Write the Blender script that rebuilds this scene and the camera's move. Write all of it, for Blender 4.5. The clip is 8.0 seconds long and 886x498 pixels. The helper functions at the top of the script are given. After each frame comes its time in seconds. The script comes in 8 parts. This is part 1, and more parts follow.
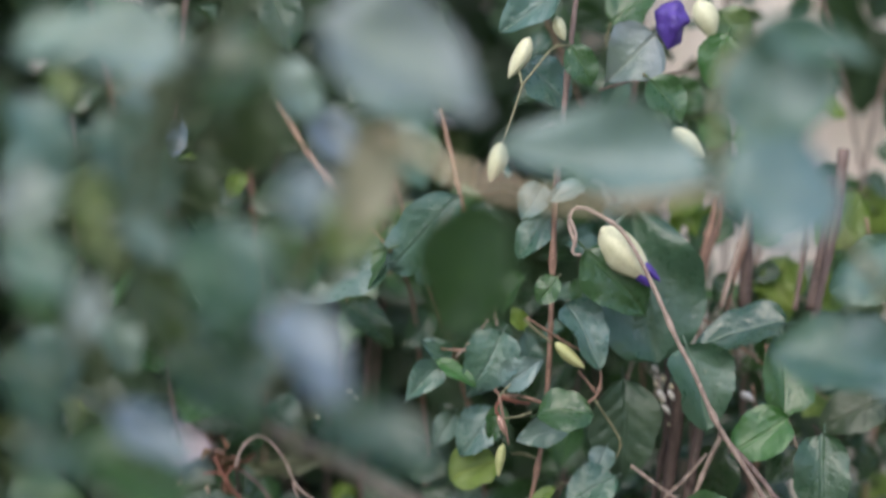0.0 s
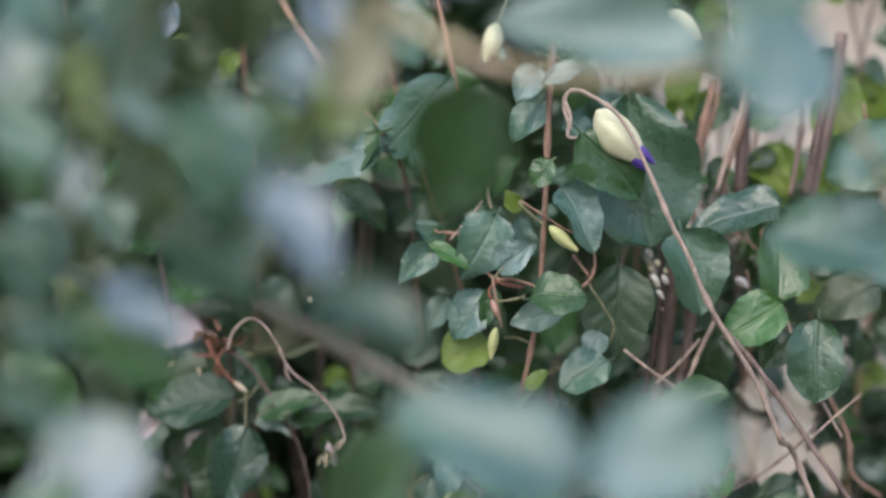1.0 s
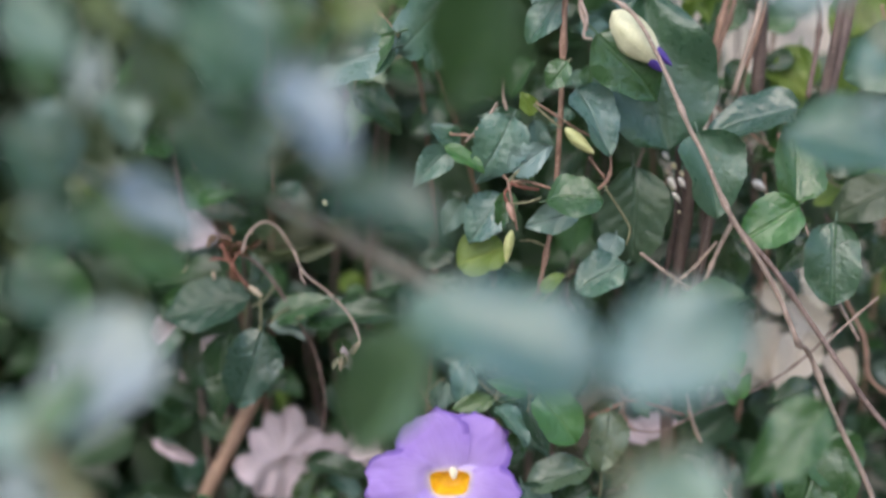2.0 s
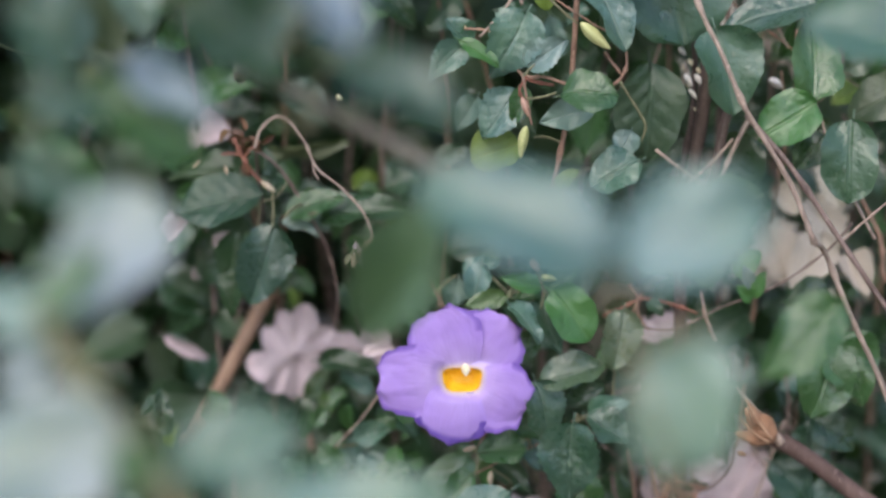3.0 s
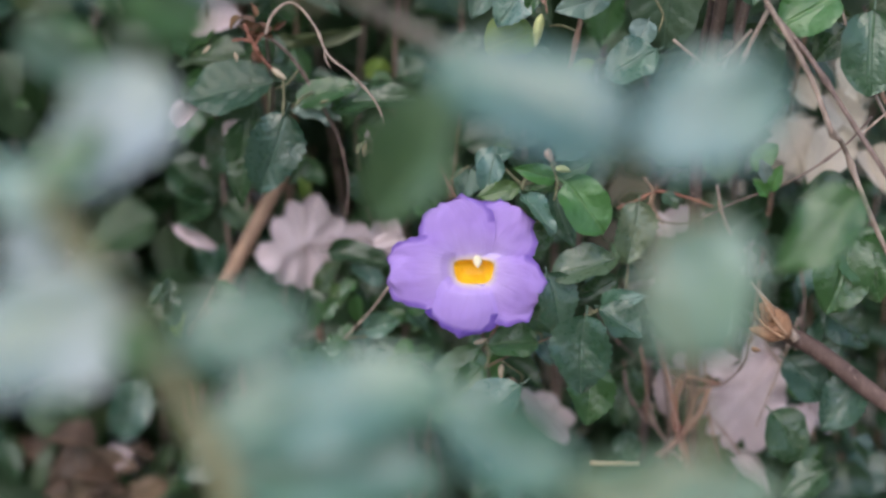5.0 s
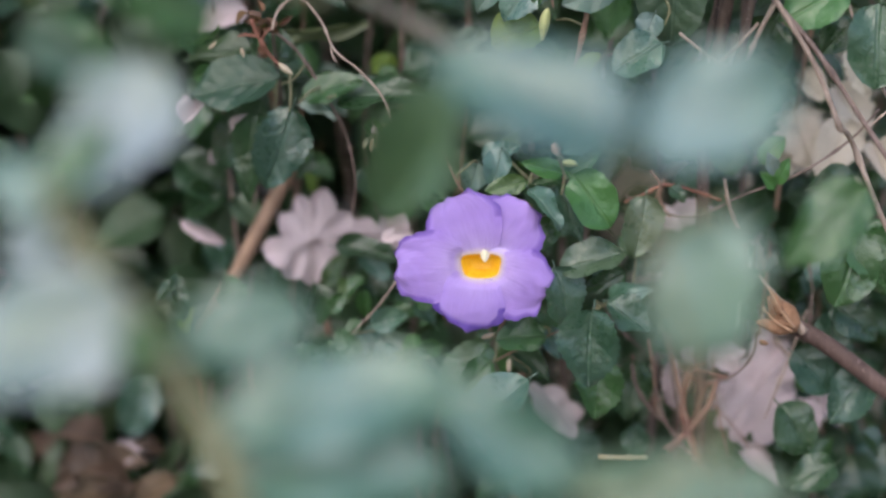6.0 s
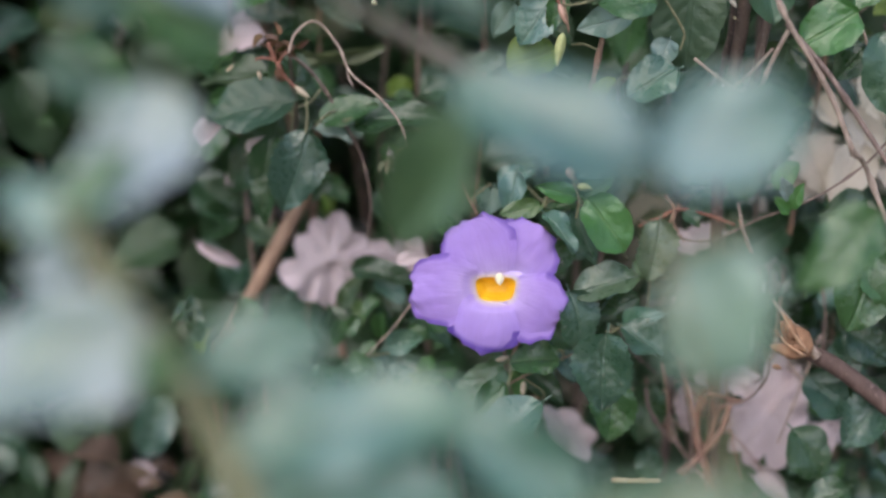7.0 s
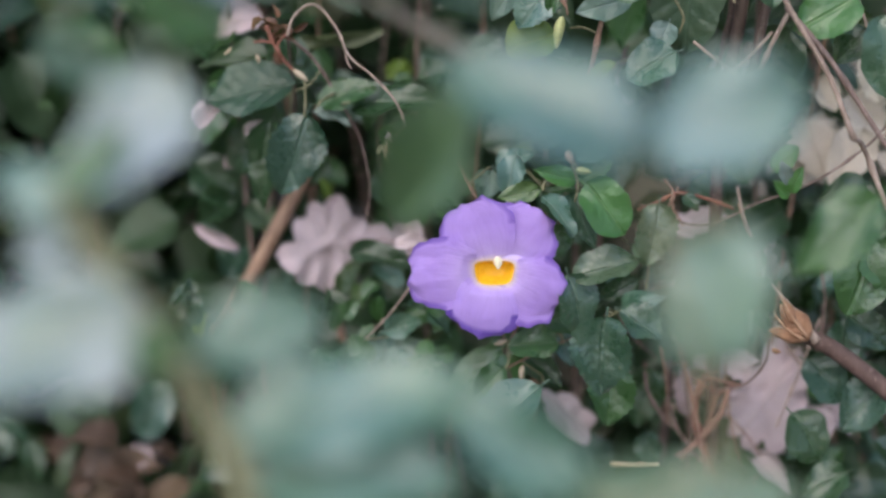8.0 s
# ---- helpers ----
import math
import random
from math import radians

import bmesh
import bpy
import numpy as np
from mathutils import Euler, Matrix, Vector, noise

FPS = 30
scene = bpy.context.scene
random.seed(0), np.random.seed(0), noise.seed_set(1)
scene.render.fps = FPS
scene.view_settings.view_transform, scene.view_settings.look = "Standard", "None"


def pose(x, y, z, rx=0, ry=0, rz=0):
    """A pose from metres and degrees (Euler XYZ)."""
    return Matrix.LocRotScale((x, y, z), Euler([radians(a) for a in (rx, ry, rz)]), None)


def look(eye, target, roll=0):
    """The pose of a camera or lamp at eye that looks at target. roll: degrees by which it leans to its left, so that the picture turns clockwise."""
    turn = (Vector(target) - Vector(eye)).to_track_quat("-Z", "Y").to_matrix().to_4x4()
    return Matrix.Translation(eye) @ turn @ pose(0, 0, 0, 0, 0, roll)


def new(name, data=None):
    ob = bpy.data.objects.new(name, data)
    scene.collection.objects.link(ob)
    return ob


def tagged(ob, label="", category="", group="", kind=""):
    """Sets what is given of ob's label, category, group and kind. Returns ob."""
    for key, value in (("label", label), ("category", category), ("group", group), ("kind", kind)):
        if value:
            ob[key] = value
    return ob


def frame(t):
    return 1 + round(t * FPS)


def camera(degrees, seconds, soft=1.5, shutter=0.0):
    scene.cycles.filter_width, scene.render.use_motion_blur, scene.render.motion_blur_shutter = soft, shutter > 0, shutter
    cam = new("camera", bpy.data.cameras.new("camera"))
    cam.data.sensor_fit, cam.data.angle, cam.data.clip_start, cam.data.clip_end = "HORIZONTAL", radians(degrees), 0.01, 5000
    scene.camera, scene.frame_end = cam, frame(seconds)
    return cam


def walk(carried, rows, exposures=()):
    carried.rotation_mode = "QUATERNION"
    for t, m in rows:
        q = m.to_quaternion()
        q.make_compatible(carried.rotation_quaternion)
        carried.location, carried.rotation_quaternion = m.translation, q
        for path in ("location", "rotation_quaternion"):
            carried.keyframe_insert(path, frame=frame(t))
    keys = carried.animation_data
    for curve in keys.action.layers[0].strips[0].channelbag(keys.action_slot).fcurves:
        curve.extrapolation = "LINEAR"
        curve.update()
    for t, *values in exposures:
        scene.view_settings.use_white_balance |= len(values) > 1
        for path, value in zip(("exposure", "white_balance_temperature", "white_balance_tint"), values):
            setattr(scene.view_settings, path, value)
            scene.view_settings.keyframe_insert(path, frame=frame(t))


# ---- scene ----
cam = camera(20.0, 8.0, 2.5, 0.5)
PATH = [
    (0, pose(-0.0018, -0.8555, 0.7789, 85.188, 0.888, -0.911)),
    (0.5, pose(-0.0006, -0.8529, 0.7741, 83.918, 0.682, -0.748)),
    (1, pose(-0.0009, -0.8506, 0.7733, 82.846, 0.530, -0.962)),
    (1.5, pose(-0.0013, -0.8486, 0.7713, 81.965, 0.639, -0.826)),
    (3, pose(-0.0005, -0.8433, 0.7579, 79.193, 0.348, -0.231)),
    (3.5, pose(0.0002, -0.8407, 0.7557, 78.572, 0.151, -0.043)),
    (4, pose(-0.0007, -0.8391, 0.7538, 77.999, -0.007, 0.001)),
    (4.5, pose(-0.0006, -0.8335, 0.7504, 77.403, -0.273, 0.125)),
    (6, pose(0.0012, -0.8320, 0.7521, 76.796, 0.117, 0.377)),
    (6.5, pose(0.0013, -0.8334, 0.7525, 76.850, -0.081, 0.638)),
    (7, pose(0.0012, -0.8356, 0.7535, 77.284, -0.088, 0.771)),
    (7.5, pose(0.0007, -0.8361, 0.7540, 77.035, 0.080, 0.749)),
    (8, pose(0.0021, -0.8343, 0.7526, 76.949, -0.122, 0.808)),
]
EXPOSURES = [(0, 0.73), (0.4, 0.82), (1, 0.89), (1.6, 0.92), (3, 0.95), (4, 0.91), (8, 0.88)]
walk(cam, PATH, EXPOSURES)
cam.data.dof.use_dof = True
cam.data.dof.focus_distance = 0.846
cam.data.dof.aperture_fstop = 4.3

# ---- light: bright overcast daylight ----
world = bpy.data.worlds.new("world")
scene.world = world
world.use_nodes = True
wn = world.node_tree.nodes
sky = wn.new("ShaderNodeTexSky")
sky.sky_type, sky.sun_disc = "NISHITA", False
sky.sun_elevation, sky.sun_rotation = radians(48), radians(197)
sky.air_density, sky.dust_density = 1.0, 2.4
wn["Background"].inputs["Strength"].default_value = 0.165
world.node_tree.links.new(sky.outputs[0], wn["Background"].inputs["Color"])
sun_data = bpy.data.lights.new("sun", "SUN")
sun_data.energy, sun_data.angle, sun_data.color = 1.0, radians(70), (1.0, 0.96, 0.9)
sun = new("sun", sun_data)
sun.matrix_world = look((-0.8, -2.7, 3.6), (0, 0, 0.5))


# ---- materials ----
def mat_nodes(name):
    m = bpy.data.materials.new(name)
    m.use_nodes = True
    nt = m.node_tree
    return m, nt.nodes, nt.links, nt.nodes["Principled BSDF"]


def ramp(nodes, stops):
    r = nodes.new("ShaderNodeValToRGB")
    while len(r.color_ramp.elements) < len(stops):
        r.color_ramp.elements.new(0.5)
    for e, (pos, col) in zip(r.color_ramp.elements, stops):
        e.position, e.color = pos, (*col, 1)
    return r


def math_node(nodes, links, op, a, b=None):
    n = nodes.new("ShaderNodeMath")
    n.operation = op
    for i, v in enumerate((a, b)):
        if v is None:
            continue
        if isinstance(v, (int, float)):
            n.inputs[i].default_value = v
        else:
            links.new(v, n.inputs[i])
    return n.outputs[0]


def mix_colour(nodes, links, factor, a, b, blend="MIX"):
    n = nodes.new("ShaderNodeMix")
    n.data_type, n.blend_type = "RGBA", blend
    for i, v in ((0, factor), (6, a), (7, b)):
        if isinstance(v, (int, float)):
            n.inputs[i].default_value = v
        elif isinstance(v, tuple):
            n.inputs[i].default_value = (*v, 1)
        else:
            links.new(v, n.inputs[i])
    return n.outputs[2]


def leaf_material(name, dark, light, vein, rough=0.32, translucent=0.18, islands=False, green=0.45, ribs=0.032, gloss=0.82):
    """Blade with midrib, side veins, mottling and a colour of its own for each leaf. Unit blade: x across, y from base to tip."""
    m, n, l, p = mat_nodes(name)
    if islands:
        rnd = n.new("ShaderNodeNewGeometry").outputs["Random Per Island"]
    else:
        rnd = n.new("ShaderNodeObjectInfo").outputs["Random"]
    src = n.new("ShaderNodeUVMap").outputs[0]
    sep = n.new("ShaderNodeSeparateXYZ")
    l.new(src, sep.inputs[0])
    ax = math_node(n, l, "ABSOLUTE", math_node(n, l, "SUBTRACT", sep.outputs[0], 0.5))
    y = sep.outputs[1]
    # side veins run forward from the midrib
    phase = math_node(n, l, "SUBTRACT", y, math_node(n, l, "POWER", ax, 0.8))
    wave = math_node(n, l, "SINE", math_node(n, l, "MULTIPLY", phase, 36.0))
    side = math_node(n, l, "POWER", math_node(n, l, "MULTIPLY", math_node(n, l, "ADD", wave, 1.0), 0.5), 10.0)
    mid = n.new("ShaderNodeMapRange")
    mid.inputs[1].default_value, mid.inputs[2].default_value = 0.006, 0.024
    mid.inputs[3].default_value, mid.inputs[4].default_value = 1.0, 0.0
    l.new(ax, mid.inputs[0])
    veins = math_node(n, l, "MAXIMUM", mid.outputs[0], math_node(n, l, "MULTIPLY", side, 0.05))
    spots = n.new("ShaderNodeTexNoise")
    spots.inputs["Scale"].default_value, spots.inputs["Detail"].default_value = 90.0, 6.0
    pos = n.new("ShaderNodeNewGeometry")
    l.new(pos.outputs["Position"], spots.inputs["Vector"])
    blend = math_node(n, l, "ADD", math_node(n, l, "MULTIPLY", rnd, 0.75), math_node(n, l, "MULTIPLY", math_node(n, l, "SUBTRACT", spots.outputs[0], 0.42), 1.3))
    base = mix_colour(n, l, blend, dark, light)
    # broad patches where the painted sky sheen thins and the green comes through
    broad = n.new("ShaderNodeTexNoise")
    broad.inputs["Scale"].default_value, broad.inputs["Detail"].default_value = 30.0, 2.0
    l.new(pos.outputs["Position"], broad.inputs["Vector"])
    thin = n.new("ShaderNodeMapRange")
    thin.inputs[1].default_value, thin.inputs[2].default_value = 0.42, 0.66
    l.new(broad.outputs[0], thin.inputs[0])
    base = mix_colour(n, l, math_node(n, l, "MULTIPLY", thin.outputs[0], green), base, (light[0] * 0.9, light[1] * 0.98, light[2] * 0.7))
    # and patches brightened to paint that sheen on
    sheen = n.new("ShaderNodeMapRange")
    sheen.inputs[1].default_value, sheen.inputs[2].default_value = 0.52, 0.34
    l.new(broad.outputs[0], sheen.inputs[0])
    base = mix_colour(n, l, math_node(n, l, "MULTIPLY", sheen.outputs[0], green), base, (light[0] * 1.3, light[1] * 1.25, light[2] * 1.32))
    # a few leaves yellow in patches
    old = n.new("ShaderNodeMapRange")
    old.inputs[1].default_value, old.inputs[2].default_value = 0.88, 1.0
    l.new(rnd, old.inputs[0])
    base = mix_colour(n, l, math_node(n, l, "MULTIPLY", math_node(n, l, "MULTIPLY", old.outputs[0], spots.outputs[0]), 0.7), base, tuple(0.5 * a + 0.5 * b for a, b in zip(light, (0.22, 0.21, 0.06))))
    col = mix_colour(n, l, math_node(n, l, "MULTIPLY", veins, 0.24), base, vein)
    # dust and pale scars
    fine = n.new("ShaderNodeTexNoise")
    fine.inputs["Scale"].default_value, fine.inputs["Detail"].default_value = 420.0, 4.0
    l.new(pos.outputs["Position"], fine.inputs["Vector"])
    scar = ramp(n, ((0.66, (0, 0, 0)), (0.78, (1, 1, 1))))
    l.new(fine.outputs[0], scar.inputs[0])
    col = mix_colour(n, l, math_node(n, l, "MULTIPLY", scar.outputs[0], 0.3), col, (0.25, 0.25, 0.16))
    l.new(col, p.inputs["Base Color"])
    rr = math_node(n, l, "ADD", math_node(n, l, "ADD", math_node(n, l, "MULTIPLY", spots.outputs[0], 0.3), math_node(n, l, "MULTIPLY", fine.outputs[0], 0.3)), rough - 0.29)
    l.new(rr, p.inputs["Roughness"])
    p.inputs["Specular IOR Level"].default_value = gloss
    bump = n.new("ShaderNodeBump")
    bump.inputs["Strength"].default_value, bump.inputs["Distance"].default_value = 0.55, 0.0012
    quilt = math_node(n, l, "ADD", math_node(n, l, "ADD", math_node(n, l, "MULTIPLY", veins, -0.8), math_node(n, l, "MULTIPLY", wave, 1.6 * ribs)), math_node(n, l, "ADD", math_node(n, l, "MULTIPLY", spots.outputs[0], 2.0), math_node(n, l, "MULTIPLY", fine.outputs[0], 0.8)))
    l.new(quilt, bump.inputs["Height"])
    l.new(bump.outputs[0], p.inputs["Normal"])
    tr = n.new("ShaderNodeBsdfTranslucent")
    l.new(mix_colour(n, l, 0.6, col, (0.18, 0.42, 0.06)), tr.inputs[0])
    mx = n.new("ShaderNodeMixShader")
    mx.inputs[0].default_value = translucent
    l.new(p.outputs[0], mx.inputs[1])
    l.new(tr.outputs[0], mx.inputs[2])
    l.new(mx.outputs[0], n["Material Output"].inputs[0])
    return m


def bark_material(name, dark, light, scale=160.0, rough=0.75):
    m, n, l, p = mat_nodes(name)
    pos = n.new("ShaderNodeNewGeometry")
    mp = n.new("ShaderNodeMapping")
    mp.inputs["Scale"].default_value = (1, 1, 0.3)
    l.new(pos.outputs["Position"], mp.inputs[0])
    a = n.new("ShaderNodeTexNoise")
    a.inputs["Scale"].default_value, a.inputs["Detail"].default_value = scale * 2.5, 6.0
    l.new(mp.outputs[0], a.inputs["Vector"])
    b = n.new("ShaderNodeTexNoise")
    b.inputs["Scale"].default_value = scale * 0.25
    l.new(pos.outputs["Position"], b.inputs["Vector"])
    f = math_node(n, l, "ADD", math_node(n, l, "MULTIPLY", a.outputs[0], 0.75), math_node(n, l, "MULTIPLY", b.outputs[0], 0.4))
    r = ramp(n, ((0.3, dark), (0.75, light)))
    l.new(f, r.inputs[0])
    speck = n.new("ShaderNodeTexNoise")
    speck.inputs["Scale"].default_value, speck.inputs["Detail"].default_value = scale * 7.0, 3.0
    l.new(pos.outputs["Position"], speck.inputs["Vector"])
    sp = ramp(n, ((0.60, (0, 0, 0)), (0.68, (1, 1, 1))))
    l.new(speck.outputs[0], sp.inputs[0])
    l.new(mix_colour(n, l, math_node(n, l, "MULTIPLY", sp.outputs[0], 0.55), r.outputs[0], tuple(min(0.7, c * 1.5 + 0.06) for c in light)), p.inputs["Base Color"])
    p.inputs["Roughness"].default_value = rough
    bump = n.new("ShaderNodeBump")
    bump.inputs["Strength"].default_value, bump.inputs["Distance"].default_value = 0.7, 0.001
    l.new(a.outputs[0], bump.inputs["Height"])
    l.new(bump.outputs[0], p.inputs["Normal"])
    return m


def earth_material(name, dark, light, scale, relief=0.004):
    m, n, l, p = mat_nodes(name)
    pos = n.new("ShaderNodeNewGeometry")
    outs = []
    for s, d in ((scale, 8.0), (scale * 9, 5.0)):
        t = n.new("ShaderNodeTexNoise")
        t.inputs["Scale"].default_value, t.inputs["Detail"].default_value = s, d
        l.new(pos.outputs["Position"], t.inputs["Vector"])
        outs.append(t.outputs[0])
    f = math_node(n, l, "ADD", math_node(n, l, "MULTIPLY", outs[0], 0.65), math_node(n, l, "MULTIPLY", outs[1], 0.35))
    r = ramp(n, ((0.33, dark), (0.62, light)))
    l.new(f, r.inputs[0])
    l.new(r.outputs[0], p.inputs["Base Color"])
    p.inputs["Roughness"].default_value = 0.95
    bump = n.new("ShaderNodeBump")
    bump.inputs["Strength"].default_value, bump.inputs["Distance"].default_value = 0.8, relief
    l.new(f, bump.inputs["Height"])
    l.new(bump.outputs[0], p.inputs["Normal"])
    return m


def petal_material(name, inner, outer, rim, rim_at=0.84, rough=0.55):
    """Lilac petal: paler at the throat, fine radiating veins, darker violet rim that also paints the shade between
    lobes. u across, v from throat to rim.
    """
    m, n, l, p = mat_nodes(name)
    uv = n.new("ShaderNodeUVMap")
    sep = n.new("ShaderNodeSeparateXYZ")
    l.new(uv.outputs[0], sep.inputs[0])
    r = ramp(n, ((0.0, (0.80, 0.55, 0.16)), (0.035, (0.74, 0.62, 0.62)), (0.12, inner), (0.34, tuple(0.4 * i + 0.6 * o for i, o in zip(inner, outer))), (0.6, outer), (rim_at, outer), (rim_at + 0.11, rim)))
    l.new(sep.outputs[1], r.inputs[0])
    nz = n.new("ShaderNodeTexNoise")
    mp = n.new("ShaderNodeMapping")
    mp.inputs["Scale"].default_value = (16.0, 1.6, 1.0)
    l.new(uv.outputs[0], mp.inputs[0])
    l.new(mp.outputs[0], nz.inputs["Vector"])
    nz.inputs["Scale"].default_value, nz.inputs["Detail"].default_value = 1.6, 4.0
    vein = ramp(n, ((0.42, (0, 0, 0)), (0.72, (1, 1, 1))))
    l.new(nz.outputs[0], vein.inputs[0])
    col = mix_colour(n, l, math_node(n, l, "MULTIPLY", vein.outputs[0], 0.12), r.outputs[0], tuple(c * 0.55 for c in outer))
    pos = n.new("ShaderNodeNewGeometry")
    blot = n.new("ShaderNodeTexNoise")
    blot.inputs["Scale"].default_value, blot.inputs["Detail"].default_value = 95.0, 5.0
    l.new(pos.outputs["Position"], blot.inputs["Vector"])
    col = mix_colour(n, l, math_node(n, l, "MULTIPLY", math_node(n, l, "POWER", blot.outputs[0], 2.0), 0.9), col, tuple(c * 0.72 for c in outer))
    l.new(col, p.inputs["Base Color"])
    p.inputs["Roughness"].default_value = rough
    p.inputs["Sheen Weight"].default_value = 0.15
    bump = n.new("ShaderNodeBump")
    bump.inputs["Strength"].default_value, bump.inputs["Distance"].default_value = 0.6, 0.0012
    l.new(math_node(n, l, "ADD", math_node(n, l, "MULTIPLY", nz.outputs[0], 0.4), blot.outputs[0]), bump.inputs["Height"])
    l.new(bump.outputs[0], p.inputs["Normal"])
    tr = n.new("ShaderNodeBsdfTranslucent")
    l.new(col, tr.inputs[0])
    mx = n.new("ShaderNodeMixShader")
    mx.inputs[0].default_value = 0.25
    l.new(p.outputs[0], mx.inputs[1])
    l.new(tr.outputs[0], mx.inputs[2])
    l.new(mx.outputs[0], n["Material Output"].inputs[0])
    return m


def rim_material(name):
    """Lip of the throat: yellow inside, a thin pale line, then lilac. v runs outward."""
    m, n, l, p = mat_nodes(name)
    uv = n.new("ShaderNodeUVMap")
    sep = n.new("ShaderNodeSeparateXYZ")
    l.new(uv.outputs[0], sep.inputs[0])
    pos = n.new("ShaderNodeNewGeometry")
    nz = n.new("ShaderNodeTexNoise")
    nz.inputs["Scale"].default_value, nz.inputs["Detail"].default_value = 420.0, 3.0
    l.new(pos.outputs["Position"], nz.inputs["Vector"])
    at = math_node(n, l, "ADD", sep.outputs[1], math_node(n, l, "MULTIPLY", math_node(n, l, "SUBTRACT", nz.outputs[0], 0.5), 0.5))
    r = ramp(n, ((0.0, (0.82, 0.42, 0.012)), (0.16, (0.80, 0.48, 0.06)), (0.34, (0.76, 0.58, 0.36)), (0.55, (0.66, 0.54, 0.74)), (1.0, (0.56, 0.42, 0.80))))
    l.new(at, r.inputs[0])
    l.new(r.outputs[0], p.inputs["Base Color"])
    p.inputs["Roughness"].default_value = 0.6
    return m


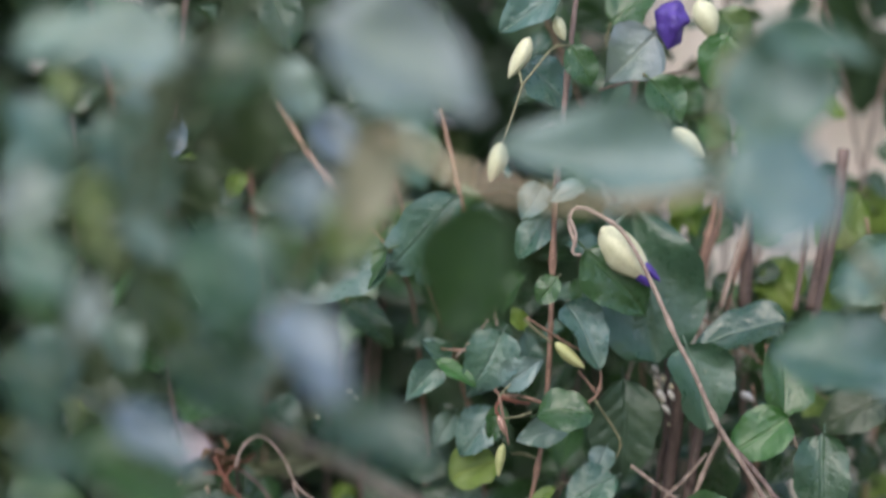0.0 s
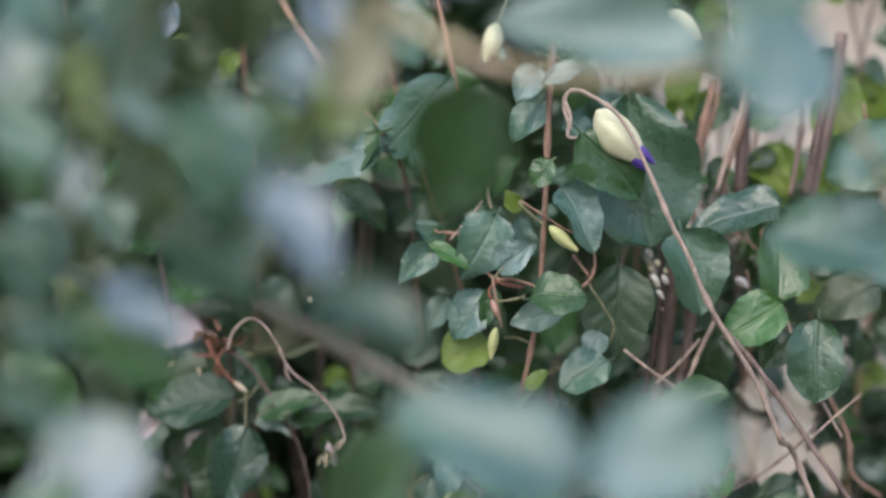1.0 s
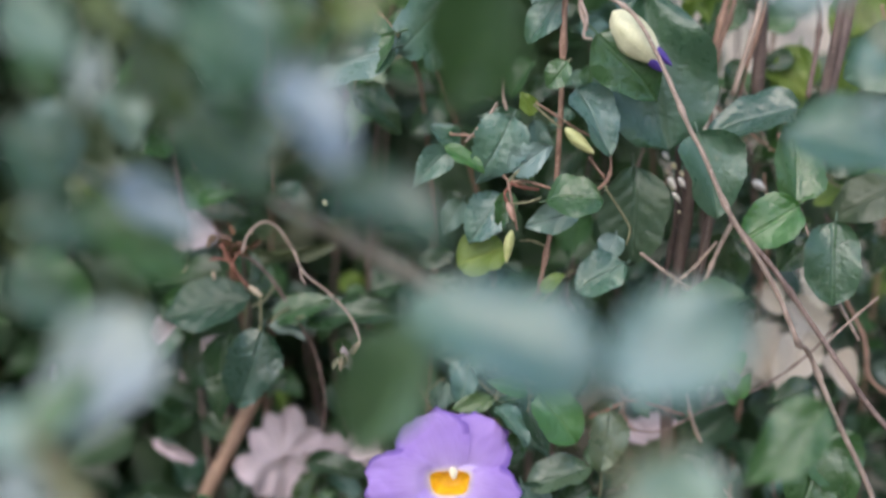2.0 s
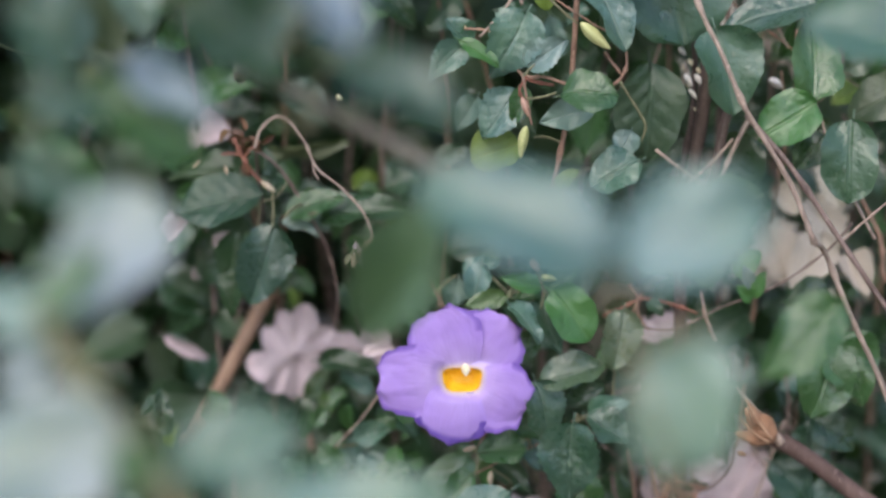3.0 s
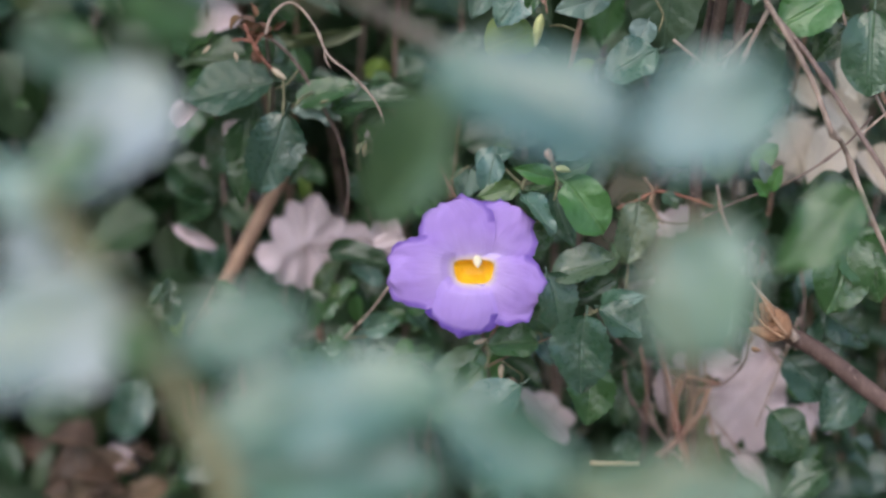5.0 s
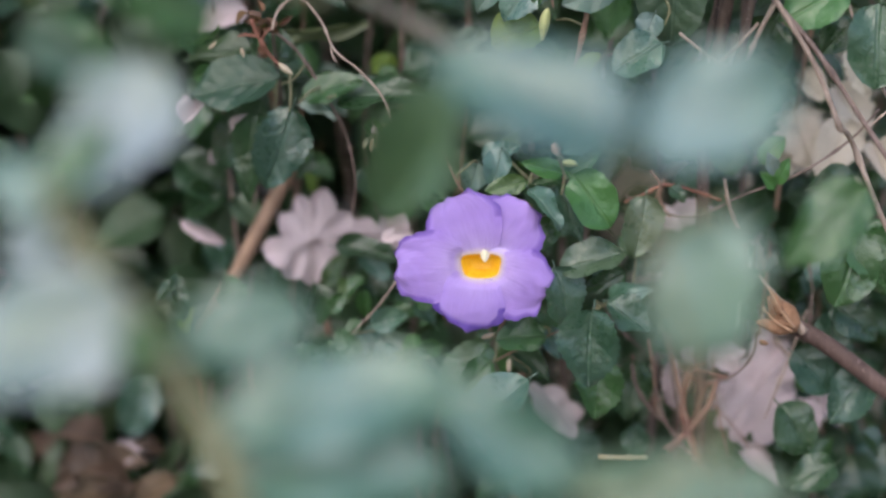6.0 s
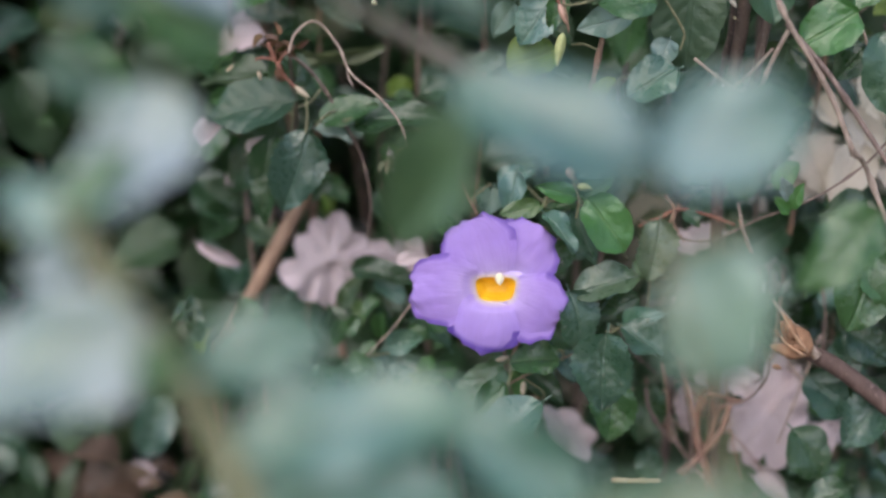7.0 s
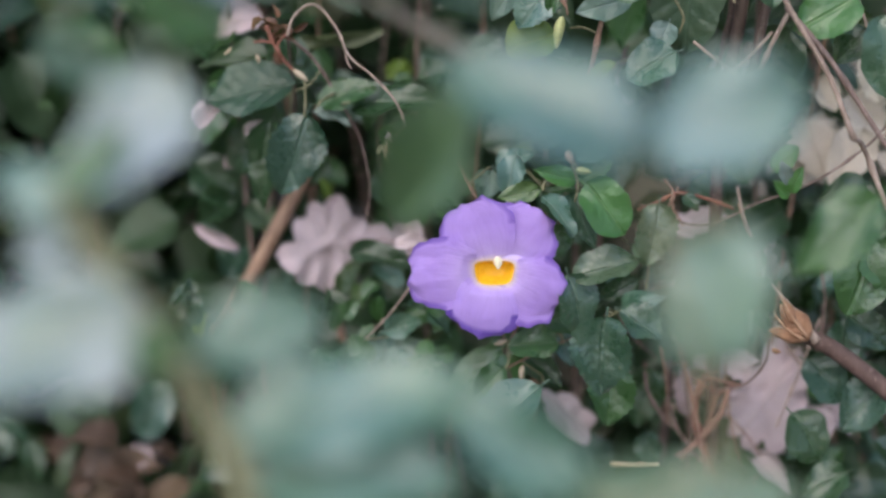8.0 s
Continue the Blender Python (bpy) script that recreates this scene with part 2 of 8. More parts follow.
M = {
    "dark": leaf_material("leaf_dark", (0.011, 0.030, 0.014), (0.028, 0.066, 0.032), (0.068, 0.130, 0.070), 0.30),
    "mid": leaf_material("leaf_mid", (0.020, 0.060, 0.022), (0.048, 0.116, 0.042), (0.098, 0.184, 0.080), 0.31),
    "teal": leaf_material("leaf_teal", (0.016, 0.044, 0.032), (0.042, 0.090, 0.068), (0.095, 0.16, 0.12), 0.28),
    "bright": leaf_material("leaf_bright", (0.030, 0.104, 0.028), (0.066, 0.180, 0.050), (0.150, 0.260, 0.110), 0.36, 0.25),
    "grey": leaf_material("leaf_grey", (0.036, 0.088, 0.074), (0.080, 0.154, 0.136), (0.17, 0.24, 0.20), 0.30, 0.12, False, 0.75),
    "straw": leaf_material("leaf_straw", (0.27, 0.26, 0.18), (0.38, 0.36, 0.27), (0.34, 0.30, 0.2), 0.6, 0.15, False, 0.0),
    # bluish tint paints the sky's reflection into the blade's base colour
    "sky_tint": leaf_material("leaf_sky_tint", (0.043, 0.094, 0.096), (0.092, 0.164, 0.170), (0.177, 0.244, 0.231), 0.36, 0.10, False, 0.6),
    "olive": leaf_material("leaf_olive", (0.080, 0.122, 0.040), (0.150, 0.195, 0.075), (0.250, 0.244, 0.126), 0.42, 0.2),
    "pale": leaf_material("leaf_pale", (0.094, 0.132, 0.142), (0.192, 0.238, 0.258), (0.333, 0.370, 0.294), 0.34, 0.15, False, 0.75),
    "lime": leaf_material("leaf_lime", (0.093, 0.170, 0.028), (0.204, 0.281, 0.050), (0.42, 0.48, 0.12), 0.45, 0.4),
    "dry": leaf_material("leaf_dry", (0.41, 0.325, 0.35), (0.61, 0.50, 0.545), (0.40, 0.32, 0.31), 0.75, 0.1, False, 0.0),
    "rust": leaf_material("leaf_rust", (0.064, 0.024, 0.013), (0.173, 0.066, 0.036), (0.28, 0.14, 0.08), 0.7, 0.15, False, 0.0),
    "brown": leaf_material("leaf_brown", (0.028, 0.012, 0.007), (0.072, 0.034, 0.020), (0.20, 0.12, 0.07), 0.7, 0.1, False, 0.0),
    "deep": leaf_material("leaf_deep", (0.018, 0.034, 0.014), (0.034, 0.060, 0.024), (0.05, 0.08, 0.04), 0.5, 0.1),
    # blue of the reflected sky, put into the leaf colour
    "sky": leaf_material("leaf_sky_sheen", (0.074, 0.118, 0.158), (0.142, 0.196, 0.260), (0.22, 0.27, 0.30), 0.30, 0.10, False, 0.4),
    "fern": leaf_material("leaf_fern", (0.028, 0.068, 0.042), (0.056, 0.118, 0.078), (0.105, 0.175, 0.115), 0.32, 0.14, False, 0.45),
    # the same painted sky reflection, darker
    "haze": leaf_material("leaf_haze", (0.034, 0.082, 0.086), (0.070, 0.142, 0.148), (0.13, 0.19, 0.19), 0.36, 0.10, False, 0.7),
    "dry_cream": leaf_material("leaf_cream", (0.46, 0.39, 0.33), (0.66, 0.58, 0.50), (0.40, 0.32, 0.25), 0.75, 0.1, False, 0.0),
    "mist": leaf_material("leaf_mist", (0.074, 0.132, 0.122), (0.148, 0.222, 0.208), (0.23, 0.29, 0.27), 0.34, 0.12, False, 0.6),
    "hedge": leaf_material("leaf_hedge", (0.012, 0.028, 0.014), (0.034, 0.068, 0.034), (0.05, 0.085, 0.045), 0.48, 0.10, True, 0.45, 0.055, 0.35),
    "ridged": leaf_material("leaf_ridged", (0.013, 0.033, 0.021), (0.031, 0.068, 0.045), (0.08, 0.13, 0.09), 0.40, 0.12, False, 0.45, 0.12, 0.5),
    "twig": bark_material("bark_twig", (0.11, 0.060, 0.044), (0.34, 0.21, 0.155)),
    "dead": bark_material("bark_dead", (0.040, 0.027, 0.025), (0.15, 0.105, 0.092), 120.0),
    "grey_twig": bark_material("bark_grey", (0.075, 0.048, 0.044), (0.23, 0.165, 0.145)),
    "branch": bark_material("bark_branch", (0.075, 0.068, 0.056), (0.20, 0.18, 0.145), 60.0),
    "stick": bark_material("bark_stick", (0.17, 0.10, 0.070), (0.36, 0.23, 0.165), 60.0),
    "rust_twig": bark_material("bark_rust", (0.105, 0.040, 0.030), (0.25, 0.105, 0.072)),
    "splint": bark_material("wood_torn", (0.22, 0.115, 0.066), (0.44, 0.27, 0.17), 90.0),
    "straw_twig": bark_material("bark_straw", (0.34, 0.27, 0.16), (0.60, 0.50, 0.34)),
    "green_twig": bark_material("bark_green", (0.035, 0.052, 0.026), (0.085, 0.115, 0.055)),
    "umber_twig": bark_material("bark_umber", (0.095, 0.047, 0.037), (0.26, 0.145, 0.112)),
    "torn_bark": bark_material("bark_torn", (0.055, 0.030, 0.027), (0.165, 0.105, 0.092), 110.0),
    "pale_twig": bark_material("bark_pale", (0.14, 0.098, 0.08), (0.42, 0.325, 0.275)),
    "olive_twig": bark_material("bark_olive", (0.085, 0.088, 0.045), (0.22, 0.215, 0.125)),
    "bank": earth_material("pale_clay", (0.66, 0.57, 0.50), (0.88, 0.81, 0.74), 14.0),
    "soil": earth_material("dark_soil", (0.02, 0.014, 0.010), (0.07, 0.048, 0.034), 6.0),
    "petal": petal_material("petal_lilac", (0.60, 0.44, 0.83), (0.44, 0.275, 0.76), (0.15, 0.065, 0.44), 0.88),
    "petal_low": petal_material("petal_violet", (0.54, 0.38, 0.82), (0.46, 0.30, 0.80), (0.10, 0.035, 0.46), 0.80),
    "violet": earth_material("petal_deep", (0.035, 0.018, 0.15), (0.09, 0.048, 0.30), 300.0, 0.0003),
    "rim": rim_material("throat_rim"),
    "throat": earth_material("throat_yellow", (0.76, 0.38, 0.008), (0.90, 0.52, 0.015), 200.0, 0.0003),
    "cream": earth_material("bract_cream", (0.44, 0.45, 0.28), (0.66, 0.65, 0.46), 120.0, 0.0003),
    "stigma": earth_material("stigma_cream", (0.66, 0.56, 0.36), (0.82, 0.76, 0.58), 200.0, 0.0003),
    "straw_pod": earth_material("pod_straw", (0.26, 0.19, 0.13), (0.50, 0.42, 0.32), 200.0, 0.0003),
    "petal_white": earth_material("petal_fallen", (0.62, 0.56, 0.54), (0.82, 0.78, 0.76), 200.0, 0.0003),
    "bud_pink": earth_material("bud_pinkish", (0.40, 0.22, 0.17), (0.60, 0.40, 0.33), 200.0, 0.0003),
    "splint_pod": earth_material("wood_chip", (0.15, 0.075, 0.043), (0.36, 0.20, 0.12), 260.0, 0.0006),
    "pod": earth_material("pod_yellow", (0.32, 0.35, 0.14), (0.52, 0.52, 0.26), 120.0, 0.0003),
}
for key in ("cream", "pod", "throat", "violet"):
    M[key].node_tree.nodes["Principled BSDF"].inputs["Roughness"].default_value = 0.5


# ---- makers ----
def mesh_object(name, verts, faces, material, parent=None, uvs=None, smooth=True):
    me = bpy.data.meshes.new(name)
    me.from_pydata(verts, [], faces)
    if uvs is not None:
        layer = me.uv_layers.new(name="UVMap")
        index = np.empty(len(me.loops), dtype=np.int32)
        me.loops.foreach_get("vertex_index", index)
        layer.data.foreach_set("uv", np.asarray(uvs, dtype=np.float32)[index].ravel())
    if smooth:
        me.polygons.foreach_set("use_smooth", [True] * len(me.polygons))
    me.materials.append(material)
    ob = new(name, me)
    if parent is not None:
        ob.parent = parent
    return ob


def plant(name, base, label, category, group=""):
    ob = new(name)
    ob.location = base
    ob.empty_display_size = 0.02
    return tagged(ob, label, category, group)


def blade_arrays(seed, sharp=0.8, fold=0.25, droop=0.16, teeth=0.0, rows=14, cols=6, stalk=0.12):
    """A unit blade from (0,0,0) to about (0,1,0), full width 1, with a short stalk."""
    rng = random.Random(seed)
    ph = [rng.uniform(0, 6.28) for _ in range(4)]
    raw = [max(0.0, (i / rows)) ** 0.55 * max(0.0, 1 - i / rows) ** sharp for i in range(rows + 1)]
    top = max(raw)
    verts, uvs, faces = [], [], []
    for i in range(rows + 1):
        y = i / rows
        half = 0.5 * raw[i] / top
        if teeth and 0 < i < rows:
            half *= 1 + teeth * (1 if i % 2 else -0.6)
        bend = 0.03 * math.sin(3.0 * y + ph[0])
        for j in range(cols + 1):
            s = 2 * j / cols - 1
            uneven = 1 + (0.07 * math.sin(6.5 * y + ph[2]) if s > 0 else 0.07 * math.sin(7.5 * y + ph[3])) + 0.025 * math.sin(21 * y + ph[1] + 2 * s)
            x = s * half * uneven + bend
            z = fold * abs(s) * half - droop * y * y + 0.07 * math.sin(5 * y + ph[1] + 1.5 * s) * abs(s) + 0.042 * math.sin(12 * y + ph[2] + s) * s * s + 0.026 * math.sin(8 * y + 5 * s + ph[3])
            verts.append((x, y, z))
            uvs.append((0.5 + 0.5 * s * max(half, 0.02) * 2 * 0.5 + 0.0, y))
    for i in range(rows):
        for j in range(cols):
            a = i * (cols + 1) + j
            faces.append((a, a + 1, a + cols + 2, a + cols + 1))
    k = len(verts)
    for y, r in ((-stalk, 0.022), (0.06, 0.016)):
        for a in range(4):
            verts.append((r * math.cos(a * 1.5708), y, r * math.sin(a * 1.5708) - 0.004 - (0.1 * y * y if y < 0 else 0)))
            uvs.append((0.5, 0.02))
    for a in range(4):
        b = (a + 1) % 4
        faces.append((k + a, k + b, k + 4 + b, k + 4 + a))
    return verts, faces, uvs


BLADES = {
    "ovate": (11, dict(sharp=0.8, fold=0.30, droop=0.14, teeth=0.022, rows=18)),
    "round": (12, dict(sharp=0.52, fold=0.18, droop=0.10)),
    "pointed": (13, dict(sharp=1.0, fold=0.34, droop=0.20, teeth=0.03, rows=18)),
    "toothed": (14, dict(sharp=0.85, fold=0.36, droop=0.18, teeth=0.07, rows=20)),
    "curled": (15, dict(sharp=0.75, fold=0.75, droop=0.34)),
    "ragged": (17, dict(sharp=0.7, fold=0.45, droop=0.25, teeth=0.24, rows=13)),
    "broad": (18, dict(sharp=0.62, fold=0.24, droop=0.22, teeth=0.012, rows=16)),
    "blunt": (19, dict(sharp=0.34, fold=0.10, droop=0.06, rows=16, cols=8)),
}
BLADE_MESH = {}


def blade_mesh(shape, key, kind):
    """Five differently grown blades of each shape."""
    if (shape, key, kind) not in BLADE_MESH:
        seed, kw = BLADES[shape]
        kw = dict(kw)
        kw["sharp"] *= (1.0, 0.88, 1.12, 0.95, 1.2)[kind]
        kw["fold"] *= (1.0, 0.6, 1.3, 1.6, 0.8)[kind]
        kw["droop"] *= (1.0, 1.5, 0.5, 1.2, 1.9)[kind]
        v, f, uv = blade_arrays(seed + 50 * kind, **kw)
        me = bpy.data.meshes.new("leaf")
        me.from_pydata(v, [], f)
        layer = me.uv_layers.new(name="UVMap")
        for lp in me.loops:
            layer.data[lp.index].uv = uv[lp.vertex_index]
        me.polygons.foreach_set("use_smooth", [True] * len(me.polygons))
        me.materials.append(M[key])
        BLADE_MESH[shape, key, kind] = me
    return BLADE_MESH[shape, key, kind]


FACING = Vector((0.05, -0.80, 0.60)).normalized()


def leaf_matrix(base, tip, width, roll):
    base, tip = Vector(base), Vector(tip)
    y = tip - base
    length = y.length
    y.normalize()
    z = FACING - y * FACING.dot(y)
    z = z.normalized() if z.length > 1e-4 else Vector((0, 0, 1))
    z.rotate(Matrix.Rotation(radians(roll), 3, y))
    x = y.cross(z)
    rot = Matrix((x, y, z)).transposed().to_4x4()
    return Matrix.Translation(base) @ rot @ Matrix.Diagonal((width, length, 0.5 * (width + length), 1))


def leaf(owner, base, tip, width, roll=0, key="dark", shape="ovate", name="leaf"):
    ob = new(name, blade_mesh(shape, key, int(abs(base[0]) * 7919 + abs(base[2]) * 6007 * 3) % 5))
    ob.parent = owner
    ob.matrix_basis = Matrix.Translation(-owner.location) @ leaf_matrix(base, tip, width, roll)
    return ob


def lobed_leaf(owner, base, tip, width, seed, points=7, key="dry", name="dry_leaf"):
    """A dead leaf with pointed lobes round its edge, crumpled and curling at the margin."""
    rings, sides = 7, points * 8
    verts, uvs, faces = [], [], []
    rng = random.Random(seed)
    reach = [rng.uniform(0.8, 1.12) for _ in range(points)]
    for i in range(rings + 1):
        k = i / rings
        for a in range(sides):
            th = 2 * math.pi * a / sides
            part, near = th / (2 * math.pi) * points, int(round(th / (2 * math.pi) * points)) % points
            off = abs(part - round(part)) * 2
            r = reach[near] * (1 - 0.20 * off ** 1.4) if i > 2 else 0.8
            r *= k * (1 + 0.05 * noise.noise(Vector((3 * math.cos(th), 3 * math.sin(th), seed))))
            x, y = 0.52 * r * math.sin(th), 0.5 - 0.52 * r * math.cos(th)
            z = 0.16 * noise.noise(Vector((2.2 * x + seed, 2.2 * y, 0.4))) + 0.07 * noise.noise(Vector((7 * x, 7 * y + seed, 0.9))) + 0.035 * k ** 3 * math.cos(points * th + seed) + 0.10 * k * k * math.sin(2 * th + seed)
            verts.append((x, y, z))
            uvs.append((0.5 + 0.5 * x, y))
    for i in range(rings):
        for a in range(sides):
            b = (a + 1) % sides
            faces.append((i * sides + a, i * sides + b, (i + 1) * sides + b, (i + 1) * sides + a))
    m = Matrix.Translation(-owner.location) @ leaf_matrix(base, tip, width, 0)
    return mesh_object(name, [m @ Vector(v) for v in verts], faces, M[key], owner, uvs)


def smooth_path(points, per=6):
    pts = [Vector(p) for p in points]
    ext = [2 * pts[0] - pts[1], *pts, 2 * pts[-1] - pts[-2]]
    out = []
    for i in range(1, len(ext) - 2):
        a, b, c, d = ext[i - 1:i + 3]
        span = (c - b).length
        ta, tb = (c - a).normalized() * min(span, (b - a).length * 1.5), (d - b).normalized() * min(span, (d - c).length * 1.5)
        for k in range(per):
            t = k / per
            out.append(b * (2 * t ** 3 - 3 * t * t + 1) + ta * (t ** 3 - 2 * t * t + t) + c * (3 * t * t - 2 * t ** 3) + tb * (t ** 3 - t * t))
    out.append(pts[-1])
    return out


def tube_arrays(points, r0, r1, sides=10, knots=0.07, seed=0):
    rng = random.Random(seed)
    path = smooth_path(points)
    verts, faces = [], []
    up = Vector((0.3, 0.8, 0.2))
    n = len(path)
    for i, p in enumerate(path):
        d = (path[min(i + 1, n - 1)] - path[max(i - 1, 0)]).normalized()
        u = d.cross(up).normalized()
        v = d.cross(u)
        r = r0 + (r1 - r0) * i / (n - 1)
        r *= 1 + rng.uniform(-knots, knots) * (1.0 if r < 0.0018 else 0.3) + (0.55 if i % 13 == 8 and r < 0.0016 else 0)
        for a in range(sides):
            t = 2 * math.pi * a / sides
            verts.append(p + (u * math.cos(t) + v * math.sin(t)) * r)
    for i in range(n - 1):
        for a in range(sides):
            b = (a + 1) % sides
            faces.append((i * sides + a, i * sides + b, (i + 1) * sides + b, (i + 1) * sides + a))
    faces.append(tuple(range(sides))[::-1])
    faces.append(tuple((n - 1) * sides + a for a in range(sides)))
    return verts, faces


def stem(owner, r0, r1, key, *points, name="stem"):
    v, f = tube_arrays(points, r0, r1, seed=len(bpy.data.objects))
    off = owner.location
    return mesh_object(name, [p - off for p in v], f, M[key], owner)


def pod(owner, base, tip, width, key="pod", name="pod", parent=None, crumple=0.07):
    """A pointed seed pod or bract bag: a spindle with four soft ridges."""
    base, tip = Vector(base), Vector(tip)
    axis = tip - base
    d = axis.normalized()
    u = d.cross(Vector((0.2, 1, 0.1))).normalized()
    v = d.cross(u)
    verts, faces = [], []
    rows, sides = 18, 18
    off = owner.location
    side, bow = u, 0.07 * width * (1 if base.x * 1000 % 2 > 1 else -1)
    for i in range(rows + 1):
        t = i / rows
        r = 0.5 * width * (math.sin(math.pi * t ** 0.8) ** 0.75 * 0.98 + 0.02) if 0 < t < 1 else 0.04 * width
        for a in range(sides):
            th = 2 * math.pi * a / sides
            spot = base + axis * t + (u * math.cos(th) + v * math.sin(th)) * r
            rr = r * (1 + 0.08 * math.cos(4 * th + 2 * t) + crumple * noise.noise(spot * 180) + 0.3 * crumple * noise.noise(spot * 500))
            verts.append(base + axis * t + side * (bow * math.sin(math.pi * t)) + (u * math.cos(th) + v * math.sin(th)) * rr - off)
    for i in range(rows):
        for a in range(sides):
            b = (a + 1) % sides
            faces.append((i * sides + a, i * sides + b, (i + 1) * sides + b, (i + 1) * sides + a))
    ob = mesh_object(name, verts, faces, M[key], parent or owner)
    return ob


def lip_radius(x, y):
    """How far the lip of the flower's mouth, a rounded trapezium, lies from its centre in this direction."""
    far = math.hypot(x, y)
    c, s = x / far, y / far
    k = ((abs(c) / (0.0066 * (1 + 0.17 * s))) ** 4 + (abs(s) / 0.0041) ** 4) ** -0.25
    return k


def petal(owner, flower_m, angle, length, width, key, seed, notch=0.06, lift=0.25, curl=0.0, rise=0.0):
    """One lobe of the corolla in the flower's plane (x right, y up, z to the viewer)."""
    rng = random.Random(seed)
    p1, p2, p3 = (rng.uniform(0, 6.28) for _ in range(3))
    rows, cols = 24, 22
    verts, uvs, faces = [], [], []
    start = 1 / math.hypot(math.sin(angle) / 0.0062, math.cos(angle) / 0.0038)
    for i in range(rows + 1):
        v = 1 - (1 - i / rows) ** 1.5
        grow = 0.60 + 0.40 * math.sin(min(1.0, v / 0.62) * math.pi * 0.5)
        close = max(0.0, 1 - (max(0.0, v - 0.38) / 0.62) ** 2.3) ** 0.47
        half = width * 0.5 * grow * close
        for j in range(cols + 1):
            s = 2 * j / cols - 1
            # the margin is scalloped all the way round
            turn = math.pi / 2 - s * (math.pi / 2 - math.asin(min(1.0, max(0.0, (v - 0.38) / 0.62))))
            ripple = max(s * s, v ** 6) * (0.028 * math.sin(6 * turn + p1) + 0.022 * math.sin(13 * turn + p2) + 0.014 * math.sin(24 * turn + p3)) * v
            ragged = 1 + close * (0.020 * math.sin(6 * s + 7 * v + p1) + 0.018 * math.sin(14 * s + p2) + 0.014 * math.sin(31 * s + p3)) - notch * math.exp(-((s * close - 0.1) / 0.25) ** 2) * v ** 6
            y = start + (length - start) * v * ragged * (1 + ripple * v * v)
            x = s * half * (1 + ripple + 0.05 * math.sin(13 * v + p2) * v + 0.03 * math.sin(27 * v + p3) * v)
            e = s * (0.35 + 0.65 * close)
            z = lift * length * (v * 0.9 - 0.9 * v * v - curl * v ** 3) + 0.03 * length * v * v * math.sin(4.5 * e + p3) - (0.05 + 1.6 * curl) * length * e * e * v
            z += 0.004 * length * v * math.sin(13 * e + 5 * v + p1) + 0.022 * length * v * noise.noise(Vector((2.6 * e + seed, 3.4 * v, 0.3))) + 0.014 * length * v * noise.noise(Vector((7 * e + seed, 8 * v, 0.7)))
            c, si = math.cos(angle), math.sin(angle)
            px, py = x * c + y * si, -x * si + y * c
            # the lobes grow out of the lip of the throat and part from one another outwards
            lip, far = lip_radius(px, py), math.hypot(px, py)
            if far < lip:
                px, py = px * lip / far, py * lip / far
            grown = min(1.0, max(0.0, (far / lip - 1) / 0.7))
            grown = grown * grown * (3 - 2 * grown)
            z = 0.0013 + (z + rise - 0.0013) * grown
            verts.append(flower_m @ Vector((px, py, z)) - owner.location)
            vc = max(0.0, (far - lip) / (length - lip))
            # side margins take the dark rim, standing in for shade where lobes overlap
            uvs.append((0.5 + 0.5 * s, max(vc if curl else min(vc, 0.87), (0.0, 0.90, 0.97, 1.0)[max(0, abs(j - cols // 2) - cols // 2 + 3)] * min(1.0, max(0.0, 3.0 * v - 0.3)))))
    for i in range(rows):
        for j in range(cols):
            a = i * (cols + 1) + j
            faces.append((a, a + 1, a + cols + 2, a + cols + 1))
    return verts, faces, uvs


# ---- ground, bank and hedge ----
def ground_sheet():
    n = 40
    v = []
    for j in range(n + 1):
        for i in range(n + 1):
            x, y = ((2 * i / n - 1) ** 3) * 60, ((2 * j / n - 1) ** 3) * 60
            v.append((x, y, 0.02 * noise.noise(Vector((x * 3, y * 3, 0)))))
    f = [(j * (n + 1) + i, j * (n + 1) + i + 1, (j + 1) * (n + 1) + i + 1, (j + 1) * (n + 1) + i) for j in range(n) for i in range(n)]
    ob = mesh_object("ground", v, f, M["soil"])
    return tagged(ob, "dark bare soil under the hedge", "ground", kind="structure")


def bank_y(x, z):
    """How far back the bank's face lies: it slopes away upwards and stands nearer beyond the hedge's end."""
    k = min(1.0, max(0.0, (x - 0.02) / (0.16 + 1.6 * max(0.0, z - 0.98)) + 0.5))
    k = k * k * (3 - 2 * k)
    return 0.36 - 0.22 * k + 0.42 * (z - 0.40)


